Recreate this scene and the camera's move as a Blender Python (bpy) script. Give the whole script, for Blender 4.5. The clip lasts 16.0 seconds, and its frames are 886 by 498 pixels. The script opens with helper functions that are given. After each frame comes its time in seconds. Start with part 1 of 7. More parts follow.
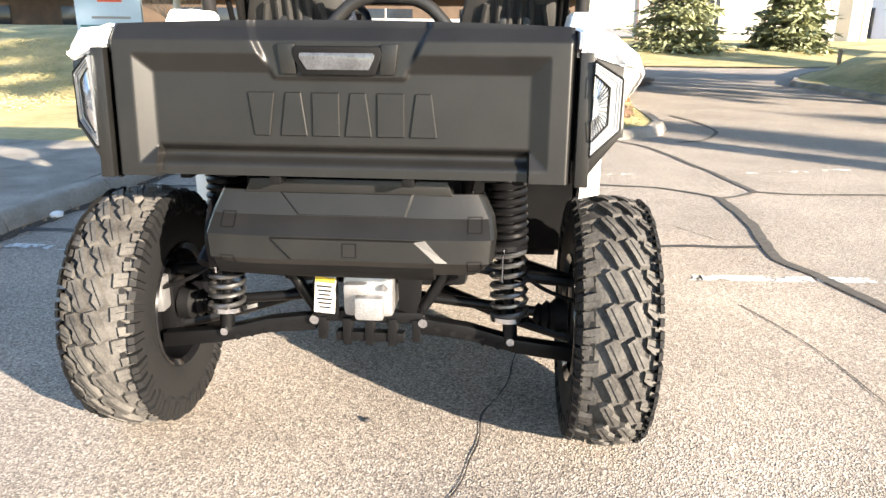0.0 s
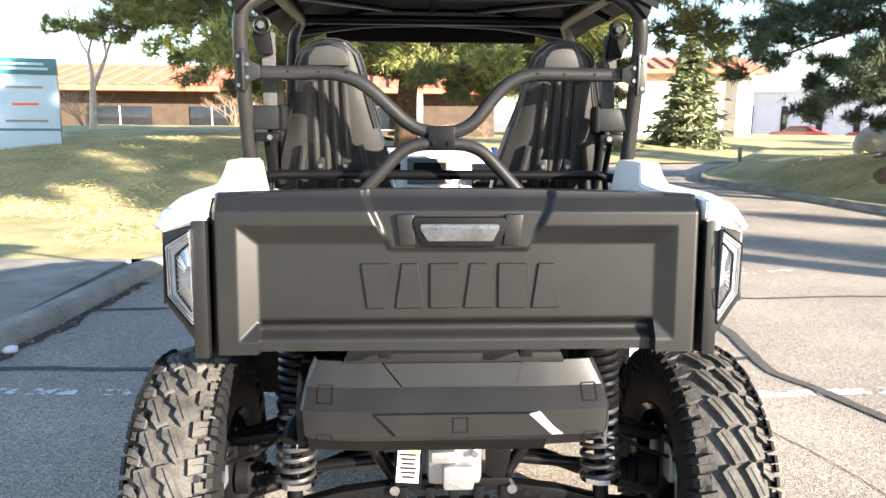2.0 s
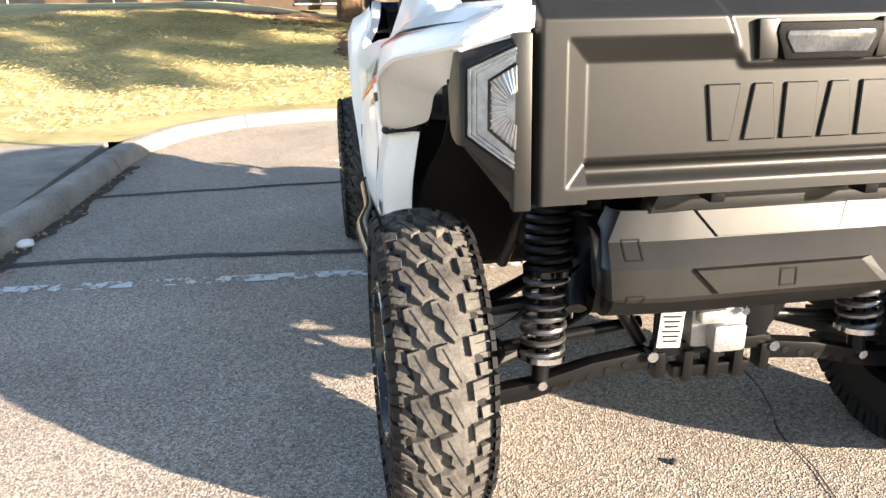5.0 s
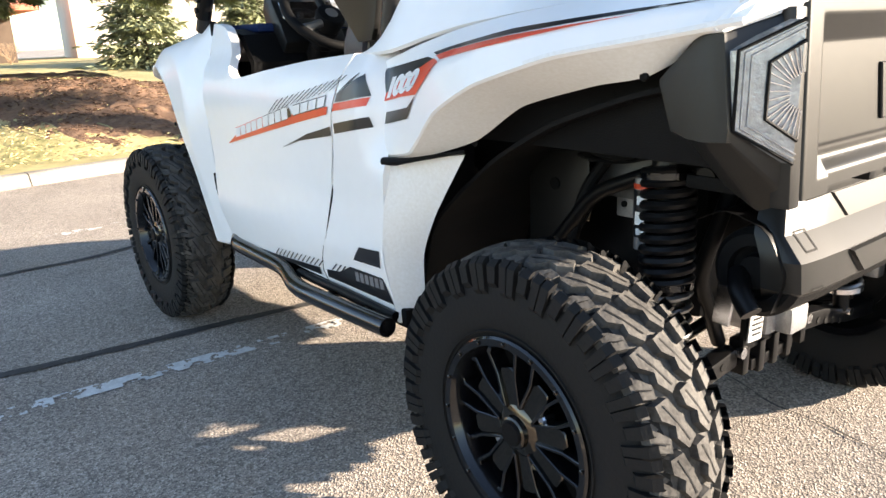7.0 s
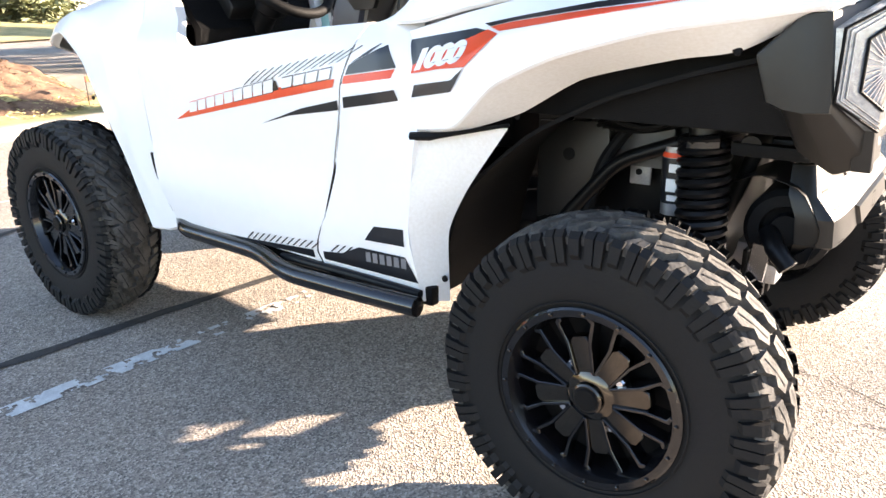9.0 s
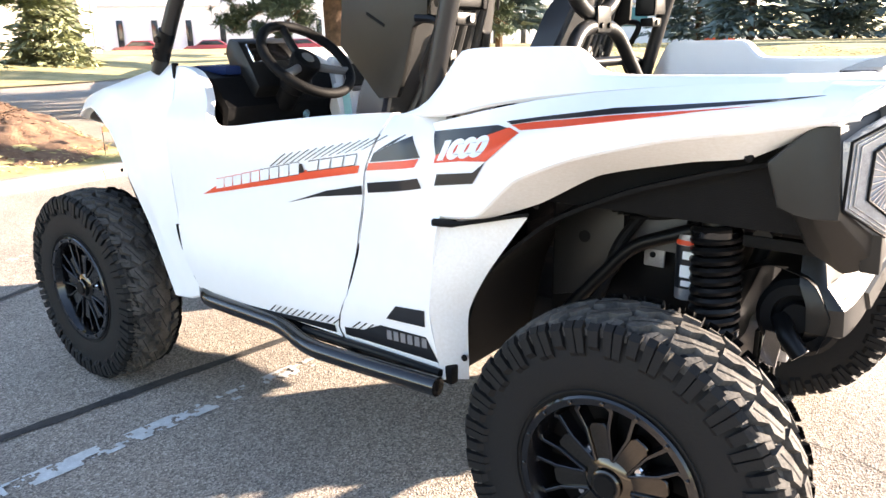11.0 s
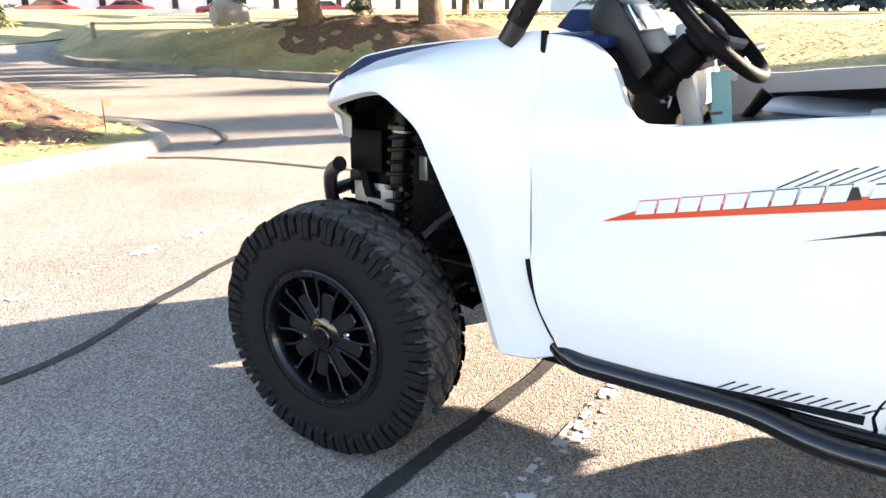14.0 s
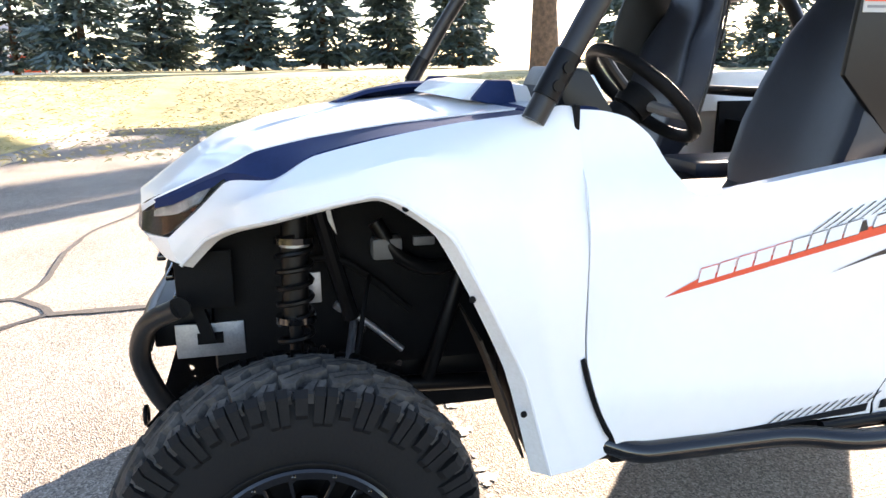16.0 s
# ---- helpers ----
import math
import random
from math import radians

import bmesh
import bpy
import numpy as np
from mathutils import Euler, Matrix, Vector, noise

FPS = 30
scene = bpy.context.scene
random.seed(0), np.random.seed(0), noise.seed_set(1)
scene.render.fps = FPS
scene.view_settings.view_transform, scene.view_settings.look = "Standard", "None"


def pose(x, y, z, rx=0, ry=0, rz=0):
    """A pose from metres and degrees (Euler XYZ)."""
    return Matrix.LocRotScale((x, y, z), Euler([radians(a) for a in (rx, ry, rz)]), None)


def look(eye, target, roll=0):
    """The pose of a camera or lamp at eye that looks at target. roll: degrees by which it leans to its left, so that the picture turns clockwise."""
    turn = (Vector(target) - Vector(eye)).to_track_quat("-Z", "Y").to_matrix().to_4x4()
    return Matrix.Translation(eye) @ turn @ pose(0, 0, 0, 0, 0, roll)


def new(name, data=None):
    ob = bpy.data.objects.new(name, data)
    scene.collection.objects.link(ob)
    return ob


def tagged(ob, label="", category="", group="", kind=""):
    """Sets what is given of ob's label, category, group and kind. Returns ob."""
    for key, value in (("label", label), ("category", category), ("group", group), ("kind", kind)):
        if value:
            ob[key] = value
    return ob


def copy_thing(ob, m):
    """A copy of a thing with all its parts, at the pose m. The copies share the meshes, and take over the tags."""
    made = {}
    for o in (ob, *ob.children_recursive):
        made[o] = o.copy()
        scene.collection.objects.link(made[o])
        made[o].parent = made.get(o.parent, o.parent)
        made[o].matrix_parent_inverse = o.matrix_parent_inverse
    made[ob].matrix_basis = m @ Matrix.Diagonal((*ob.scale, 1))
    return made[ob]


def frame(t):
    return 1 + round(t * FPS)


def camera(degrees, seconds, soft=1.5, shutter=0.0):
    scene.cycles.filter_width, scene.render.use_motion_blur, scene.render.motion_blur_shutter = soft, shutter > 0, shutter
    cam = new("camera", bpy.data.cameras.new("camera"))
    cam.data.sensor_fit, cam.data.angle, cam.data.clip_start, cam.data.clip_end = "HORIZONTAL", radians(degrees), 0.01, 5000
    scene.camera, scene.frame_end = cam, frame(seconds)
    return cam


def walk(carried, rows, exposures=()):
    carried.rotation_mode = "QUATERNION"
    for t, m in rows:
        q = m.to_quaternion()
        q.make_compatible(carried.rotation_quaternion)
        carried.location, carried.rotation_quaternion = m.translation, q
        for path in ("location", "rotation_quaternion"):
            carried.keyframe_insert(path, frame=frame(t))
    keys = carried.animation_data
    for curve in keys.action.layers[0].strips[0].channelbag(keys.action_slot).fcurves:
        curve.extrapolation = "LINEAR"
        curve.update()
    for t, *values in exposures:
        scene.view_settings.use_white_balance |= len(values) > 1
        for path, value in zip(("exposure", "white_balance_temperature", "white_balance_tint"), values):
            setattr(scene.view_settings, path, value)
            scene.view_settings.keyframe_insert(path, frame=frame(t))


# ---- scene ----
PATH = [
    (0, (0.372, -2.094, 1.221), (0.235, -0.185, 0.638), 0.5),
    (0.5, (0.175, -2.034, 1.217), (0.051, -0.155, 0.545), 1.5),
    (1, (-0.079, -2.047, 1.224), (-0.011, -0.164, 0.554), 3.9),
    (1.5, (-0.145, -2.028, 1.303), (-0.027, -0.096, 0.801), 1.0),
    (2, (-0.119, -1.979, 1.383), (-0.019, -0.011, 1.041), 0.4),
    (2.5, (-0.104, -1.957, 1.425), (-0.026, 0.031, 1.227), -0.3),
    (3, (-0.104, -1.939, 1.44), (-0.011, 0.056, 1.352), -0.2),
    (3.5, (-0.155, -1.915, 1.384), (-0.117, 0.068, 1.127), 0.3),
    (4, (-0.377, -1.903, 1.312), (-0.24, 0.04, 0.858), 1.5),
    (4.5, (-0.678, -1.854, 1.278), (-0.44, 0.058, 0.738), 2.5),
    (5, (-0.914, -1.608, 1.227), (-0.608, 0.257, 0.572), -0.8),
    (5.2, (-0.986, -1.541, 1.226), (-0.625, 0.304, 0.541), -1.0),
    (7.3, (-1.796, -0.866, 1.124), (-0.48, 0.547, 0.601), -0.8),
    (7.5, (-1.849, -0.821, 1.108), (-0.467, 0.528, 0.586), 0.1),
    (8, (-1.888, -0.666, 1.088), (-0.488, 0.591, 0.411), -2.1),
    (8.5, (-1.982, -0.601, 1.05), (-0.538, 0.58, 0.329), -0.7),
    (9, (-2.026, -0.562, 1.172), (-0.528, 0.586, 0.511), -1.0),
    (9.2, (-2.04, -0.555, 1.141), (-0.507, 0.619, 0.621), -0.2),
    (11.3, (-2.078, -0.543, 1.306), (-0.568, 0.64, 0.738), -1.3),
    (11.5, (-2.127, -0.502, 1.311), (-0.632, 0.7, 0.746), -2.5),
    (12, (-2.303, -0.353, 1.321), (-0.92, 0.964, 0.726), 0.3),
    (12.5, (-2.299, -0.058, 1.305), (-0.962, 1.295, 0.687), -1.0),
    (13, (-2.327, 0.217, 1.295), (-0.976, 1.544, 0.651), -1.1),
    (13.5, (-2.379, 0.577, 1.307), (-0.847, 1.696, 0.674), 1.4),
    (14, (-2.239, 0.931, 1.279), (-0.62, 1.915, 0.637), 0.3),
    (14.5, (-2.221, 1.246, 1.256), (-0.513, 2.064, 0.611), 2.0),
    (15, (-2.223, 1.62, 1.258), (-0.34, 1.964, 0.681), 1.6),
    (15.3, (-2.08, 1.779, 1.266), (-0.159, 1.993, 0.754), -3.1),
    (15.5, (-2.038, 1.926, 1.298), (-0.102, 1.945, 0.797), -1.7),
    (16, (-2.049, 2.227, 1.302), (-0.165, 1.772, 0.808), -0.3),
]
cam = camera(62.5, 16.0)
walk(cam, [(t, look(e, a, r)) for t, e, a, r in PATH], exposures=[(0, 2.38, 7000, 12), (1, 2.52, 7150, 13), (2, 2.42, 6750, 11), (3, 2.34, 6450, 9), (4, 2.34, 6800, 12), (5, 2.34, 7450, 14), (7.5, 2.26, 7150, 14), (9, 2.85, 7300, 18), (13, 2.80, 7350, 18), (14.5, 2.80, 7400, 18), (15.3, 3.05, 7300, 18), (15.6, 3.0, 7300, 18), (16, 2.80, 7250, 19)])

# ---- light ----
SUN_AZ, SUN_EL = 131.0, 15.5          # clockwise from +y, and above the horizon
world = bpy.data.worlds.new("sky")
scene.world = world
world.use_nodes = True
wn = world.node_tree.nodes
sky = wn.new("ShaderNodeTexSky")
sky.sky_type = "NISHITA"
sky.sun_disc = False
sky.sun_elevation = radians(SUN_EL)
sky.sun_rotation = radians(SUN_AZ)
sky.air_density, sky.dust_density, sky.ozone_density = 0.9, 0.3, 1.5
wn["Background"].inputs["Strength"].default_value = 0.10
world.node_tree.links.new(sky.outputs[0], wn["Background"].inputs["Color"])
sun = new("sun", bpy.data.lights.new("sun", "SUN"))
sun.data.energy, sun.data.angle, sun.data.color = 5.0, radians(0.6), (1.0, 0.91, 0.78)
sd = Vector((math.sin(radians(SUN_AZ)) * math.cos(radians(SUN_EL)), math.cos(radians(SUN_AZ)) * math.cos(radians(SUN_EL)), math.sin(radians(SUN_EL))))
sun.matrix_world = look(sd * 50, (0, 0, 0))


# ---- materials ----
def material(name, color, rough=0.6, metal=0.0, vary=0.15, scale=8.0, color2=None, bump=0.0, bump_scale=60.0, coat=0.0, per_object=0.0, spec=0.5):
    """A principled surface whose colour wanders at two scales, with fine relief."""
    m = bpy.data.materials.new(name)
    m.use_nodes = True
    nt = m.node_tree
    n, l = nt.nodes, nt.links
    p = n["Principled BSDF"]
    p.inputs["Roughness"].default_value, p.inputs["Metallic"].default_value = rough, metal
    p.inputs["Coat Weight"].default_value = coat
    p.inputs["Specular IOR Level"].default_value = spec
    tc = n.new("ShaderNodeTexCoord")
    n1 = n.new("ShaderNodeTexNoise")
    n1.inputs["Scale"].default_value, n1.inputs["Detail"].default_value = scale, 6
    n2 = n.new("ShaderNodeTexNoise")
    n2.inputs["Scale"].default_value, n2.inputs["Detail"].default_value = scale * 9, 3
    l.new(tc.outputs["Object"], n1.inputs["Vector"])
    l.new(tc.outputs["Object"], n2.inputs["Vector"])
    add = n.new("ShaderNodeMath")
    add.operation = "MULTIPLY_ADD"
    l.new(n2.outputs["Fac"], add.inputs[0])
    add.inputs[1].default_value = 0.5
    l.new(n1.outputs["Fac"], add.inputs[2])
    fac = add.outputs[0]
    if per_object:
        oi = n.new("ShaderNodeObjectInfo")
        a2 = n.new("ShaderNodeMath")
        a2.operation = "MULTIPLY_ADD"
        l.new(oi.outputs["Random"], a2.inputs[0])
        a2.inputs[1].default_value = per_object
        l.new(fac, a2.inputs[2])
        fac = a2.outputs[0]
    ramp = n.new("ShaderNodeValToRGB")
    c = Vector(color[:3])
    d = Vector(color2[:3]) if color2 else c * (1 - vary)
    u = c * (1 + vary) if not color2 else c
    ramp.color_ramp.elements[0].position, ramp.color_ramp.elements[1].position = 0.5, 1.0
    ramp.color_ramp.elements[0].color = (*d, 1)
    ramp.color_ramp.elements[1].color = (*[min(x, 0.95) for x in u], 1)
    l.new(fac, ramp.inputs["Fac"])
    l.new(ramp.outputs["Color"], p.inputs["Base Color"])
    if bump:
        nb = n.new("ShaderNodeTexNoise")
        nb.inputs["Scale"].default_value, nb.inputs["Detail"].default_value = bump_scale, 4
        l.new(tc.outputs["Object"], nb.inputs["Vector"])
        b = n.new("ShaderNodeBump")
        b.inputs["Strength"].default_value, b.inputs["Distance"].default_value = bump, 0.01
        l.new(nb.outputs["Fac"], b.inputs["Height"])
        l.new(b.outputs["Normal"], p.inputs["Normal"])
    return m


def speckled(name, stops, cell, wander, wander_scale, rough=0.85, bump=0.5):
    """Aggregate: every voronoi cell takes a colour of its own from the stops, under a broad stain."""
    m = bpy.data.materials.new(name)
    m.use_nodes = True
    n, l = m.node_tree.nodes, m.node_tree.links
    p = n["Principled BSDF"]
    p.inputs["Roughness"].default_value = rough
    tc = n.new("ShaderNodeTexCoord")
    v = n.new("ShaderNodeTexVoronoi")
    v.inputs["Scale"].default_value = cell
    l.new(tc.outputs["Object"], v.inputs["Vector"])
    sep = n.new("ShaderNodeSeparateColor")
    l.new(v.outputs["Color"], sep.inputs["Color"])
    ramp = n.new("ShaderNodeValToRGB")
    while len(ramp.color_ramp.elements) < len(stops):
        ramp.color_ramp.elements.new(0.5)
    for e, (pos, c) in zip(ramp.color_ramp.elements, stops):
        e.position, e.color = pos, (*c, 1)
    l.new(sep.outputs[0], ramp.inputs["Fac"])
    big = n.new("ShaderNodeTexNoise")
    big.inputs["Scale"].default_value, big.inputs["Detail"].default_value = wander_scale, 7
    l.new(tc.outputs["Object"], big.inputs["Vector"])
    r2 = n.new("ShaderNodeValToRGB")
    r2.color_ramp.elements[0].position, r2.color_ramp.elements[1].position = 0.3, 0.7
    r2.color_ramp.elements[0].color = (1 - wander, 1 - wander, 1 - wander, 1)
    r2.color_ramp.elements[1].color = (1, 1, 1, 1)
    l.new(big.outputs["Fac"], r2.inputs["Fac"])
    mx = n.new("ShaderNodeMix")
    mx.data_type, mx.blend_type = "RGBA", "MULTIPLY"
    mx.inputs[0].default_value = 1.0
    l.new(ramp.outputs["Color"], mx.inputs[6])
    l.new(r2.outputs["Color"], mx.inputs[7])
    l.new(mx.outputs[2], p.inputs["Base Color"])
    b = n.new("ShaderNodeBump")
    b.inputs["Strength"].default_value, b.inputs["Distance"].default_value = bump, 0.006
    l.new(v.outputs["Distance"], b.inputs["Height"])
    l.new(b.outputs["Normal"], p.inputs["Normal"])
    return m


M_ASPHALT = speckled("asphalt_aggregate", [(0.0, (0.15, 0.131, 0.116)), (0.3, (0.28, 0.240, 0.202)), (0.7, (0.41, 0.350, 0.293)), (1.0, (0.62, 0.545, 0.47))], 170, 0.28, 1.3)
M_SEALER = material("crack_sealer", (0.045, 0.043, 0.042), 0.7, vary=0.4, scale=30, bump=0.3)
# paler sealer for the sunlit cracks: dust and sunlight both put into the colour
M_SEALERPALE = material("dusty_sunlit_crack_sealer", (0.08, 0.073, 0.066), 0.8, vary=0.3, scale=30, bump=0.3)
M_PAINT = material("worn_line_paint", (0.62, 0.63, 0.62), 0.7, vary=0.2, scale=25, bump=0.3)
M_CONCRETE = speckled("kerb_concrete", [(0.0, (0.25, 0.225, 0.195)), (0.5, (0.35, 0.32, 0.28)), (1.0, (0.46, 0.425, 0.375))], 220, 0.48, 3.2, bump=0.4)
M_GRASS = material("dormant_grass", (0.54, 0.43, 0.21), 0.9, scale=1.1, color2=(0.22, 0.21, 0.085), bump=0.8, bump_scale=45)
M_BLADE = material("grass_blade", (0.55, 0.45, 0.22), 0.8, scale=0.8, color2=(0.28, 0.26, 0.10))
M_MULCH = material("wood_mulch", (0.24, 0.140, 0.085), 0.95, scale=14, color2=(0.10, 0.056, 0.036), bump=1.0, bump_scale=50)
M_DIRT = material("gutter_dirt", (0.10, 0.078, 0.058), 0.95, scale=12, color2=(0.04, 0.032, 0.026), bump=0.8, bump_scale=60)
M_BARK = material("pine_bark", (0.22, 0.135, 0.085), 0.95, scale=9, color2=(0.07, 0.045, 0.03), bump=1.0, bump_scale=22)
M_PALEBARK = material("pale_bark", (0.66, 0.54, 0.42), 0.9, vary=0.25, scale=9, bump=0.6, bump_scale=30)
# contrast of lit and shaded tufts put into the colour as yellow and dark patches
M_NEEDLE = material("pine_needles", (0.38, 0.40, 0.12), 0.55, scale=0.9, color2=(0.030, 0.055, 0.030))
M_DARKNEEDLE = material("dark_pine_needles", (0.10, 0.14, 0.07), 0.55, scale=0.8, color2=(0.025, 0.05, 0.035))
M_SPRUCE = material("spruce_needles", (0.36, 0.37, 0.19), 0.7, scale=1.2, color2=(0.15, 0.18, 0.11))
M_FARSPRUCE = material("blue_spruce_needles", (0.16, 0.21, 0.19), 0.7, scale=0.6, color2=(0.04, 0.07, 0.065))
M_TWIG = material("bare_twigs", (0.38, 0.26, 0.17), 0.9, vary=0.3, scale=5)
M_WHITE = material("white_plastic", (0.86, 0.865, 0.87), 0.32, vary=0.02, scale=3, coat=0.25)
M_WHITEDUST = material("dusty_white_plastic", (0.84, 0.835, 0.825), 0.5, scale=130, color2=(0.76, 0.745, 0.715), vary=0.05)
M_BLACKPL = material("grained_black_plastic", (0.008, 0.0079, 0.0077), 0.39, vary=0.25, scale=9, spec=0.40, bump=0.035, bump_scale=420)
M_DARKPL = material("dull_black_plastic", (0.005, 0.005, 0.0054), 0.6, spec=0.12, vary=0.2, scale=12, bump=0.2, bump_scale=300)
# darker, sheenless copy of the roof plastic, with the underside's shade in its colour
M_ROOFUNDER = material("roof_shade_black_plastic", (0.003, 0.003, 0.0033), 0.8, spec=0.05, vary=0.2, scale=12)
M_GLOSSBLK = material("gloss_black", (0.005, 0.005, 0.006), 0.14, vary=0.1, scale=12, coat=0.3)
# brownish metal colour strengthens the lit ground's bronze reflection on gloss black
M_RIM = material("ground_sheen_black_alloy", (0.075, 0.066, 0.056), 0.16, metal=1.0, vary=0.15, scale=14, coat=0.4)
M_BLUEBLK = material("dark_navy_plastic", (0.010, 0.024, 0.085), 0.55, spec=0.15, vary=0.15, scale=12)
M_RUBBER = material("tyre_rubber", (0.008, 0.008, 0.008), 0.7, scale=14, color2=(0.007, 0.007, 0.008), spec=0.25, bump=0.15, bump_scale=120)
M_TREADTOP = material("dusty_tread_rubber", (0.105, 0.099, 0.091), 0.75, scale=16, color2=(0.030, 0.028, 0.027), spec=0.3, bump=0.25, bump_scale=90)
M_TUBE = material("satin_black_tube", (0.024, 0.0235, 0.0235), 0.36, metal=0.3, vary=0.12, scale=18, bump=0.02, bump_scale=400)
M_STEEL = material("black_steel", (0.0045, 0.0045, 0.005), 0.36, spec=0.20, vary=0.2, scale=18)
M_ALU = material("cast_aluminium", (0.40, 0.40, 0.41), 0.42, metal=0.8, vary=0.2, scale=20, bump=0.2, bump_scale=150)
M_SPRING = material("satin_spring_steel", (0.20, 0.20, 0.20), 0.32, metal=0.9, vary=0.2, scale=25)
M_CHROME = material("bright_metal", (0.75, 0.75, 0.77), 0.15, metal=1.0, vary=0.05)
M_GREYPL = material("grey_plastic", (0.13, 0.13, 0.13), 0.5, vary=0.1, scale=10)
M_LENS = material("lamp_reflector", (0.36, 0.39, 0.43), 0.18, metal=0.6, vary=0.3, scale=40, bump=0.12, bump_scale=160)
M_SMOKE = material("smoky_lens", (0.10, 0.105, 0.115), 0.12, metal=0.5, vary=0.5, scale=22, bump=0.05, bump_scale=60)
M_RED = material("red_orange_decal", (0.78, 0.075, 0.025), 0.35, vary=0.04, coat=0.2)
M_DECALBLK = material("black_decal", (0.012, 0.013, 0.016), 0.3, vary=0.1, coat=0.2)
M_DECALWHT = material("white_decal", (0.82, 0.82, 0.82), 0.35, vary=0.02)
M_DECALGREY = material("grey_decal", (0.20, 0.20, 0.21), 0.35, vary=0.05)
# the blue in this black vinyl is sky reflection put into the colour
M_SEAT = material("sky_tinted_seat_vinyl", (0.013, 0.017, 0.028), 0.38, vary=0.15, scale=14, spec=0.55, bump=0.06, bump_scale=350)
M_SHELL = material("seat_shell_plastic", (0.030, 0.029, 0.028), 0.46, vary=0.2, scale=9, spec=0.45, bump=0.03, bump_scale=420)
M_WEBBING = material("seat_belt_webbing", (0.060, 0.060, 0.062), 0.8, vary=0.2, scale=60, bump=0.4, bump_scale=220)
M_LABEL = material("label_paper", (0.50, 0.495, 0.47), 0.5, vary=0.05)
M_YELLOW = material("label_yellow", (0.75, 0.55, 0.05), 0.5, vary=0.05)
M_CYAN = material("pale_cyan_card", (0.40, 0.80, 0.84), 0.4, vary=0.04)
M_TILE = material("red_roof_tile", (0.50, 0.17, 0.10), 0.8, vary=0.3, scale=1.2, bump=0.8, bump_scale=9, per_object=0.2)
M_BRICK = material("tan_brick_wall", (0.07, 0.048, 0.034), 0.9, vary=0.25, scale=2.0, bump=0.4, bump_scale=25)
M_STUCCO = material("pale_stucco", (0.72, 0.66, 0.57), 0.9, vary=0.08, scale=1.5, bump=0.3, bump_scale=20)
M_METALWALL = material("white_metal_siding", (0.74, 0.76, 0.80), 0.6, vary=0.06, scale=0.8)
M_DARKGLASS = material("dark_window_glass", (0.02, 0.024, 0.03), 0.08, vary=0.3, scale=0.7)
M_SIGNTEAL = material("sign_teal", (0.03, 0.16, 0.18), 0.4, vary=0.08)
M_SIGNBLUE = material("sign_pale_blue", (0.42, 0.55, 0.66), 0.4, vary=0.08, scale=2)
M_CAR = material("maroon_car_paint", (0.24, 0.03, 0.04), 0.25, vary=0.05, coat=0.5)
M_ROCK = material("pale_boulder", (0.50, 0.42, 0.34), 0.9, vary=0.3, scale=3, bump=0.8, bump_scale=12)
M_DUSTLINER = material("dusty_sunlit_liner_plastic", (0.060, 0.045, 0.032), 0.75, scale=9, color2=(0.018, 0.015, 0.013), spec=0.2)
M_TAN = material("dusty_tan_plate", (0.30, 0.24, 0.17), 0.7, vary=0.2, scale=12)
M_WOODPOST = material("weathered_post", (0.32, 0.26, 0.19), 0.9, vary=0.25, scale=10)


# ---- building helpers ----
def obj(name, bm, mat_, parent=None, label="", smooth=True, angle=35):
    me = bpy.data.meshes.new(name)
    bmesh.ops.recalc_face_normals(bm, faces=bm.faces)
    bm.to_mesh(me)
    bm.free()
    for mm in (mat_ if isinstance(mat_, (list, tuple)) else [mat_]):
        me.materials.append(mm)
    if smooth:
        me.shade_smooth()
        me.set_sharp_from_angle(angle=radians(angle))
    o = new(name, me)
    if parent:
        o.parent = parent
    if label:
        o["label"] = label
    return o


def part(name, bm, mat_, parent, label="", smooth=True, angle=35):
    return obj(name, bm, mat_, parent, label, smooth, angle)


def thing(name, label, category, group="", at=(0, 0, 0), kind=""):
    return tagged(new_at(name, at), label, category, group, kind)


def new_at(name, at):
    e = new(name)
    e.location = at
    e.empty_display_size = 0.1
    return e


def bm_box(c, s, bevel=0.0, seg=2, rot=None, bm=None):
    bm = bm or bmesh.new()
    vs = bmesh.ops.create_cube(bm, size=1.0)["verts"]
    m = Matrix.Translation(c) @ (rot.to_4x4() if rot else Matrix.Identity(4)) @ Matrix.Diagonal((*s, 1))
    bmesh.ops.transform(bm, matrix=m, verts=vs)
    if bevel:
        es = list({e for v in vs for e in v.link_edges})
        bmesh.ops.bevel(bm, geom=es, offset=bevel, segments=seg, affect="EDGES", profile=0.6, clamp_overlap=True)
    return bm


def turn(rx=0, ry=0, rz=0):
    return Euler((radians(rx), radians(ry), radians(rz))).to_matrix()


def bm_prism(outline, axis, a, b, bevel=0.0, bm=None, seg=2):
    """The closed outline (pairs in the plane across axis) pushed from a to b along it."""
    bm = bm or bmesh.new()

    def put(u, v, w):
        return {"x": (w, u, v), "y": (u, w, v), "z": (u, v, w)}[axis]
    v0 = [bm.verts.new(put(u, v, a)) for u, v in outline]
    v1 = [bm.verts.new(put(u, v, b)) for u, v in outline]
    k = len(outline)
    fs = [bm.faces.new(v0), bm.faces.new(v1)]
    for i in range(k):
        fs.append(bm.faces.new((v0[i], v0[(i + 1) % k], v1[(i + 1) % k], v1[i])))
    bmesh.ops.recalc_face_normals(bm, faces=fs)
    if bevel:
        es = list({e for f in fs for e in f.edges})
        bmesh.ops.bevel(bm, geom=es, offset=bevel, segments=seg, affect="EDGES", profile=0.6, clamp_overlap=True)
    return bm


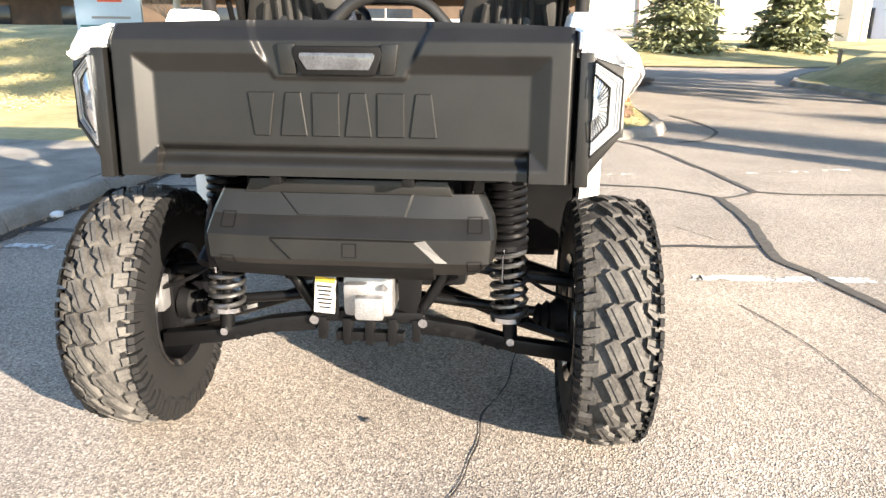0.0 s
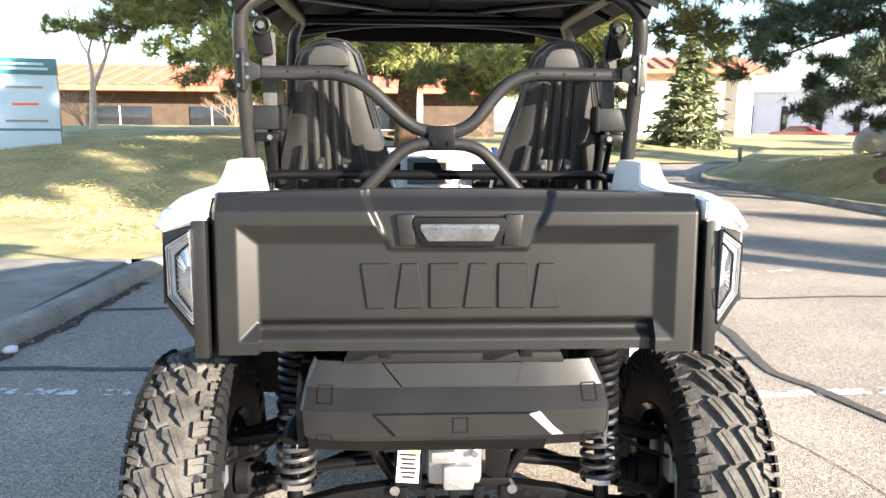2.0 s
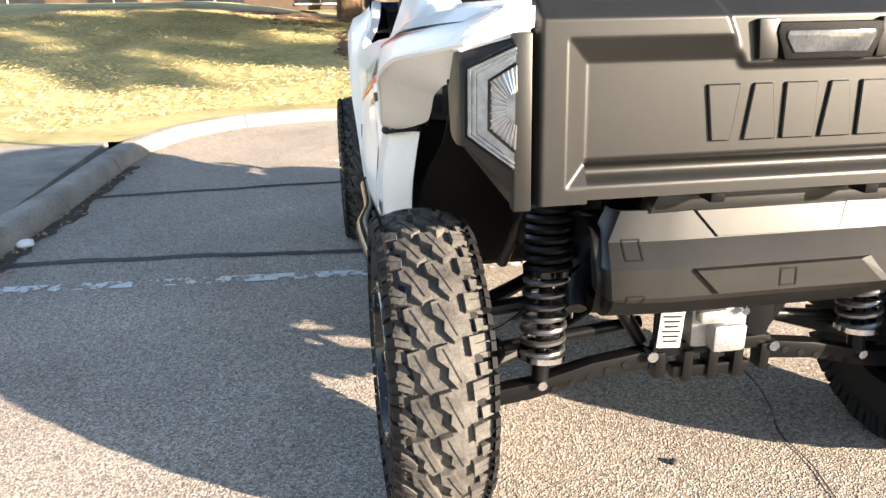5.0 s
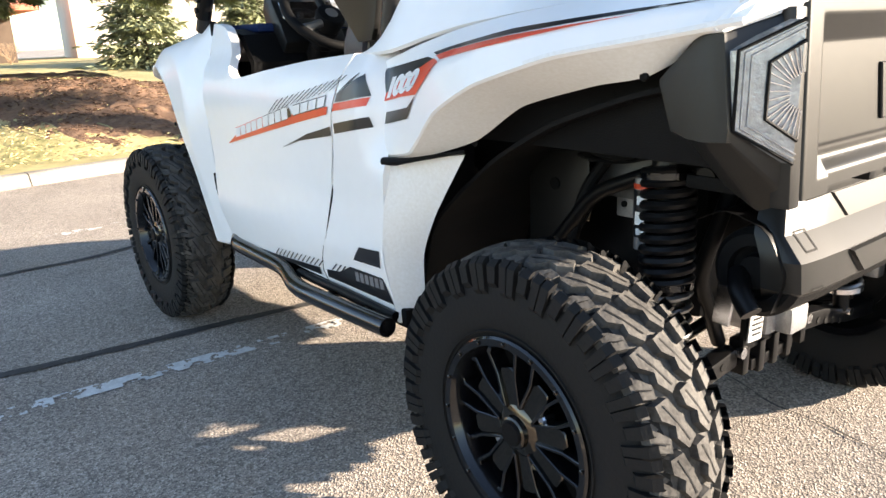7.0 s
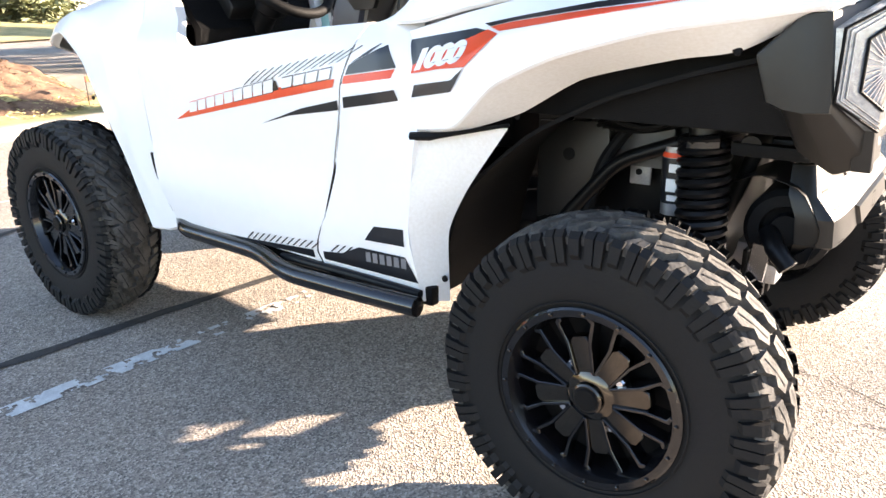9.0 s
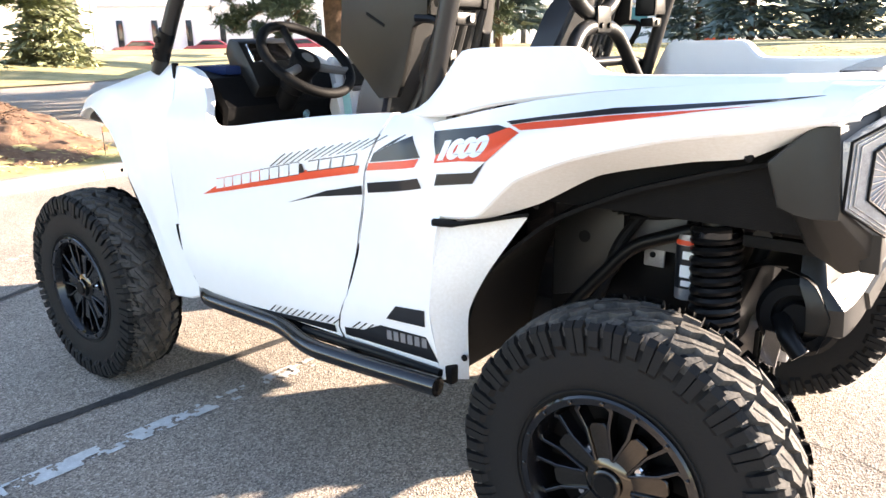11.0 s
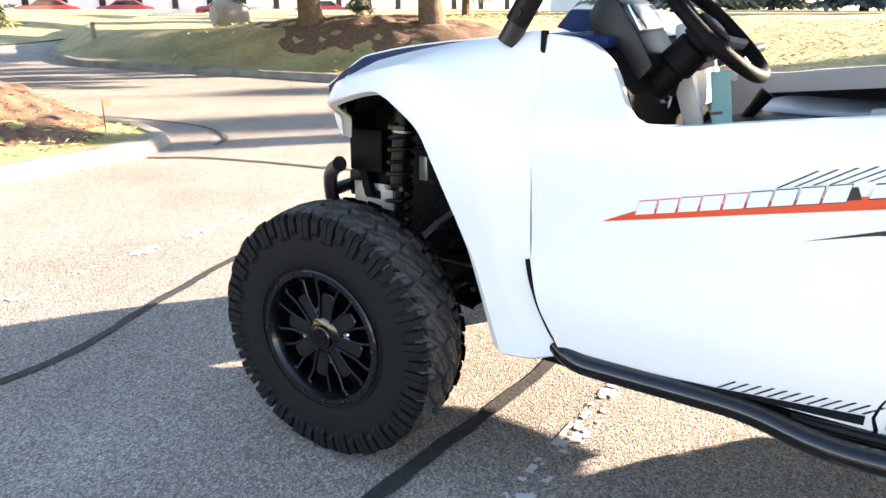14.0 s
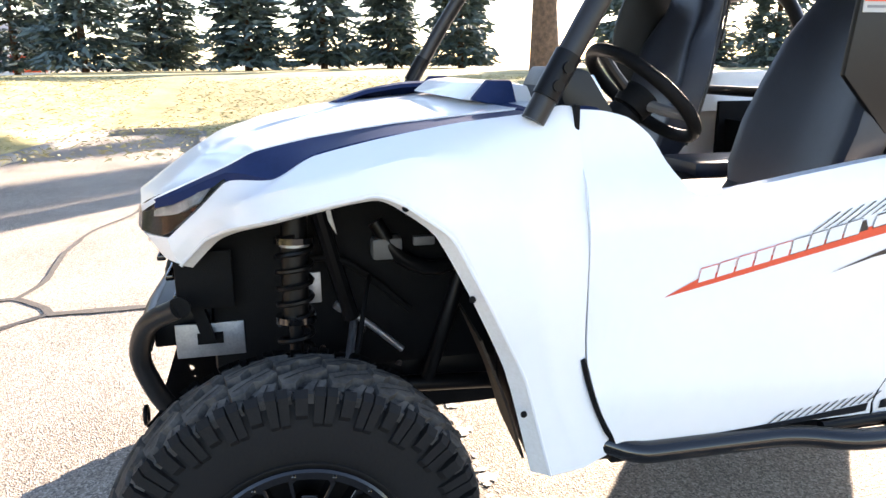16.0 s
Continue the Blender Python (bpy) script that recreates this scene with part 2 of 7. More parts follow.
def smooth_path(pts, r=0.05, seg=5):
    """A polyline whose inner corners are rounded with radius about r."""
    pts = [Vector(p) for p in pts]
    out = [pts[0]]
    for a, b, c in zip(pts, pts[1:], pts[2:]):
        d = min(r, (b - a).length * 0.45, (c - b).length * 0.45)
        p, q = b + (a - b).normalized() * d, b + (c - b).normalized() * d
        for i in range(seg + 1):
            t = i / seg
            out.append(p * (1 - t) ** 2 + b * 2 * t * (1 - t) + q * t * t)
    out.append(pts[-1])
    return out


def bm_tube(pts, radius, sides=12, r=0.05, bm=None, caps=True, round_path=True):
    """A round tube along pts; radius is one number or one per given point of an unrounded path."""
    bm = bm or bmesh.new()
    path = smooth_path(pts, r) if round_path and len(pts) > 2 else [Vector(p) for p in pts]
    rs = radius if isinstance(radius, (list, tuple)) else [radius] * len(path)
    up = Vector((0, 0, 1))
    rings = []
    side = None
    for i, p in enumerate(path):
        d = (path[min(i + 1, len(path) - 1)] - path[max(i - 1, 0)])
        d = d.normalized() if d.length > 1e-9 else Vector((0, 0, 1))
        if side is None:
            side = d.cross(up if abs(d.z) < 0.9 else Vector((1, 0, 0))).normalized()
        side = (side - d * side.dot(d)).normalized()
        w = d.cross(side)
        rings.append([bm.verts.new(p + (side * math.cos(6.28318 * k / sides) + w * math.sin(6.28318 * k / sides)) * rs[i]) for k in range(sides)])
    for a, b in zip(rings, rings[1:]):
        for k in range(sides):
            bm.faces.new((a[k], a[(k + 1) % sides], b[(k + 1) % sides], b[k]))
    if caps:
        bm.faces.new(rings[0][::-1])
        bm.faces.new(rings[-1])
    return bm


def bm_lathe(profile, axis, sides=48, center=(0, 0, 0), bm=None, closed=False):
    """The profile (along, radius) turned round the axis through center."""
    bm = bm or bmesh.new()
    c = Vector(center)
    rings = []
    for s, r in profile:
        ring = []
        for k in range(sides):
            a = 6.283185 * k / sides
            u, v = r * math.cos(a), r * math.sin(a)
            ring.append(bm.verts.new(c + Vector({"x": (s, u, v), "y": (u, s, v), "z": (u, v, s)}[axis])))
        rings.append(ring)
    pairs = list(zip(rings, rings[1:])) + ([(rings[-1], rings[0])] if closed else [])
    for a, b in pairs:
        for k in range(sides):
            bm.faces.new((a[k], a[(k + 1) % sides], b[(k + 1) % sides], b[k]))
    if not closed:
        for ring in (rings[0], rings[-1]):
            if profile[0][1] > 1e-6:
                bm.faces.new(ring)
    return bm


def rail(pts, n):
    """n points along the polyline, the same share of each stretch, softly rounded."""
    pts = [Vector(p) for p in pts]
    k = len(pts) - 1
    out = []
    for i in range(n):
        s = i / (n - 1) * k
        j = min(int(s), k - 1)
        t = s - j
        p0, p1, p2, p3 = pts[max(j - 1, 0)], pts[j], pts[j + 1], pts[min(j + 2, k)]
        soft = 0.5 * ((2 * p1) + (p2 - p0) * t + (2 * p0 - 5 * p1 + 4 * p2 - p3) * t * t + (3 * p1 - p0 - 3 * p2 + p3) * t ** 3)
        out.append(soft.lerp(p1.lerp(p2, t), 0.5))
    return out


def bm_sheet(rails, n, thick, inward, m=4, warp=None):
    """A shell of the given thickness laid over the rails, which run side by side; inward: the way its thickness goes."""
    bm = bmesh.new()
    rr = [rail(r, n) for r in rails]
    rows = []
    for a, b in zip(rr, rr[1:]):
        for s in range(m):
            rows.append([p.lerp(q, s / m) for p, q in zip(a, b)])
    rows.append(rr[-1])
    if warp:
        rows = [[Vector(warp(p)) for p in row] for row in rows]
    inw = Vector(inward) * thick
    top = [[bm.verts.new(p) for p in row] for row in rows]
    bot = [[bm.verts.new(p + inw) for p in row] for row in rows]
    R, C = len(rows), n
    for i in range(R - 1):
        for j in range(C - 1):
            bm.faces.new((top[i][j], top[i + 1][j], top[i + 1][j + 1], top[i][j + 1]))
            bm.faces.new((bot[i][j], bot[i][j + 1], bot[i + 1][j + 1], bot[i + 1][j]))
    for i in range(R - 1):
        for j in (0, C - 1):
            bm.faces.new((top[i][j], top[i + 1][j], bot[i + 1][j], bot[i][j]))
    for j in range(C - 1):
        for i in (0, R - 1):
            bm.faces.new((top[i][j], top[i][j + 1], bot[i][j + 1], bot[i][j]))
    bmesh.ops.recalc_face_normals(bm, faces=bm.faces)
    return bm


def mirrored(bm):
    """A mirror copy of bm across x = 0, for the vehicle's other side."""
    b = bm.copy()
    bmesh.ops.scale(b, vec=(-1, 1, 1), verts=b.verts)
    bmesh.ops.reverse_faces(b, faces=b.faces)
    return b


def both(name, bm, mat_, parent, label="", **kw):
    """The same part on the left and, mirrored, on the right side."""
    m = mirrored(bm)
    return part(name, bm, mat_, parent, label, **kw), part(name, m, mat_, parent, label, **kw)


# ---- ground, kerbs and lawns ----
def smoothstep(a, b, x):
    t = min(max((x - a) / (b - a), 0.0), 1.0)
    return t * t * (3 - 2 * t)


def sheet_between(near, far, n, rows, height, power=1.6):
    """Ground between two polylines; rows crowd towards the first one."""
    bm = bmesh.new()
    a, b = rail(near, n), rail(far, n)
    grid = []
    for i in range(rows + 1):
        s = (i / rows) ** power
        line = []
        for p, q in zip(a, b):
            v = p.lerp(q, s)
            line.append(bm.verts.new((v.x, v.y, height(v.x, v.y, s))))
        grid.append(line)
    for r0, r1 in zip(grid, grid[1:]):
        for j in range(n - 1):
            bm.faces.new((r0[j], r0[j + 1], r1[j + 1], r1[j]))
    return bm


def bm_ground(size, z):
    bm = bmesh.new()
    s = [-size, -60, -20, -8, -3, 0, 3, 8, 20, 60, size]
    vs = [[bm.verts.new((x, y, z)) for x in s] for y in s]
    for i in range(len(s) - 1):
        for j in range(len(s) - 1):
            bm.faces.new((vs[i][j], vs[i][j + 1], vs[i + 1][j + 1], vs[i + 1][j]))
    return bm


ground = tagged(obj("road", bm_ground(2500, 0.0), M_ASPHALT, smooth=False), "pinkish grey asphalt road with exposed aggregate", "road", kind="structure")


def kerb_stones(name, line, side, label, width=0.17, height=0.115, piece=1.05):
    """A kerb of separate cast stones along the line, its top inward by side."""
    root = tagged(new(name), label, "kerb", kind="structure")
    pts = [Vector((x, y, 0)) for x, y in line]
    lens = [0.0]
    for a, b in zip(pts, pts[1:]):
        lens.append(lens[-1] + (b - a).length)

    def along(s):
        for i in range(len(pts) - 1):
            if s <= lens[i + 1] or i == len(pts) - 2:
                return pts[i].lerp(pts[i + 1], (s - lens[i]) / max(lens[i + 1] - lens[i], 1e-6))
    total = lens[-1]
    k = max(1, int(total / piece))
    for i in range(k):
        s0, s1 = total * i / k + 0.005, total * (i + 1) / k - 0.005
        bm = bmesh.new()
        rows = []
        for t in (0, 0.2, 0.4, 0.6, 0.8, 1.0):
            s = s0 + (s1 - s0) * t
            p = along(s)
            d = (along(min(s + 0.05, total)) - along(max(s - 0.05, 0))).normalized()
            w = Vector((-d.y, d.x, 0)) * side
            h = height + noise.noise(p * 0.7) * 0.012
            prof = [(0.0, -0.06), (0.0, 0.02), (0.035, h - 0.02), (0.055, h - 0.003), (0.075, h), (width, h), (width, -0.06)]
            rows.append([bm.verts.new(p + w * u + Vector((0, 0, z))) for u, z in prof])
        for a, b in zip(rows, rows[1:]):
            for j in range(len(a) - 1):
                bm.faces.new((a[j], a[j + 1], b[j + 1], b[j]))
        bm.faces.new(rows[0])
        bm.faces.new(rows[-1])
        part("kerb_stone", bm, M_CONCRETE, root)
    return root


# the kerb on the parked side runs past the vehicle, turns in front of it and ends in a round nose
KERB_A = [(-2.75, -14), (-2.62, 0.0), (-2.58, 2.0), (-2.48, 3.0), (-2.42, 4.3), (-2.36, 4.9), (-2.15, 5.5), (-1.75, 5.95), (-1.1, 6.2), (0.2, 6.38), (1.3, 6.36), (1.9, 6.42), (2.3, 6.7), (2.5, 7.3), (2.55, 9.0), (2.6, 14), (2.2, 19), (0, 23), (-6, 26)]
kerb_stones("kerb_west", KERB_A, 1, "weathered grey concrete kerb stones along the road")


def berm(x, y, s):
    rise = 1.02 * smoothstep(6.0, 15.5, y + 0.25 * min(x, 0)) * (0.50 + 0.50 * smoothstep(1.5, -5.0, x))
    mound = 0.30 * math.exp(-((x - 0.9) ** 2) / 3.5 - ((y - 9.6) ** 2) / 9.0) * smoothstep(6.2, 7.4, y)
    return 0.10 + (rise + mound) * smoothstep(0.0, 0.03, s) + noise.noise(Vector((x, y, 0)) * 0.5) * 0.05 * smoothstep(0, 0.05, s)


lawn_near = [(-2.6, 4.9, 0), (-2.30, 5.6, 0), (-1.85, 6.1, 0), (-1.15, 6.36, 0), (0.2, 6.54, 0), (1.28, 6.52, 0), (1.82, 6.57, 0), (2.17, 6.82, 0), (2.35, 7.35, 0), (2.39, 9.0, 0), (2.44, 14, 0), (2.05, 19, 0), (0, 22.8, 0)]
lawn_far = [(-90, 4.9, 0), (-90, 12, 0), (-80, 25, 0), (-70, 40, 0), (-50, 60, 0), (-30, 60, 0), (-20, 55, 0), (-12, 50, 0), (-8, 42, 0), (-6, 36, 0), (-5, 32, 0), (-4, 29, 0), (-3, 27, 0)]
tagged(obj("lawn", sheet_between(lawn_near, lawn_far, 90, 90, berm, 2.6), M_GRASS), "yellow dormant grass on a low rolling bank", "lawn", kind="structure")
# paved verge inside the kerb beside the vehicle
bm = bm_box((-6.3, -4.55, 0.04), (7.2, 18.9, 0.13), 0.01)
tagged(obj("pavement", bm, M_CONCRETE), "flat pale concrete pavement behind the kerb", "pavement", kind="structure")

KERB_B = [(14, 26), (10.2, 21.5), (8.0, 18.0), (7.0, 15.5), (7.15, 12.5), (7.35, 10.0), (7.5, 7.6), (7.75, 6.4), (8.4, 5.75), (9.6, 5.5), (12.2, 5.3), (12.9, 5.0), (13.1, 4.4), (12.9, 3.8), (12.2, 3.45), (10.2, 3.3), (9.3, 2.9), (8.75, 2.0), (8.6, 0.0), (8.5, -20)]
kerb_stones("kerb_east", KERB_B, 1, "grey concrete kerb stones at the foot of a bank")


def hill(x, y, s):
    rise = 0.85 * smoothstep(0.001, 0.030, s) * (0.55 + 0.45 * smoothstep(17, 10, y))
    own = 0.10 + rise + noise.noise(Vector((x, y, 3)) * 0.4) * 0.05 * smoothstep(0, 0.05, s)
    w = math.exp(-((y - 4.4) / 3.0) ** 2) * smoothstep(0.0, 0.01, s)
    return own * (1 - w) + (0.10 + 0.85 * smoothstep(13.2, 24.0, x)) * w


hill_near = [(14.1, 25.9, 0), (10.35, 21.4, 0), (8.17, 17.9, 0), (7.17, 15.45, 0), (7.32, 12.45, 0), (7.52, 10.0, 0), (7.67, 7.65, 0), (7.9, 6.53, 0), (8.5, 5.9, 0), (9.65, 5.67, 0), (12.3, 5.47, 0), (13.05, 5.1, 0), (13.27, 4.4, 0)]
hill_far = [(60, 60, 0), (65, 50, 0), (70, 42, 0), (75, 34, 0), (80, 28, 0), (85, 20, 0), (88, 14, 0), (90, 11, 0), (90, 9, 0), (90, 7, 0), (90, 5.5, 0), (90, 4.4, 0)]
tagged(obj("lawn_east", sheet_between(hill_near, hill_far, 70, 70, hill, 2.2), M_GRASS), "grass bank in shade and sun beside the road", "lawn", kind="structure")
def hill_s(x, y, s):
    own = 0.10 + 0.9 * smoothstep(0.0, 0.22, s) + noise.noise(Vector((x, y, 7)) * 0.4) * 0.05 * smoothstep(0, 0.05, s)
    w = math.exp(-((y - 4.4) / 3.0) ** 2) * smoothstep(0.0, 0.01, s)
    return own * (1 - w) + (0.10 + 0.85 * smoothstep(13.2, 24.0, x)) * w


tagged(obj("lawn_south", sheet_between([(13.27, 4.4, 0), (13.0, 3.7, 0), (12.3, 3.28, 0), (10.25, 3.13, 0), (9.42, 2.78, 0), (8.92, 1.93, 0), (8.77, 0, 0), (8.67, -20, 0)], [(90, 4.4, 0), (90, 3, 0), (90, 1, 0), (90, -2, 0), (90, -6, 0), (88, -20, 0), (84, -40, 0), (70, -60, 0)], 50, 60, hill_s, 2.2), M_GRASS), "dry grass slope rising towards a row of spruces", "lawn", kind="structure")


def far_lawn_h(x, y, s):
    return 0.04 + 0.55 * smoothstep(0.0, 0.3, s) + noise.noise(Vector((x, y, 9)) * 0.3) * 0.05


tagged(obj("lawn_north", sheet_between([(0.5, 24.5, 0), (4, 23.2, 0), (9, 23.0, 0), (13, 25.0, 0), (18, 28.5, 0)], [(-4, 60, 0), (4, 60, 0), (16, 58, 0), (28, 56, 0), (40, 52, 0)], 40, 40, far_lawn_h, 1.4), M_GRASS), "far yellow lawn with spruces beyond the road", "lawn", kind="structure")


# ---- the vehicle: rear axle over the origin, nose towards +y ----
V = thing("utility_vehicle", "white and black two-seat off-road utility vehicle parked on asphalt", "utility vehicle")
HUB_Z, BASE_Y, TRACK, TRACK_FRONT = 0.372, 2.206, 0.701, 0.713


def curve_at(table, v):
    for (a, p), (b, q) in zip(table, table[1:]):
        if v <= b:
            t = min(max((v - a) / (b - a), 0), 1)
            return p + (q - p) * t
    return table[-1][1]


def side_x(y, z):
    """The vehicle's left flank: its outward place at a height and length."""
    x = curve_at([(0.42, -0.712), (0.50, -0.732), (0.60, -0.746), (0.74, -0.733), (0.86, -0.738), (0.97, -0.745), (1.06, -0.728), (1.11, -0.695), (1.22, -0.668)], z)
    return x - 0.010 * smoothstep(0.80, 0.55, y) * smoothstep(0.55, 0.75, z) * smoothstep(1.16, 1.04, z) + 0.045 * smoothstep(0.600, 0.515, y) * smoothstep(0.82, 0.94, z) - 0.012 * math.sin(max(0, min(1, (y - 0.8) / 0.8)) * 3.14) * smoothstep(1.0, 0.6, z)


SEAM = [(0.45, 0.846), (0.482, 0.850), (0.510, 0.861), (0.545, 0.852), (0.585, 0.832), (0.615, 0.814), (0.630, 0.811), (0.771, 0.769), (0.880, 0.740), (0.905, 0.731), (0.930, 0.729), (0.969, 0.722), (1.015, 0.704), (1.060, 0.682), (1.10, 0.664)]


def flank(p):
    """Onto the flank, with the door's rear seam bent to its kinked line."""
    line = curve_at([(0.49, 0.842), (0.655, 0.800), (0.87, 0.735), (1.10, 0.658)], p[2])
    y = p[1] + (curve_at(SEAM, p[2]) - line) * math.exp(-((p[1] - line) / 0.13) ** 2)
    return (side_x(y, p[2]), y, p[2])


# -- wheels --
def bm_tyre():
    prof = [(-0.090, 0.190), (-0.103, 0.204), (-0.110, 0.245), (-0.1125, 0.285), (-0.109, 0.322), (-0.099, 0.342), (-0.07, 0.354), (0, 0.359),
            (0.07, 0.354), (0.099, 0.342), (0.109, 0.322), (0.1125, 0.285), (0.110, 0.245), (0.103, 0.204), (0.090, 0.190)]
    return bm_lathe([(x * 0.95, r - 0.002) for x, r in prof], "x", 72, closed=True)


PITCHES = 25
LUG = [(-0.082, 0.40), (-0.052, 0.47), (-0.038, 0.13), (-0.011, -0.42), (-0.035, -0.60), (-0.057, -0.33), (-0.054, -0.10), (-0.079, 0.10)]
SHOULDER = [
    [(0.053, 0.64), (0.104, 0.74), (0.106, 0.32), (0.088, 0.26), (0.056, 0.18)],
    [(0.072, 0.04), (0.103, 0.08), (0.105, -0.22), (0.075, -0.27)],
    [(-0.106, 0.02), (-0.088, -0.06), (-0.066, -0.28), (-0.069, -0.56), (-0.106, -0.44)],
    [(-0.105, 0.46), (-0.091, 0.42), (-0.090, 0.16), (-0.105, 0.20)],
]


SLIT_SHADE = [[(-0.064 + dx, 0.32 + dv), (-0.050 + dx, 0.02 + dv), (-0.029 + dx, -0.42 + dv)] for dx, dv in ((0, 0), (0.060, 0.08))]
SLIT_SHADE += [[(0.070, 0.46), (0.098, 0.52)], [(-0.074, -0.36), (-0.100, -0.24)]]


def crown(x):
    """The tread's outer radius across its width."""
    return 0.377 - 0.024 * (abs(x) / 0.105) ** 2.2


def bm_tread():
    """Raised blocks: two rows of hooked diagonal lugs, stepped blocks on the shoulders, ribs on the walls."""
    bm = bm_lathe([(x, crown(x) - 0.0155) for x in (-0.098, -0.07, -0.035, 0.0, 0.035, 0.07, 0.098)] + [(0.08, 0.338), (-0.08, 0.338)], "x", 75, closed=True)
    u = 6.283185 / PITCHES

    def block(poly, a0, drop=0.0, shrink=0.90):
        cx = sum(p[0] for p in poly) / len(poly)
        cv = sum(p[1] for p in poly) / len(poly)
        lo, hi = [], []
        for x, v in poly:
            a, r = a0 + v * u, crown(x) - 0.018
            lo.append(bm.verts.new((x, r * math.sin(a), r * math.cos(a))))
            xx, a = cx + (x - cx) * shrink, a0 + (cv + (v - cv) * shrink) * u
            r = crown(xx) - drop
            hi.append(bm.verts.new((xx, r * math.sin(a), r * math.cos(a))))
        k = len(poly)
        bm.faces.new(hi)
        for i in range(k):
            bm.faces.new((lo[i], lo[(i + 1) % k], hi[(i + 1) % k], hi[i]))
    for i in range(PITCHES):
        a0 = i * u
        block(LUG, a0)
        block([(x + 0.060, v + 0.08) for x, v in LUG], a0)
        for k, poly in enumerate(SHOULDER):
            block(poly, a0, 0.001 + 0.003 * (k % 2), 0.90)
        for s in (1, -1):
            for dv, r0, r1, w in ((0.375, 0.290, 0.366, 0.105), (0.625, 0.290, 0.366, 0.105), (0.0, 0.306, 0.362, 0.13)):
                am = a0 + s * dv * u
                vs = []
                for r, x in ((r0, 0.1105), (r0 + 0.012, 0.1200), (r1 - 0.012, 0.1170), (r1, 0.1030)):
                    for q in (-1, 1):
                        aa = am + q * w * u
                        vs.append(bm.verts.new((s * x, r * math.sin(aa), r * math.cos(aa))))
                for j in range(0, 6, 2):
                    bm.faces.new((vs[j], vs[j + 1], vs[j + 3], vs[j + 2])).material_index = 1
                base = [bm.verts.new((s * 0.096, r * math.sin(am + q * w * u), r * math.cos(am + q * w * u))) for r in (r0, r1) for q in (-1, 1)]
                for q in (0, 1):
                    bm.faces.new((base[q], vs[q], vs[q + 2], vs[q + 4], vs[q + 6], base[q + 2])).material_index = 1
        # narrow dark strips along the lugs and the large shoulder blocks, painted as shaded slits
        for line in SLIT_SHADE:
            prev = None
            for x, v in line:
                a, r = a0 + v * u, crown(x) + 0.0006
                pair = [bm.verts.new((x + q * 0.0014, r * math.sin(a + q * 0.0020), r * math.cos(a + q * 0.0020))) for q in (-1, 1)]
                if prev:
                    bm.faces.new((prev[0], prev[1], pair[1], pair[0])).material_index = 1
                prev = pair
    for v in bm.verts:
        v.co.x *= 0.95
    return bm


def ring_of(name, bm, mat_, parent, count, place, label=""):
    """The same small part set round the wheel, on one shared mesh."""
    first = part(name, bm, mat_, parent, label, angle=25)
    for i in range(count):
        s = first
        if i:
            s = new(name, first.data)
            s.parent = parent
            if label:
                s["label"] = label
        s.matrix_basis = place(i)


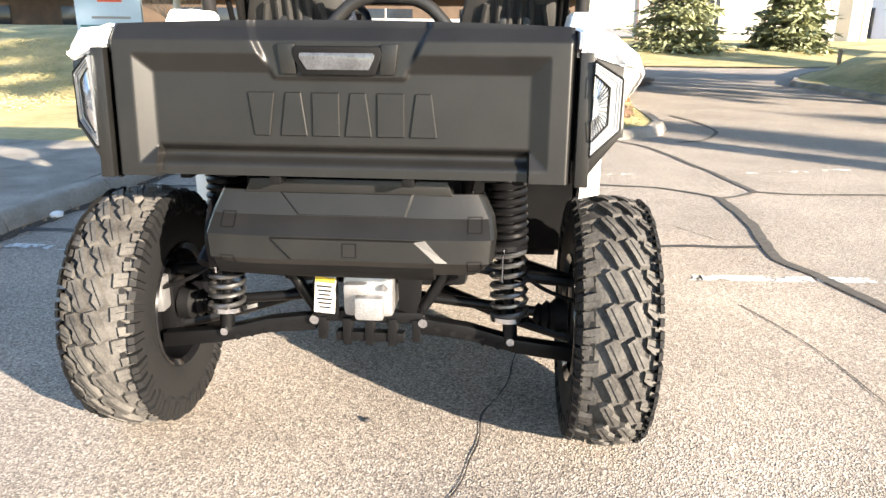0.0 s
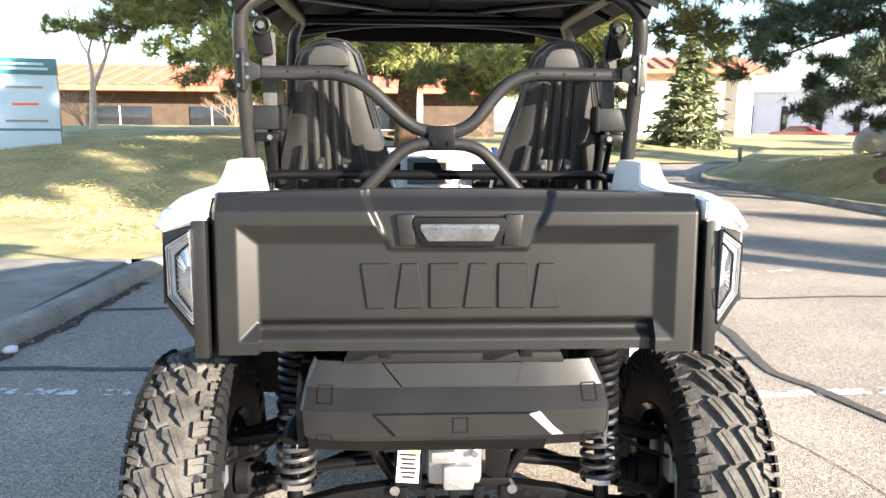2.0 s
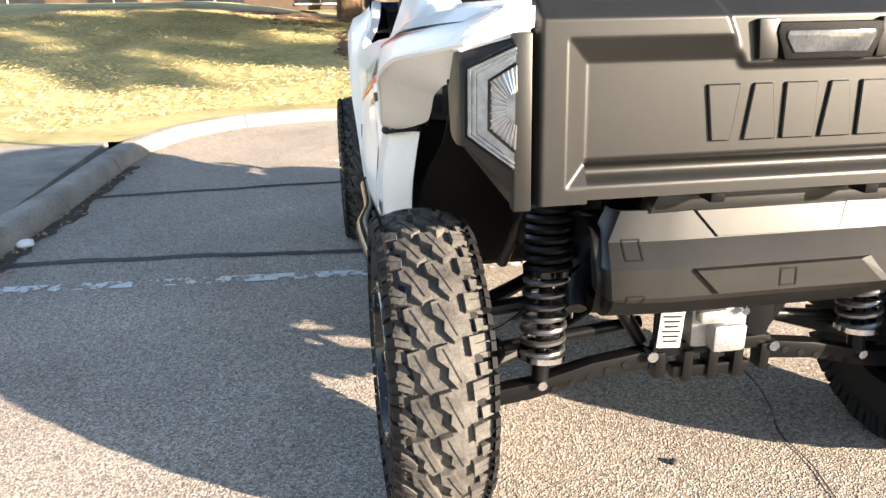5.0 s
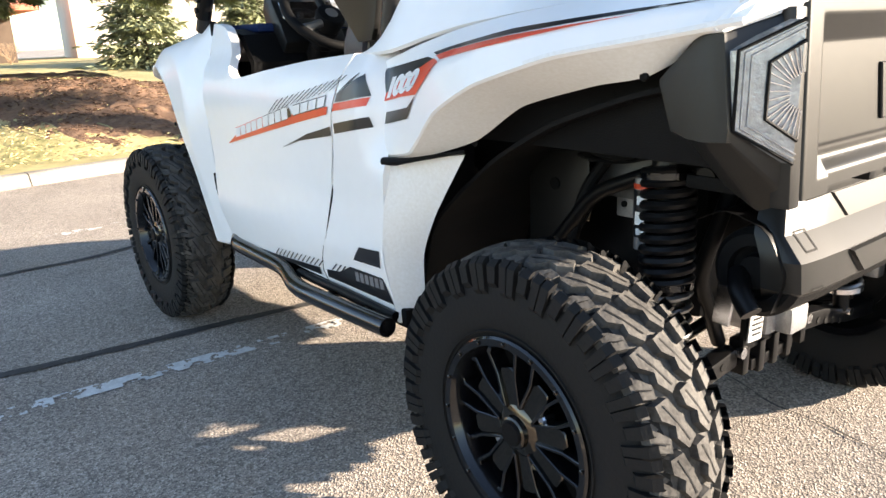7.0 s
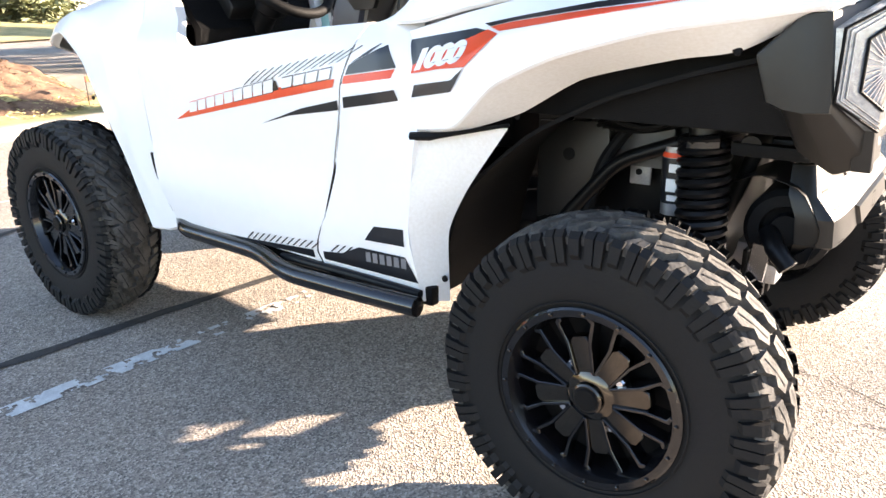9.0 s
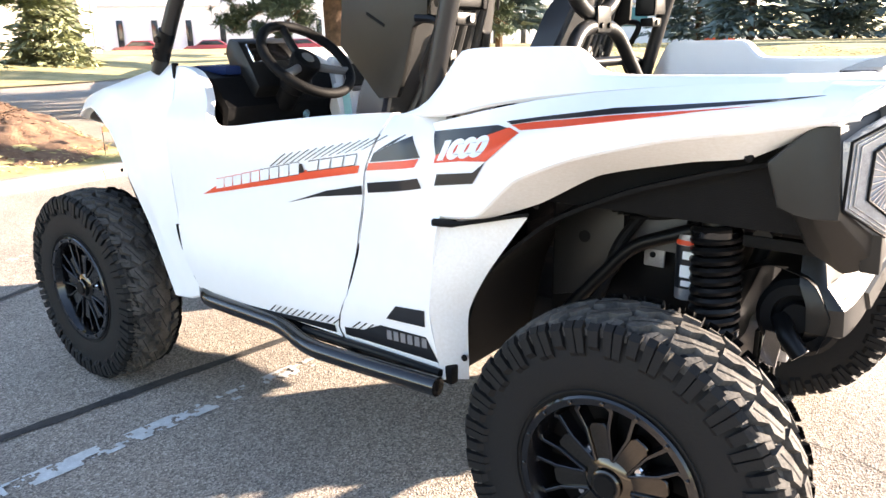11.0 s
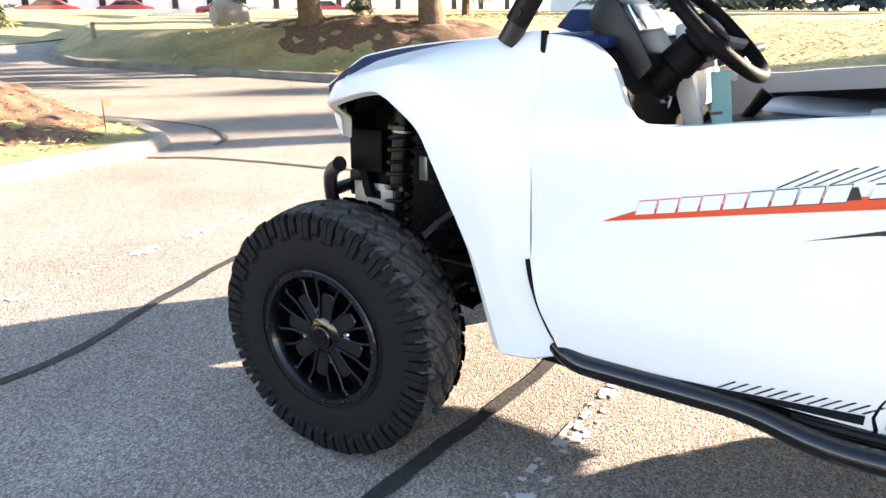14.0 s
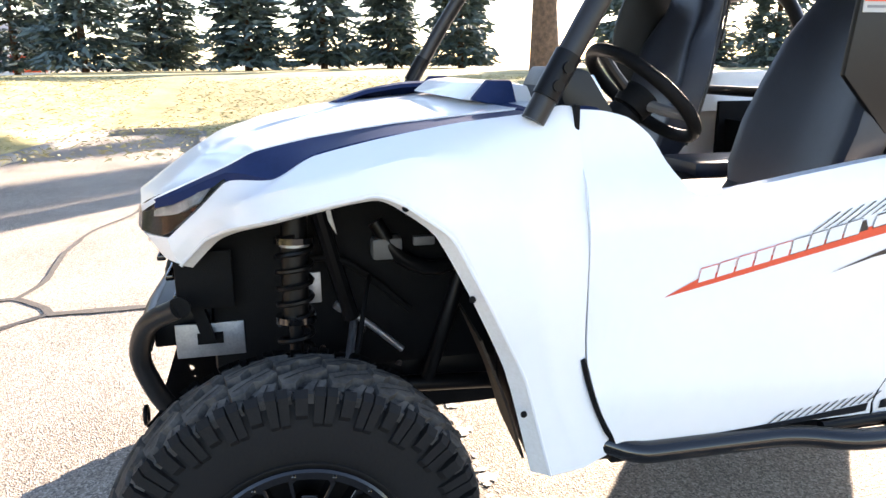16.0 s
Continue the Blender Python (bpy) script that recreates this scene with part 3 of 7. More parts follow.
def build_wheel():
    rim = bm_lathe([(-0.094, 0.199), (-0.104, 0.205), (-0.108, 0.200), (-0.107, 0.186), (-0.098, 0.182), (-0.085, 0.176), (-0.03, 0.170), (0.09, 0.176), (0.103, 0.194), (0.097, 0.199), (0.088, 0.188), (-0.03, 0.178), (-0.085, 0.188)], "x", 56, closed=True)
    w = part("wheel", rim, M_GLOSSBLK, V, "gloss black alloy wheel")
    part("tyre", bm_tyre(), M_RUBBER, w, "black all-terrain tyre")
    part("tread", bm_tread(), [M_TREADTOP, M_RUBBER], w, "dusty chunky tread blocks", smooth=False)
    part("sidewall_rib", bm_lathe([(-0.0960, 0.212), (-0.1050, 0.2145), (-0.1050, 0.2165), (-0.0960, 0.219)], "x", 72, closed=True), M_RUBBER, w)
    part("rim_face", bm_lathe([(-0.020, 0.0001), (-0.020, 0.171), (-0.008, 0.174), (-0.008, 0.0001)], "x", 40), M_DARKPL, w, "black brake backing")
    web = bm_prism([(-0.019, 0.046), (0.019, 0.046), (0.023, 0.122), (0.014, 0.134), (-0.014, 0.134), (-0.023, 0.122)], "x", -0.080, -0.055, 0.0025, seg=1)
    ring_of("spoke", web, M_RIM, w, 8, lambda i: pose(0, 0, 0, 22.5 + 45 * i))
    legs = bmesh.new()
    for q in (1, -1):
        bm_prism([(q * 0.016, 0.050), (q * 0.022, 0.048), (q * 0.029, 0.118), (q * 0.046, 0.166), (q * 0.034, 0.178), (q * 0.029, 0.170), (q * 0.036, 0.162), (q * 0.022, 0.122)], "x", -0.086, -0.046, 0.0015, bm=legs, seg=1)
    ring_of("spoke_edge", legs, M_GLOSSBLK, w, 8, lambda i: pose(0, 0, 0, 22.5 + 45 * i))
    part("hub_cap", bm_lathe([(-0.035, 0.062), (-0.076, 0.060), (-0.082, 0.052), (-0.086, 0.036), (-0.096, 0.034), (-0.099, 0.030), (-0.099, 0.0001)], "x", 32), M_RIM, w, "gloss black centre boss")
    part("cap_center", bm_lathe([(-0.097, 0.027), (-0.1035, 0.024), (-0.1035, 0.0001)], "x", 24), M_DARKPL, w)
    bolt = bm_lathe([(-0.104, 0.0045), (-0.1115, 0.0045), (-0.1125, 0.003), (-0.1125, 0.0001)], "x", 8)
    ring_of("lip_bolt", bolt, M_RIM, w, 16, lambda i: pose(0, 0.193 * math.cos(6.283185 * (i + 0.5) / 16), 0.193 * math.sin(6.283185 * (i + 0.5) / 16)))
    nut = bm_lathe([(-0.05, 0.011), (-0.074, 0.011), (-0.079, 0.007), (-0.079, 0.0001)], "x", 10)
    ring_of("lug_nut", nut, M_CHROME, w, 4, lambda i: pose(0, 0.078 * math.cos(radians(45 + 90 * i)), 0.078 * math.sin(radians(45 + 90 * i))), "chrome wheel nut")
    return w


wheel = build_wheel()
wheel.matrix_basis = pose(-TRACK, 0.012, HUB_Z, 8)
copy_thing(wheel, pose(-TRACK_FRONT, BASE_Y, HUB_Z, 31))
copy_thing(wheel, pose(TRACK + 0.006, 0.012, HUB_Z, 3, 0, 180))
copy_thing(wheel, pose(TRACK_FRONT, BASE_Y, HUB_Z, 17, 0, 180))

# -- tailgate --
def tailgate_depth(x, z):
    """How far the tailgate's face stands out behind its main panel."""
    ax = abs(x)
    out = max(ax - 0.449, 0.94 - z if ax > 0.449 else -1, z - 1.114)
    d = 0.024 * min(max(out / 0.043, 0), 1)
    if ax <= 0.449 and z < 0.945:
        d = -0.024 * smoothstep(0.945, 0.922, z) + 0.022 * smoothstep(0.916, 0.890, z)
    # the sunk panel round the handle, narrowing downwards
    v = 0.150 + (z - 1.106) * 0.47 - ax
    if z > 1.094 and v > -0.016:
        k = smoothstep(-0.016, 0.0, v)
        d = d * (1 - k) + 0.008 * smoothstep(1.096, 1.106, z) * k
    if ax > 0.537:
        d -= 0.02 * (ax - 0.537) / 0.012
    if z > 1.188:
        d -= 0.034 * (z - 1.188) / 0.034
    return d


def bm_tailgate():
    bm = bmesh.new()
    nx, nz = 290, 92
    rows = []
    for j in range(nz + 1):
        z = 0.868 + (1.222 - 0.868) * j / nz
        rows.append([bm.verts.new((x, -0.352 - 0.055 * (1.222 - z) - tailgate_depth(x, z), z + (0.012 * (1 - (abs(x) / 0.549) ** 2) if j == nz else 0))) for x in (-0.549 + 1.098 * i / nx for i in range(nx + 1))])
    for a, b in zip(rows, rows[1:]):
        for i in range(nx):
            bm.faces.new((a[i], a[i + 1], b[i + 1], b[i]))
    rim = rows[0] + [r[-1] for r in rows[1:]] + rows[-1][-2::-1] + [r[0] for r in rows[-2:0:-1]]
    back = [bm.verts.new((v.co.x, -0.285, v.co.z)) for v in rim]
    k = len(rim)
    for i in range(k):
        bm.faces.new((rim[i], rim[(i + 1) % k], back[(i + 1) % k], back[i]))
    bm.faces.new(back)
    return bm


tailgate = part("tailgate", bm_tailgate(), M_BLACKPL, V, "black grained plastic tailgate with embossed shapes", angle=60)


def emboss(outline, name="emboss"):
    bm = bm_prism(outline, "y", -0.374, -0.352)
    for v in bm.verts:
        if v.co.y < -0.36:
            v.co.y = -0.3585 - 0.055 * (1.222 - v.co.z)
    bmesh.ops.bevel(bm, geom=bm.edges[:], offset=0.0022, segments=1, affect="EDGES", clamp_overlap=True)
    return part(name, bm, M_BLACKPL, tailgate, angle=30)


# the maker's embossed lettering becomes plain blocks of its size
LX0, LX1, LZ0, LZ1 = -0.228, 0.238, 0.967, 1.070
for i in range(6):
    w = (LX1 - LX0) / 6
    a, b = LX0 + w * i + 0.006, LX0 + w * (i + 1) - 0.006
    t = 0.014 if i in (1, 3, 5) else 0.0
    o = 0.014 if i == 0 else 0.0
    emboss([(a + o, LZ0), (b - o, LZ0), (b - t, LZ1), (a + t, LZ1)], "embossed_block")
for s in (1, -1):
    part("plate_web", bm_prism([(s * 0.102, 1.182), (s * 0.142, 1.182), (s * 0.134, 1.112), (s * 0.098, 1.112)], "y", -0.3765, -0.355, 0.004), M_BLACKPL, tailgate)
part("handle_frame", bm_prism([(-0.104, 1.176), (0.100, 1.176), (0.106, 1.158), (0.088, 1.110), (-0.086, 1.110), (-0.106, 1.158)], "y", -0.381, -0.355, 0.006), M_DARKPL, tailgate, "dark handle recess")
part("handle", bm_prism([(-0.088, 1.162), (0.086, 1.162), (0.088, 1.150), (0.074, 1.122), (-0.072, 1.122), (-0.090, 1.150)], "y", -0.385, -0.372, 0.005), M_SMOKE, tailgate, "smoky grey lens over the release handle")
for x in (-0.17, 0.16):
    part("hinge", bm_box((x, -0.33, 0.858), (0.03, 0.05, 0.03), 0.004), M_STEEL, tailgate)

# -- tail lamps and their black corner housings --
hous = bm_prism([(-0.205, 1.065), (-0.31, 1.150), (-0.375, 1.165), (-0.392, 0.990), (-0.392, 0.872), (-0.34, 0.848), (-0.275, 0.885), (-0.235, 0.965)], "x", -0.672, -0.560, 0.010)
for v in hous.verts:
    if v.co.x < -0.60:
        v.co.y += 0.055 * smoothstep(-0.22, -0.38, v.co.y)
        v.co.z = max(v.co.z, 0.985 - 0.12 * (0.985 - v.co.z)) if v.co.z < 0.985 else min(v.co.z, 1.128 + 0.2 * (v.co.z - 1.128) if v.co.z > 1.128 else v.co.z)
both("lamp_housing", hous, M_BLACKPL, V, "black plastic lamp housing")
both("corner_strip", bm_prism([(-0.384, 1.168), (-0.350, 1.168), (-0.368, 0.862), (-0.401, 0.862)], "x", -0.588, -0.556, 0.004), M_BLACKPL, V, "black strip beside the tailgate")


cap = bm_prism([(-0.553, 1.216), (-0.610, 1.210), (-0.660, 1.176), (-0.684, 1.146), (-0.672, 1.132), (-0.553, 1.170)], "y", -0.388, -0.200)
for v in cap.verts:
    if v.co.y < -0.3:
        v.co.y += 0.075 * smoothstep(-0.60, -0.69, v.co.x)
    else:
        v.co.x -= 0.018 * smoothstep(-0.60, -0.68, v.co.x)
bmesh.ops.bevel(cap, geom=cap.edges[:], offset=0.006, segments=2, affect="EDGES", clamp_overlap=True)
both("fender_cap", cap, M_WHITE, V, "white cap over the tail lamp", angle=40)


def lens_y(x):
    return -0.400 + (x + 0.588) / -0.074 * 0.062


def lens_line(pts, lift):
    return [(x, lens_y(x) - lift, z) for x, z in pts]


LENS = [(-0.5885, 1.150), (-0.661, 1.108), (-0.661, 0.990), (-0.5885, 0.936)]
INNER = [(-0.5885, 1.120), (-0.627, 1.090), (-0.627, 1.006), (-0.5885, 0.972)]


def bm_lens():
    bm = bmesh.new()
    front = [bm.verts.new((x, lens_y(x), z)) for x, z in LENS]
    back = [bm.verts.new((x, lens_y(x) + 0.025, z)) for x, z in LENS]
    bm.faces.new(front)
    bm.faces.new(back)
    for i in range(4):
        bm.faces.new((front[i], front[(i + 1) % 4], back[(i + 1) % 4], back[i]))
    return bm


def bm_lines(lines, r, sides=5):
    bm = bmesh.new()
    for line in lines:
        bm_tube(line, r, sides, bm=bm, round_path=False)
    return bm


def toward(a, b, t):
    return (a[0] + (b[0] - a[0]) * t, a[1] + (b[1] - a[1]) * t)


lamps = both("tail_lamp", bm_lens(), M_LENS, V, "clear tail lamp with faceted reflector")
mid = (-0.586, 1.046)
rim_pts = [toward(INNER[i], INNER[i + 1], k / 6) for i in range(3) for k in range(6)] + [INNER[3]]
rays = bm_lines([lens_line([toward(mid, p, 0.38), toward(mid, p, 0.96)], 0.003) for p in rim_pts], 0.0014)
bands = bm_lines([lens_line([toward(a_, b_, t) for a_, b_ in zip(LENS, INNER)], 0.002) for t in (0.20, 0.42)], 0.0016)
frame_bm = bm_lines([lens_line(INNER, 0.003)], 0.0030, 6)
edge_bm = bm_lines([lens_line(LENS, 0.0)], 0.0032, 6)
for lamp, flip_it in zip(lamps, (False, True)):
    for name_, bm_, mat_ in (("lamp_ribs", rays, M_CHROME), ("light_guide", bands, M_ALU), ("inner_bezel", frame_bm, M_DARKPL), ("lamp_surround", edge_bm, M_DARKPL)):
        part(name_, mirrored(bm_) if flip_it else bm_.copy(), mat_, lamp)
for b_ in (rays, bands, frame_bm, edge_bm):
    b_.free()

# -- rear bumper cover --
def bumper_rail(hw, y, z, fold):
    return [(-hw, y + fold, z), (-hw + 0.015, y + 0.012, z), (-hw * 0.6, y, z), (0, y, z), (hw * 0.6, y, z), (hw - 0.015, y + 0.012, z), (hw, y + fold, z)]


cover_bm = bm_sheet([bumper_rail(0.345, -0.282, 0.812, 0.05), bumper_rail(0.374, -0.298, 0.752, 0.06), bumper_rail(0.381, -0.338, 0.706, 0.08), bumper_rail(0.376, -0.342, 0.645, 0.08), bumper_rail(0.338, -0.296, 0.600, 0.05)], 49, 0.006, (0, 1, 0.1), 3)
from mathutils.bvhtree import BVHTree
COVER = BVHTree.FromBMesh(cover_bm)


def cover_y(x, z):
    h = COVER.ray_cast(Vector((x, -1, z)), Vector((0, 1, 0)))
    return h[0].y if h[0] is not None else -0.32


cover = part("rear_cover", cover_bm, M_BLACKPL, V, "dark grey plastic cover below the tailgate", angle=18)
part("top_flange", bm_prism([(-0.258, 0.846), (0.252, 0.846), (0.268, 0.806), (-0.274, 0.806)], "y", -0.284, -0.225, 0.005), M_BLACKPL, cover)
def cover_strip(bm, a, b, wide, lift):
    """A narrow film laid over the cover from a to b."""
    n = 8
    dx, dz = b[0] - a[0], b[1] - a[1]
    k = wide / 2 / math.hypot(dx, dz)
    prev = None
    for i in range(n + 1):
        x, z = a[0] + dx * i / n, a[1] + dz * i / n
        pair = []
        for q in (-1, 1):
            px, pz = x - q * dz * k, z + q * dx * k
            pair.append(bm.verts.new((px, cover_y(px, pz) - lift, pz)))
        if prev:
            bm.faces.new((prev[0], pair[0], pair[1], prev[1]))
        prev = pair


for x, z, lift in ((-0.315, 0.740, 0.0018), (0.325, 0.740, 0.0018), (0.008, 0.676, 0.0105), (-0.315, 0.634, 0.0018), (0.325, 0.634, 0.0018)):
    bm = bmesh.new()
    q = 0.0175
    for a_, b_ in (((x - q, z - q), (x + q, z - q)), ((x + q, z - q), (x + q, z + q)), ((x + q, z + q), (x - q, z + q)), ((x - q, z + q), (x - q, z - q))):
        cover_strip(bm, a_, b_, 0.0034, lift)
    part("square_mark", bm, M_DARKPL, cover, smooth=False)


def raised_plate(inner, outer, lift):
    """A low plateau on the cover: its flat top inside, its sloped rim down to the outer line."""
    bm = bmesh.new()
    top = [bm.verts.new((x, cover_y(x, z) - lift, z)) for x, z in inner]
    foot = [bm.verts.new((x, cover_y(x, z) + 0.002, z)) for x, z in outer]
    bm.faces.new(top)
    for i in range(len(top)):
        k = (i + 1) % len(top)
        bm.faces.new((top[i], top[k], foot[k], foot[i]))
    return bm


part("cover_panel", raised_plate([(-0.174, 0.809), (0.160, 0.809), (0.143, 0.756), (-0.129, 0.756)], [(-0.185, 0.811), (0.171, 0.811), (0.150, 0.753), (-0.136, 0.753)], 0.005), M_BLACKPL, cover, smooth=False)
part("cover_panel", raised_plate([(-0.192, 0.701), (0.172, 0.701), (0.228, 0.650), (-0.142, 0.650)], [(-0.199, 0.705), (0.206, 0.705), (0.264, 0.646), (-0.150, 0.646)], 0.009), M_BLACKPL, cover, smooth=False)

# -- white body panels --
arch_f = [(-0.405, 2.424, 0.872), (-0.490, 2.360, 0.948), (-0.600, 2.308, 0.990), (-0.700, 2.235, 1.022), (-0.748, 2.100, 1.060), (-0.756, 2.035, 1.072), (-0.763, 1.990, 1.055), (-0.768, 1.898, 0.990), (-0.768, 1.825, 0.850), (-0.756, 1.742, 0.680), (-0.735, 1.672, 0.435)]
arch_in = [(-0.392, 2.402, 0.862), (-0.470, 2.338, 0.938), (-0.575, 2.290, 0.978), (-0.672, 2.222, 1.010), (-0.718, 2.098, 1.046), (-0.726, 2.035, 1.056), (-0.732, 2.002, 1.044), (-0.736, 1.925, 0.985), (-0.736, 1.850, 0.846), (-0.724, 1.775, 0.680), (-0.705, 1.708, 0.435)]
top_f = [(-0.420, 2.442, 0.940), (-0.466, 2.385, 0.996), (-0.522, 2.310, 1.072), (-0.606, 2.218, 1.084), (-0.602, 2.140, 1.126), (-0.614, 2.010, 1.158), (-0.632, 1.860, 1.186), (-0.655, 1.720, 1.203), (-0.668, 1.6185, 1.212), (-0.738, 1.6095, 0.960), (-0.731, 1.602, 0.690), (-0.718, 1.512, 0.468)]
mid_f = [(-0.415, 2.438, 0.900), (-0.482, 2.375, 0.974), (-0.550, 2.320, 1.025), (-0.625, 2.275, 1.050), (-0.690, 2.200, 1.078), (-0.722, 2.080, 1.108), (-0.735, 1.960, 1.135), (-0.745, 1.860, 1.122), (-0.762, 1.760, 1.040), (-0.775, 1.720, 0.850), (-0.752, 1.672, 0.630), (-0.728, 1.592, 0.440)]
both("front_fender", bm_sheet([arch_f, mid_f, top_f], 64, 0.012, (0.8, 0, -0.6), 6), M_WHITE, V, "white plastic front fender", angle=40)
both("arch_flange", bm_sheet([arch_f, arch_in], 48, 0.008, (0, -0.4, 0.6), 3), M_WHITEDUST, V, "dusty white flange round the front wheel arch")
both("fender_lip", bm_tube([(x + 0.004, y, z) for x, y, z in arch_f], 0.005, 6, 0.03), M_WHITE, V)
for y, z, x in ((1.86, 0.862, -0.766), (1.745, 0.60, -0.752), (1.985, 1.045, -0.757)):
    for s in (1, -1):
        part("fender_clip", bm_lathe([(0, 0.007), (-0.004, 0.007), (-0.006, 0.0001)], "x", 10, (s * x, y, z)) if s > 0 else mirrored(bm_lathe([(0, 0.007), (-0.004, 0.007), (-0.006, 0.0001)], "x", 10, (x, y, z))), M_DARKPL, V)

door_top = [(0, 1.617, 1.211), (0, 1.555, 1.206), (0, 1.505, 1.192), (0, 1.458, 1.155), (0, 1.372, 1.038), (0, 1.10, 1.068), (0, 0.90, 1.092), (0, 0.662, 1.110)]
door_bot = [(0, 1.600, 0.690), (0, 1.585, 0.630), (0, 1.565, 0.575), (0, 1.535, 0.520), (0, 1.500, 0.478), (0, 1.25, 0.484), (0, 1.05, 0.488), (0, 0.846, 0.480)]
door_mid = [(0, 1.608, 0.95), (0, 1.56, 0.93), (0, 1.53, 0.90), (0, 1.49, 0.86), (0, 1.43, 0.80), (0, 1.16, 0.80), (0, 0.97, 0.80), (0, 0.762, 0.80)]
doors = both("door", bm_sheet([door_top, door_mid, door_bot], 60, 0.03, (1, 0, 0), 10, flank), M_WHITE, V, "white half door with red and black stripes", angle=40)
qt_a = [(0, 0.655, 1.108), (0, 0.735, 0.87), (0, 0.800, 0.655), (0, 0.838, 0.478)]
qt_m = [(0, 0.58, 1.115), (0, 0.60, 0.88), (0, 0.66, 0.65), (0, 0.66, 0.475)]
qt_b = [(0, 0.525, 1.112), (0, 0.500, 0.868), (0, 0.524, 0.64), (0, 0.500, 0.450)]
quarter = both("quarter_panel", bm_sheet([qt_a, qt_m, qt_b], 40, 0.02, (1, 0, 0), 8, flank), M_WHITE, V, "white panel between door and rear wheel")
both("arch_flange", bm_sheet([[(-0.722, 0.506, 0.862), (-0.744, 0.512, 0.74), (-0.744, 0.524, 0.62), (-0.728, 0.500, 0.448)], [(-0.660, 0.298, 0.888), (-0.668, 0.404, 0.735), (-0.668, 0.460, 0.62), (-0.668, 0.458, 0.438)]], 24, 0.008, (0.3, 0.9, 0), 5), M_WHITEDUST, V, "dusty white flange round the rear wheel arch")
both("slot_trim", bm_tube([(-0.733, 0.516, 0.861), (-0.733, 0.462, 0.866), (-0.729, 0.440, 0.868), (-0.712, 0.39, 0.878), (-0.665, 0.292, 0.897)], [0.010, 0.010, 0.006, 0.005, 0.004], 8, round_path=False), M_DARKPL, V)
fl_top = [(-0.685, 0.556, 1.090), (-0.694, 0.40, 1.128), (-0.692, 0.26, 1.158), (-0.684, 0.11, 1.180), (-0.672, -0.06, 1.196), (-0.655, -0.22, 1.204), (-0.560, -0.365, 1.215)]
fl_mid = [(-0.706, 0.548, 0.970), (-0.738, 0.385, 1.030), (-0.754, 0.27, 1.088), (-0.765, 0.11, 1.124), (-0.745, -0.06, 1.150), (-0.706, -0.22, 1.165), (-0.640, -0.352, 1.175)]
fl_crest = [(-0.722, 0.525, 0.874), (-0.756, 0.378, 0.900), (-0.768, 0.27, 0.995), (-0.780, 0.13, 1.056), (-0.764, -0.05, 1.104), (-0.722, -0.21, 1.128), (-0.668, -0.345, 1.150)]
fl_lip = [(-0.716, 0.515, 0.866), (-0.700, 0.385, 0.882), (-0.640, 0.278, 0.920), (-0.646, 0.13, 1.002), (-0.655, -0.06, 1.048), (-0.657, -0.18, 1.068), (-0.630, -0.31, 1.140)]
both("rear_fender", bm_sheet([fl_top, fl_mid, fl_crest], 56, 0.008, (0.7, 0, -0.7), 5), M_WHITE, V, "white flared rear fender", angle=40)
both("flare_lip", bm_sheet([fl_crest, fl_lip], 56, 0.008, (0.3, 0, 0.9), 4), M_WHITEDUST, V, "dusty white underside of the rear flare", angle=40)
for x, y, z in ((-0.634, 0.292, 0.914), (-0.660, 0.370, 0.819), (-0.680, 0.465, 0.503), (-0.657, -0.17, 1.068)):
    for s in (1, -1):
        b_ = bm_lathe([(0, 0.009), (-0.004, 0.008), (-0.006, 0.0001)], "x", 10, (x - 0.004, y - 0.004, z))
        part("fender_clip", b_ if s > 0 else mirrored(b_), M_DARKPL, V)
bed_out_lo = [(-0.700, 0.640, 1.110), (-0.708, 0.50, 1.118), (-0.696, 0.38, 1.145), (-0.690, 0.26, 1.165), (-0.682, 0.11, 1.182), (-0.670, -0.06, 1.196), (-0.655, -0.22, 1.204), (-0.565, -0.365, 1.215)]
bed_out_hi = [(-0.690, 0.560, 1.128), (-0.660, 0.482, 1.257), (-0.650, 0.35, 1.265), (-0.645, 0.215, 1.265), (-0.648, 0.145, 1.212), (-0.640, -0.06, 1.212), (-0.625, -0.22, 1.216), (-0.555, -0.340, 1.222)]
bed_in_hi = [(-0.640, 0.555, 1.128), (-0.600, 0.478, 1.257), (-0.596, 0.35, 1.265), (-0.592, 0.215, 1.264), (-0.575, 0.145, 1.211), (-0.552, -0.06, 1.210), (-0.548, -0.22, 1.214), (-0.545, -0.330, 1.220)]
bed_in_lo = [(-0.640, 0.550, 1.110), (-0.572, 0.470, 1.120), (-0.566, 0.35, 1.120), (-0.562, 0.205, 1.120), (-0.556, 0.135, 1.120), (-0.548, -0.06, 1.120), (-0.544, -0.22, 1.120), (-0.541, -0.330, 1.120)]
both("bed_side", bm_sheet([bed_out_lo, bed_out_hi, bed_in_hi, bed_in_lo], 50, 0.010, (0.7, 0, -0.7), 4), M_WHITE, V, "white cargo bed side panel")
both("bed_inner_wall", bm_box((-0.560, 0.08, 1.03), (0.02, 0.78, 0.24), 0.004), M_DARKPL, V)
part("bed_floor", bm_box((0, 0.06, 0.925), (1.10, 0.74, 0.03), 0.005), M_DARKPL, V)
part("bed_front_wall", bm_box((0, 0.43, 0.995), (1.10, 0.02, 0.17), 0.005), M_DARKPL, V)

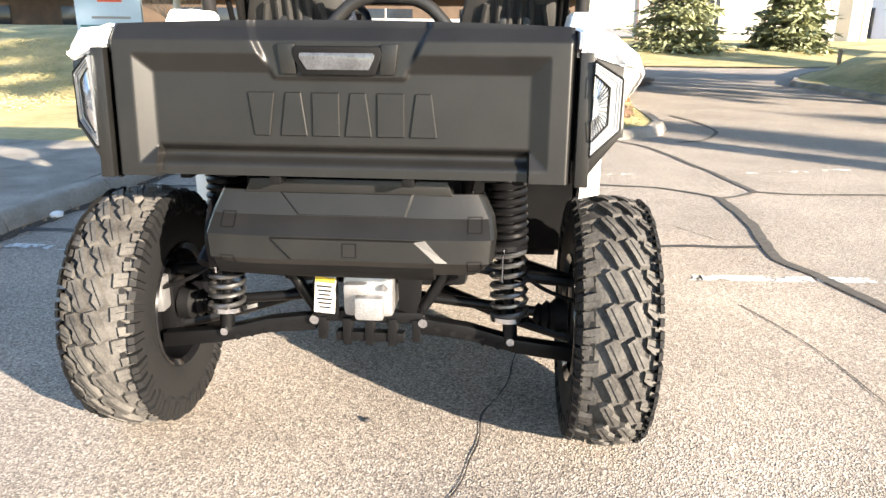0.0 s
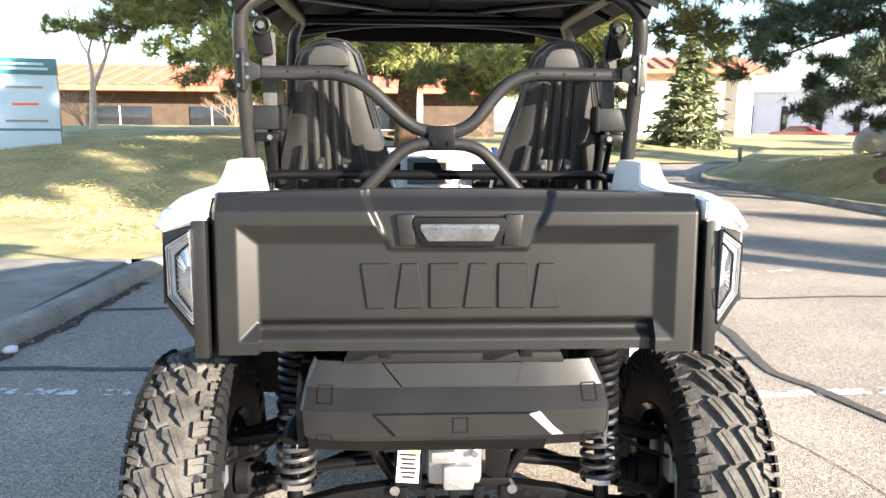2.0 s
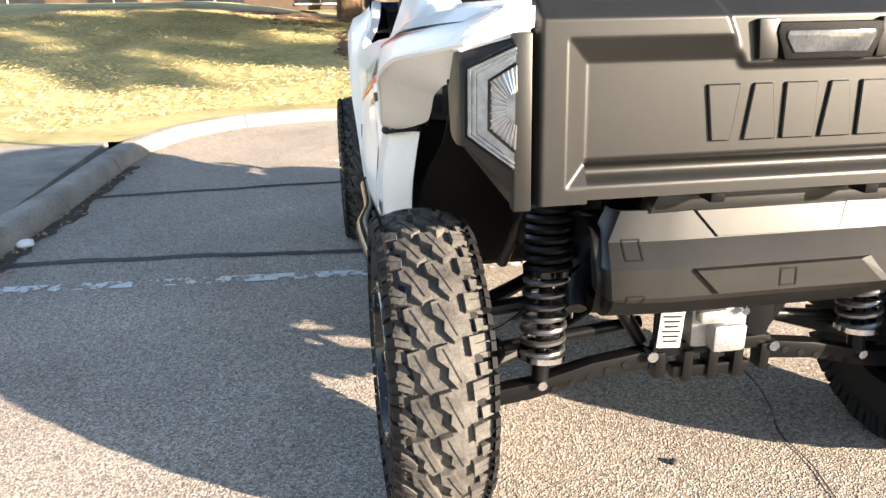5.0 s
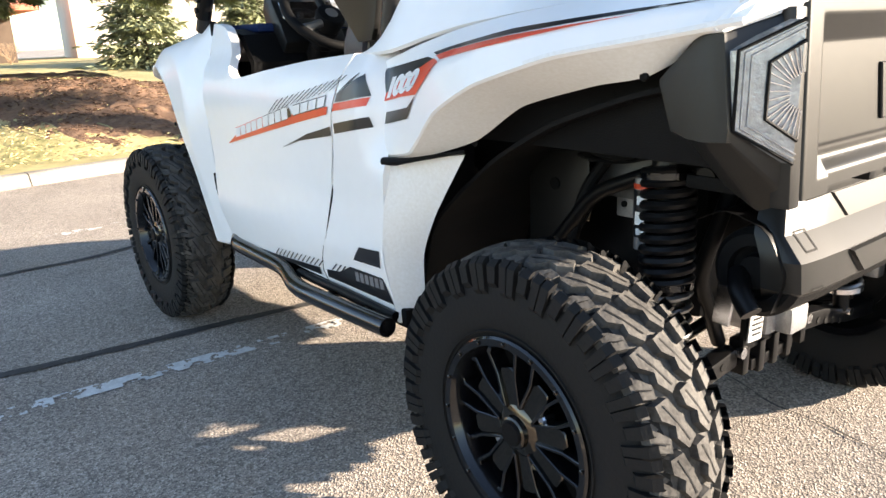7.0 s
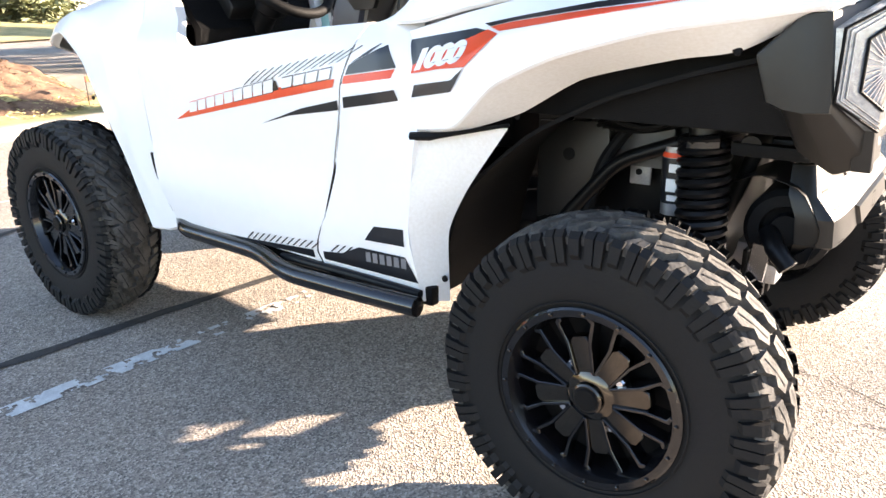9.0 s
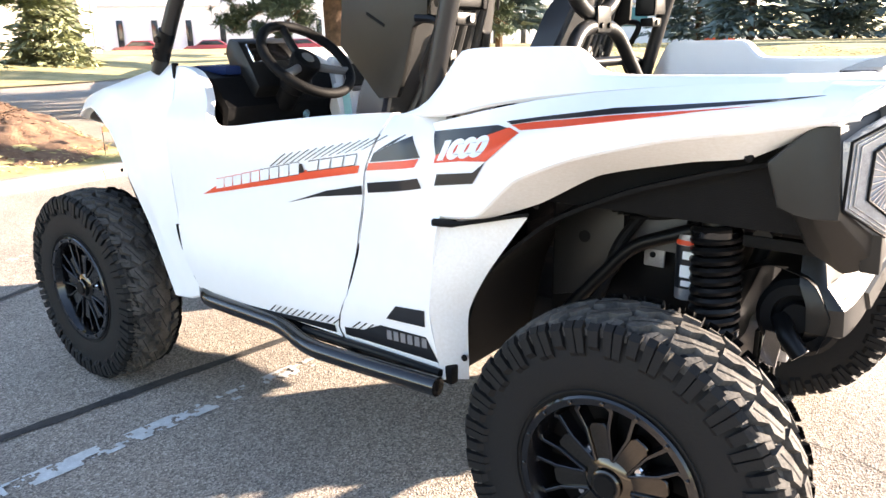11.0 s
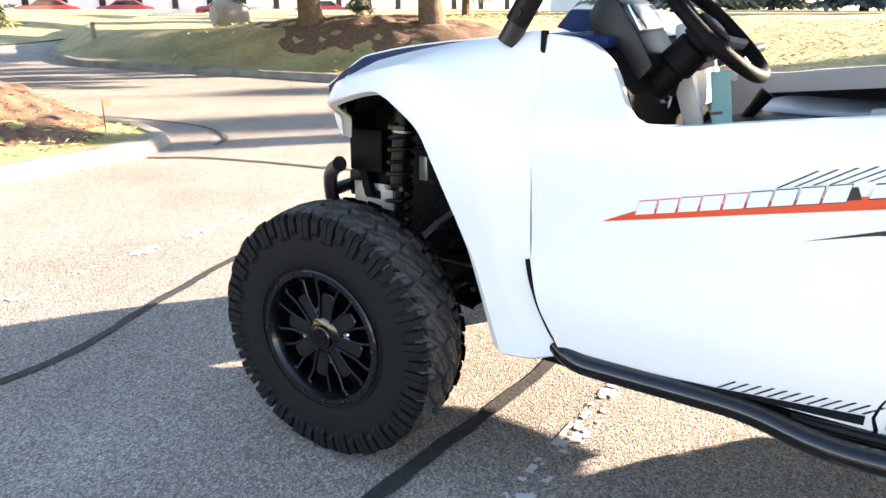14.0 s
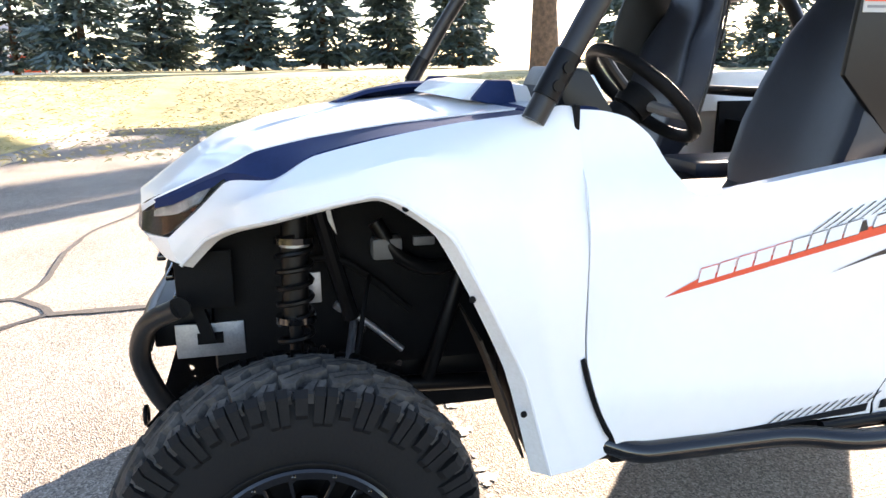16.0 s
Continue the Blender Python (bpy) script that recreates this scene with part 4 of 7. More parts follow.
# -- hood --
hs = [(-0.420, 2.465, 1.028), (-0.495, 2.305, 1.104), (-0.505, 2.250, 1.132), (-0.505, 2.130, 1.158), (-0.505, 1.960, 1.182), (-0.500, 1.640, 1.209)]
hm = [(-0.330, 2.505, 0.995), (-0.330, 2.372, 1.100), (-0.330, 2.250, 1.138), (-0.330, 2.070, 1.166), (-0.340, 1.850, 1.194), (-0.345, 1.600, 1.210)]
hc = [(0, 2.555, 0.985), (0, 2.400, 1.098), (0, 2.250, 1.142), (0, 2.040, 1.170), (0, 1.850, 1.199), (0, 1.600, 1.212)]


def flip(r):
    return [(-x, y, z) for x, y, z in r]


part("hood", bm_sheet([hs, hm, hc, flip(hm), flip(hs)], 40, 0.012, (0, 0, -1), 5), M_WHITE, V, "white sloping hood", angle=30)
both("hood_stripe", bm_sheet([[(x, y, z - 0.004) for x, y, z in hs], [(-0.450, 2.425, 1.036), (-0.525, 2.308, 1.090), (-0.608, 2.214, 1.087), (-0.600, 2.140, 1.129), (-0.612, 2.000, 1.162), (-0.652, 1.690, 1.206)]], 36, 0.02, (0.2, 0, -1), 4), M_BLUEBLK, V, "dark navy stripe panel beside the hood")
part("hood_ridge", mirrored(bm_sheet([[(-0.475, 2.02, 1.172), (-0.480, 1.90, 1.192), (-0.485, 1.78, 1.206), (-0.490, 1.66, 1.214)], [(-0.445, 2.00, 1.182), (-0.430, 1.90, 1.218), (-0.425, 1.78, 1.240), (-0.430, 1.66, 1.246)], [(-0.40, 1.99, 1.185), (-0.38, 1.90, 1.216), (-0.37, 1.78, 1.236), (-0.38, 1.66, 1.240)]], 16, 0.012, (0, 0, -1), 3)), M_BLUEBLK, V)
part("cowl", bm_prism([(1.50, 1.19), (1.53, 1.235), (1.64, 1.258), (1.71, 1.252), (1.76, 1.215)], "x", -0.30, 0.30, 0.012), M_WHITE, V, "white cowl before the dashboard")
part("cowl_end", bm_prism([(1.62, 1.19), (1.64, 1.262), (1.70, 1.262), (1.74, 1.215)], "x", -0.335, -0.302, 0.008), M_BLUEBLK, V)
part("cowl_end", bm_prism([(1.62, 1.19), (1.64, 1.262), (1.70, 1.262), (1.74, 1.215)], "x", 0.302, 0.335, 0.008), M_BLUEBLK, V)
# headlights, nose and grille
hl = bm_sheet([[(-0.27, 2.520, 0.985), (-0.34, 2.490, 1.010), (-0.41, 2.445, 1.036), (-0.510, 2.308, 1.090)], [(-0.27, 2.525, 0.940), (-0.34, 2.506, 0.942), (-0.418, 2.450, 0.944), (-0.470, 2.388, 0.998), (-0.524, 2.314, 1.072)]], 14, 0.03, (0.3, -0.9, 0), 4)
hlo = both("headlight", hl, M_GLOSSBLK, V, "slim black headlight with a grey lens")
for o_, s in zip(hlo, (1, -1)):
    part("headlight_lens", bm_sheet([[(-s * 0.395, 2.470, 0.996), (-s * 0.448, 2.412, 1.026), (-s * 0.500, 2.345, 1.056)], [(-s * 0.400, 2.470, 0.984), (-s * 0.450, 2.418, 0.996), (-s * 0.488, 2.372, 1.024)]], 10, 0.012, (s * 0.3, -0.9, 0), 3), M_LENS, o_, "grey headlight lens")
both("nose_corner", bm_sheet([[(-0.27, 2.522, 0.938), (-0.35, 2.500, 0.938), (-0.420, 2.446, 0.940)], [(-0.32, 2.485, 0.900), (-0.375, 2.460, 0.885), (-0.412, 2.432, 0.880)]], 12, 0.03, (0.2, -0.9, 0), 4), M_WHITE, V)
part("grille", bm_sheet([[(-0.31, 2.49, 0.98), (0, 2.53, 0.98), (0.31, 2.49, 0.98)], [(-0.34, 2.45, 0.86), (0, 2.48, 0.84), (0.34, 2.45, 0.86)], [(-0.33, 2.40, 0.66), (0, 2.42, 0.64), (0.33, 2.40, 0.66)]], 16, 0.03, (0, -1, 0), 4), M_DARKPL, V, "black front grille panel")
for i in range(5):
    part("grille_bar", bm_box((0, 2.51 - 0.014 * i, 0.96 - 0.05 * i), (0.56, 0.02, 0.014), 0.004), M_GLOSSBLK, V)
# front bumper tubes, skid plate, hook
for s in (1, -1):
    part("bumper_tube", bm_tube([(s * 0.41, 2.44, 0.775), (s * 0.37, 2.515, 0.735), (s * 0.33, 2.550, 0.64), (s * 0.31, 2.505, 0.50), (s * 0.28, 2.42, 0.40)], 0.024, 14, 0.06), M_TUBE, V, "black bumper tube")
    part("tube_cap", bm_lathe([(-0.004, 0.0001), (-0.004, 0.025), (0.004, 0.025), (0.004, 0.0001)], "x", 16, (s * 0.412, 2.436, 0.777)), M_DARKPL, V)
part("bumper_tube", bm_tube([(-0.33, 2.535, 0.66), (0, 2.55, 0.66), (0.33, 2.535, 0.66)], 0.022, 14), M_TUBE, V)
part("winch_plate", bm_box((0, 2.44, 0.675), (0.52, 0.16, 0.09), 0.008), M_STEEL, V)
part("winch_bracket", bm_box((-0.30, 2.385, 0.655), (0.008, 0.16, 0.085), 0.003), M_ALU, V, "bare metal bracket behind the bumper")
# dark block on the bracket's face, painting the shade of a slot
part("bracket_slot", bm_box((-0.305, 2.385, 0.660), (0.004, 0.06, 0.028), 0.0), M_DARKPL, V)
part("skid_plate", bm_sheet([[(-0.22, 2.52, 0.48), (0.22, 2.52, 0.48)], [(-0.24, 2.38, 0.35), (0.24, 2.38, 0.35)], [(-0.28, 2.0, 0.31), (0.28, 2.0, 0.31)]], 6, 0.01, (0, 0, 1), 3), M_STEEL, V)
part("tow_hook", bm_tube([(-0.27 + 0.02 * math.cos(a), 2.555, 0.46 + 0.022 * math.sin(a)) for a in [i * 0.5236 for i in range(13)]], 0.006, 8, round_path=False), M_STEEL, V)

# -- step bar below the door --
for s in (1, -1):
    part("step_bar", bm_tube([(s * 0.700, 1.535, 0.480), (s * 0.742, 1.470, 0.466), (s * 0.748, 1.08, 0.464), (s * 0.792, 0.935, 0.449), (s * 0.787, 0.70, 0.452), (s * 0.778, 0.475, 0.456)], 0.0255, 16, 0.09), M_GLOSSBLK, V, "black tubular step bar")
    part("step_rail", bm_tube([(s * 0.742, 1.00, 0.470), (s * 0.735, 0.72, 0.470), (s * 0.735, 0.50, 0.468)], 0.012, 10), M_STEEL, V)
    for y in (0.62, 0.80):
        part("step_bracket", bm_box((s * 0.755, y, 0.452), (0.08, 0.03, 0.012), 0.003), M_STEEL, V)
    part("sill", bm_box((s * 0.705, 1.00, 0.460), (0.03, 1.05, 0.05), 0.006), M_DARKPL, V)

# -- underbody --
part("floor_pan", bm_box((0, 1.12, 0.40), (1.22, 0.98, 0.05), 0.01), M_STEEL, V)
part("chassis", bm_box((0, 1.22, 0.46), (0.50, 2.0, 0.16), 0.02), M_STEEL, V)
part("engine_block", bm_box((0.02, 0.20, 0.68), (0.56, 0.52, 0.40), 0.03), M_STEEL, V)
both("inner_liner_rear", bm_sheet([[(-0.66, 0.50, 0.44), (-0.64, 0.44, 0.70), (-0.60, 0.28, 0.86), (-0.62, 0.08, 0.96), (-0.62, -0.10, 1.02), (-0.60, -0.22, 1.05)], [(-0.30, 0.50, 0.44), (-0.30, 0.44, 0.72), (-0.30, 0.30, 0.88), (-0.30, 0.08, 0.965), (-0.30, -0.10, 1.0), (-0.30, -0.24, 1.0)]], 24, 0.01, (0, 0.3, 0.9), 4), M_DARKPL, V, "black inner wheel arch liner")
both("inner_liner_front", bm_sheet([[(-0.69, 1.710, 0.46), (-0.708, 1.775, 0.70), (-0.720, 1.842, 0.87), (-0.720, 1.928, 1.005), (-0.714, 2.03, 1.052), (-0.690, 2.14, 1.036), (-0.48, 2.315, 0.962)], [(-0.30, 1.64, 0.40), (-0.30, 1.70, 0.72), (-0.30, 1.86, 0.95), (-0.30, 1.96, 1.03), (-0.30, 2.06, 1.06), (-0.30, 2.2, 1.04), (-0.30, 2.36, 0.95)]], 24, 0.01, (0, -0.3, 0.9), 4), M_DARKPL, V)
part("front_inner_wall", bm_box((0, 2.02, 0.80), (0.60, 0.72, 0.52), 0.03), M_DARKPL, V)
both("firewall_panel", bm_box((-0.52, 1.645, 0.62), (0.36, 0.02, 0.36), 0.005), M_DARKPL, V)


# -- suspension --
def coil(a, b, r, wire, turns, bm=None):
    a, b = Vector(a), Vector(b)
    d = (b - a).normalized()
    u = d.cross(Vector((0, 1, 0))).normalized()
    w = d.cross(u)
    n = int(turns * 12)
    return bm_tube([a + (b - a) * (i / n) + (u * math.cos(6.28318 * turns * i / n) + w * math.sin(6.28318 * turns * i / n)) * r for i in range(n + 1)], wire, 7, bm=bm, round_path=False)


def shock(lo, hi, r=0.050, turns=13):
    lo, hi = Vector(lo), Vector(hi)
    body = part("shock_absorber", bm_tube([lo, lo.lerp(hi, 0.12), lo.lerp(hi, 0.121), lo.lerp(hi, 0.45), lo.lerp(hi, 0.451), hi], [0.022, 0.022, 0.016, 0.016, 0.030, 0.030], 14, round_path=False), M_STEEL, V, "black coil-over shock absorber")
    part("coil_spring", coil(lo.lerp(hi, 0.12), lo.lerp(hi, 0.42), r, 0.0075 if r > 0.045 else 0.0065, turns * (0.5 if r > 0.045 else 0.38)), M_SPRING if r > 0.045 else M_STEEL, body, "bare metal lower coil spring" if r > 0.045 else "")
    part("coil_spring", coil(lo.lerp(hi, 0.45), lo.lerp(hi, 0.82), r, 0.0105 if r > 0.045 else 0.0065, turns * (0.78 if r > 0.045 else 0.5)), M_STEEL, body)
    d = (hi - lo).normalized()
    for t in (0.11, 0.44, 0.80):
        p = lo.lerp(hi, t)
        part("spring_collar", bm_tube([p - d * 0.007, p + d * 0.007], r + 0.008, 20), M_GLOSSBLK if t > 0.2 else M_CHROME, body)
    part("bolt", bm_tube([lo + Vector((0, -0.03, 0)), lo + Vector((0, 0.03, 0))], 0.012, 10), M_CHROME, body)
    return body


for s in (1, -1):
    shock((s * 0.430, -0.085, 0.335), (s * 0.395, -0.045, 0.98))
    res = part("reservoir", bm_tube([(s * 0.375, 0.012, 0.672), (s * 0.372, 0.017, 0.832)], 0.032, 18), M_ALU, V, "bright shock reservoir with a dark label")
    part("reservoir_label", bm_tube([(s * 0.375, 0.012, 0.700), (s * 0.372, 0.017, 0.806)], 0.0328, 18), M_DECALBLK, res)
    for k, (z_, h_) in enumerate(((0.715, 0.014), (0.745, 0.030), (0.785, 0.020))):
        part("label_bar", bm_box((s * 0.4085, 0.008 + 0.004 * (k % 2), z_), (0.003, 0.026, h_), 0.001, 1), M_DECALWHT, res)
    part("reservoir_band", bm_tube([(s * 0.372, 0.017, 0.808), (s * 0.372, 0.0172, 0.820)], 0.0330, 18), M_RED, res)
    shock((s * 0.455, 2.19, 0.52), (s * 0.415, 2.175, 1.02), 0.038, 10)
    # rear arms
    part("lower_arm", bm_prism([(s * 0.15, 0.395), (s * 0.30, 0.375), (s * 0.45, 0.335), (s * 0.63, 0.315), (s * 0.63, 0.268), (s * 0.45, 0.292), (s * 0.30, 0.330), (s * 0.15, 0.345)], "y", -0.098, -0.055, 0.005), M_STEEL, V, "black drilled suspension arm")
    # dark discs on the arm's face stand for the shade in its drilled holes
    for k in range(5):
        x = 0.215 + 0.045 * k
        part("arm_hole", bm_lathe([(-0.1000, 0.0001), (-0.1000, 0.010), (-0.099, 0.010), (-0.099, 0.0001)], "y", 12, (s * x, 0, 0.364 - 0.0125 * k)), M_DARKPL, V)
    part("lower_arm", bm_tube([(s * 0.18, 0.25, 0.37), (s * 0.45, 0.08, 0.33), (s * 0.63, 0.02, 0.30)], 0.020, 10), M_STEEL, V)
    part("upper_arm", bm_tube([(s * 0.20, -0.02, 0.56), (s * 0.45, -0.01, 0.51), (s * 0.62, 0.0, 0.49)], 0.019, 10), M_STEEL, V)
    part("upper_arm", bm_tube([(s * 0.20, 0.22, 0.58), (s * 0.45, 0.08, 0.52), (s * 0.62, 0.0, 0.49)], 0.019, 10), M_STEEL, V)
    part("drive_shaft", bm_tube([(s * 0.14, 0.0, 0.43), (s * 0.66, 0.0, 0.375)], 0.016, 12), M_STEEL, V)
    part("shaft_boot", bm_lathe([(0.50, 0.020), (0.515, 0.036), (0.525, 0.030), (0.54, 0.044), (0.55, 0.037), (0.565, 0.052), (0.60, 0.052)], "x", 20, (0, 0.0, 0.382)) if s > 0 else mirrored(bm_lathe([(0.50, 0.020), (0.515, 0.036), (0.525, 0.030), (0.54, 0.044), (0.55, 0.037), (0.565, 0.052), (0.60, 0.052)], "x", 20, (0, 0.0, 0.382))), M_DARKPL, V)
    part("knuckle", bm_box((s * 0.635, 0.0, 0.385), (0.06, 0.10, 0.26), 0.02), M_STEEL, V)
    part("brake_disc", bm_lathe([(s * 0.655, 0.0001), (s * 0.655, 0.125), (s * 0.662, 0.125), (s * 0.662, 0.0001)], "x", 32, (0, 0.0, 0.375)), M_STEEL, V)
    part("brake_caliper", bm_box((s * 0.645, -0.075, 0.44), (0.06, 0.06, 0.11), 0.012), M_ALU, V)
    part("brake_hose", bm_tube([(s * 0.62, -0.09, 0.46), (s * 0.52, -0.11, 0.50), (s * 0.42, -0.06, 0.56), (s * 0.30, 0.0, 0.60)], 0.006, 8), M_DARKPL, V)
    # front arms, steering and shaft
    part("lower_arm", bm_tube([(s * 0.20, 2.05, 0.40), (s * 0.45, 2.15, 0.35), (s * 0.63, 2.20, 0.31)], 0.02, 10), M_STEEL, V)
    part("lower_arm", bm_tube([(s * 0.20, 2.38, 0.40), (s * 0.45, 2.27, 0.35), (s * 0.63, 2.21, 0.31)], 0.02, 10), M_STEEL, V)
    part("upper_arm", bm_tube([(s * 0.24, 2.08, 0.58), (s * 0.45, 2.15, 0.55), (s * 0.62, 2.20, 0.52)], 0.018, 10), M_STEEL, V)
    part("upper_arm", bm_tube([(s * 0.24, 2.34, 0.58), (s * 0.45, 2.26, 0.55), (s * 0.62, 2.20, 0.52)], 0.018, 10), M_STEEL, V)
    part("tie_rod", bm_tube([(s * 0.22, 2.02, 0.70), (s * 0.45, 2.07, 0.62), (s * 0.62, 2.11, 0.52)], 0.010, 10), M_ALU, V, "bare metal tie rod")
    part("drive_shaft", bm_tube([(s * 0.14, 2.2, 0.45), (s * 0.66, 2.206, 0.375)], 0.016, 12), M_STEEL, V)
    part("knuckle", bm_box((s * 0.635, 2.206, 0.40), (0.06, 0.10, 0.26), 0.02), M_STEEL, V)
    part("brake_hose", bm_tube([(s * 0.60, 2.12, 0.50), (s * 0.50, 2.05, 0.68), (s * 0.42, 2.02, 0.78), (s * 0.34, 2.0, 0.80)], 0.006, 8), M_DARKPL, V)
    part("frame_strut", bm_tube([(s * 0.36, 2.13, 1.02), (s * 0.335, 2.07, 0.78), (s * 0.325, 2.045, 0.69)], 0.020, 10), M_STEEL, V)
    part("tie_rod", bm_tube([(s * 0.318, 2.075, 0.722), (s * 0.318, 1.995, 0.662), (s * 0.318, 1.918, 0.590)], 0.0085, 12), M_ALU, V, "bright metal tie rod")
    part("rod_nut", bm_tube([(s * 0.318, 2.082, 0.728), (s * 0.318, 2.065, 0.714)], 0.015, 6), M_ALU, V)
    part("strut_gusset", bm_prism([(2.128, 1.0), (2.095, 1.0), (2.076, 0.91)], "x", s * 0.365, s * 0.355, 0.002), M_ALU, V)
    part("mount_plate", bm_box((s * 0.375, 2.135, 0.79), (0.008, 0.030, 0.075), 0.003), M_ALU, V)
    part("frame_rail", bm_tube([(s * 0.30, 1.66, 0.47), (s * 0.32, 2.0, 0.50), (s * 0.30, 2.36, 0.50)], 0.022, 12), M_STEEL, V)
    part("frame_rail", bm_tube([(s * 0.31, 1.72, 0.92), (s * 0.315, 1.80, 0.66), (s * 0.31, 1.86, 0.48)], 0.020, 12), M_STEEL, V)
    part("coolant_hose", bm_tube([(s * 0.325, 1.98, 0.93), (s * 0.345, 1.93, 0.84), (s * 0.34, 1.84, 0.80), (s * 0.32, 1.74, 0.83)], 0.019, 12), M_STEEL, V, "black rubber coolant hose")
    part("harness", bm_tube([(s * 0.33, 2.20, 0.84), (s * 0.35, 2.08, 0.86), (s * 0.335, 1.98, 0.78), (s * 0.33, 1.90, 0.70)], 0.009, 8), M_DARKPL, V)
    part("fluid_tank", bm_box((s * 0.330, 1.955, 0.865), (0.05, 0.075, 0.055), 0.012), M_GREYPL, V, "small grey fluid tank")
    # sheet ahead of the black liner; its brown holds both dust and painted sunlight
    part("liner_flap", bm_sheet([[(s * 0.690, 1.822, 0.745), (s * 0.688, 1.765, 0.600), (s * 0.680, 1.720, 0.455)], [(s * 0.430, 1.800, 0.740), (s * 0.430, 1.735, 0.585), (s * 0.430, 1.690, 0.440)]], 12, 0.006, (0, -1, 0), 4), M_DUSTLINER, V, "dusty plastic splash liner in sunlit brown")
    part("rack_boot", bm_lathe([(0.30, 0.020), (0.315, 0.030), (0.325, 0.024), (0.34, 0.033), (0.35, 0.027), (0.365, 0.036), (0.40, 0.036)], "x", 18, (0, 2.06, 0.575)) if s > 0 else mirrored(bm_lathe([(0.30, 0.020), (0.315, 0.030), (0.325, 0.024), (0.34, 0.033), (0.35, 0.027), (0.365, 0.036), (0.40, 0.036)], "x", 18, (0, 2.06, 0.575))), M_BLACKPL, V, "ribbed black rubber boot")
    for y_, z_ in ((2.02, 0.66), (1.93, 0.56), (2.12, 0.62)):
        part("frame_bolt", bm_tube([(s * 0.322, y_, z_), (s * 0.336, y_, z_)], 0.009, 8), M_CHROME, V)
    part("link_ball", bm_lathe([(-0.013, 0.0001), (-0.009, 0.010), (0, 0.013), (0.009, 0.010), (0.013, 0.0001)], "x", 14, (s * 0.545, 2.25, 0.645)), M_CHROME, V)
    part("link_stem", bm_tube([(s * 0.545, 2.25, 0.64), (s * 0.55, 2.245, 0.58)], 0.006, 8), M_CHROME, V)
    part("fender_brace", bm_box((s * 0.335, 2.385, 0.815), (0.012, 0.13, 0.14), 0.006), M_DARKPL, V, "dark brace panel")
    part("clamp_ring", bm_tube([(s * 0.421, 2.1775, 0.905), (s * 0.420, 2.1770, 0.922)], 0.034, 18), M_ALU, V)
    part("wiring_clip", bm_box((s * 0.42, 1.88, 0.90), (0.02, 0.05, 0.022), 0.004), M_GREYPL, V)
    # plates, mounts and brackets inside the rear wheel arch
    well = part("well_panel", bm_prism([(0.385, 0.86), (0.190, 0.872), (0.182, 0.73), (0.235, 0.64), (0.385, 0.60)], "x", s * 0.372, s * 0.362, 0.004), M_BLACKPL, V, "dusty dark inner panel with an oval hole")
    # a dark disc on the uncut panel paints the shade of its hole
    part("panel_hole", bm_lathe([(-0.002, 0.0001), (-0.002, 0.016), (0.002, 0.016), (0.002, 0.0001)], "x", 16, (s * 0.373, 0.295, 0.781)), M_DARKPL, well)
    part("tan_plate", bm_box((s * 0.345, 0.215, 0.725), (0.008, 0.030, 0.062), 0.004, 1, turn(12, 0, 0)), M_TAN, V, "dusty tan bracket plate")
    pl = part("mount_plate", bm_box((s * 0.300, 0.130, 0.752), (0.010, 0.055, 0.085), 0.004), M_ALU, V, "pale drilled mounting plate")
    # the plate's hole is likewise a dark disc painted in for its shade
    part("plate_hole", bm_lathe([(-0.002, 0.0001), (-0.002, 0.008), (0.002, 0.008), (0.002, 0.0001)], "x", 12, (s * 0.3065, 0.133, 0.742)), M_DARKPL, pl)
    part("tan_plate", bm_box((s * 0.300, 0.15, 0.845), (0.010, 0.115, 0.055), 0.004), M_TAN, V)
    part("mount_bracket", bm_box((s * 0.40, 0.045, 0.912), (0.03, 0.075, 0.030), 0.006), M_ALU, V, "bright shock mount bracket")
    part("mount_bracket", bm_box((s * 0.42, -0.17, 0.905), (0.03, 0.06, 0.026), 0.006), M_ALU, V)
    part("shock_cap", bm_tube([(s * 0.402, -0.055, 0.845), (s * 0.397, -0.047, 0.935)], 0.036, 18), M_BLACKPL, V)
    part("rear_frame", bm_box((s * 0.43, -0.20, 0.852), (0.03, 0.16, 0.028), 0.006), M_DARKPL, V)
    part("pipe_bracket", bm_box((s * 0.40, -0.195, 0.598), (0.006, 0.040, 0.085), 0.002, 1, turn(6, 0, 0)), M_CHROME, V, "bright metal pipe bracket")
    for k in range(5):
        part("hose", bm_tube([(s * (0.36 + 0.012 * k), 0.24 - 0.02 * k, 0.86), (s * (0.40 - 0.01 * k), 0.14 - 0.01 * k, 0.90 - 0.012 * k), (s * 0.36, 0.02 - 0.03 * k, 0.875 + 0.008 * k), (s * (0.33 + 0.01 * k), -0.08, 0.90)], 0.004 + 0.001 * (k % 3), 7), M_DARKPL, V)

# -- hitch, gear case, silencer --
gear = part("gear_case", bm_box((0.012, -0.04, 0.465), (0.15, 0.16, 0.13), 0.02), M_ALU, V, "bare cast aluminium gear case")
part("case_boss", bm_box((0.02, -0.135, 0.440), (0.085, 0.05, 0.07), 0.012), M_ALU, gear)
part("case_rib", bm_box((-0.02, -0.13, 0.495), (0.07, 0.04, 0.035), 0.01), M_ALU, gear)
part("case_bolt", bm_tube([(0.065, -0.14, 0.50), (0.065, -0.10, 0.50)], 0.010, 8), M_CHROME, gear)
hitch = part("hitch_bracket", bm_box((0.012, -0.085, 0.395), (0.31, 0.035, 0.034), 0.004), M_STEEL, V, "black hitch bracket with square openings")
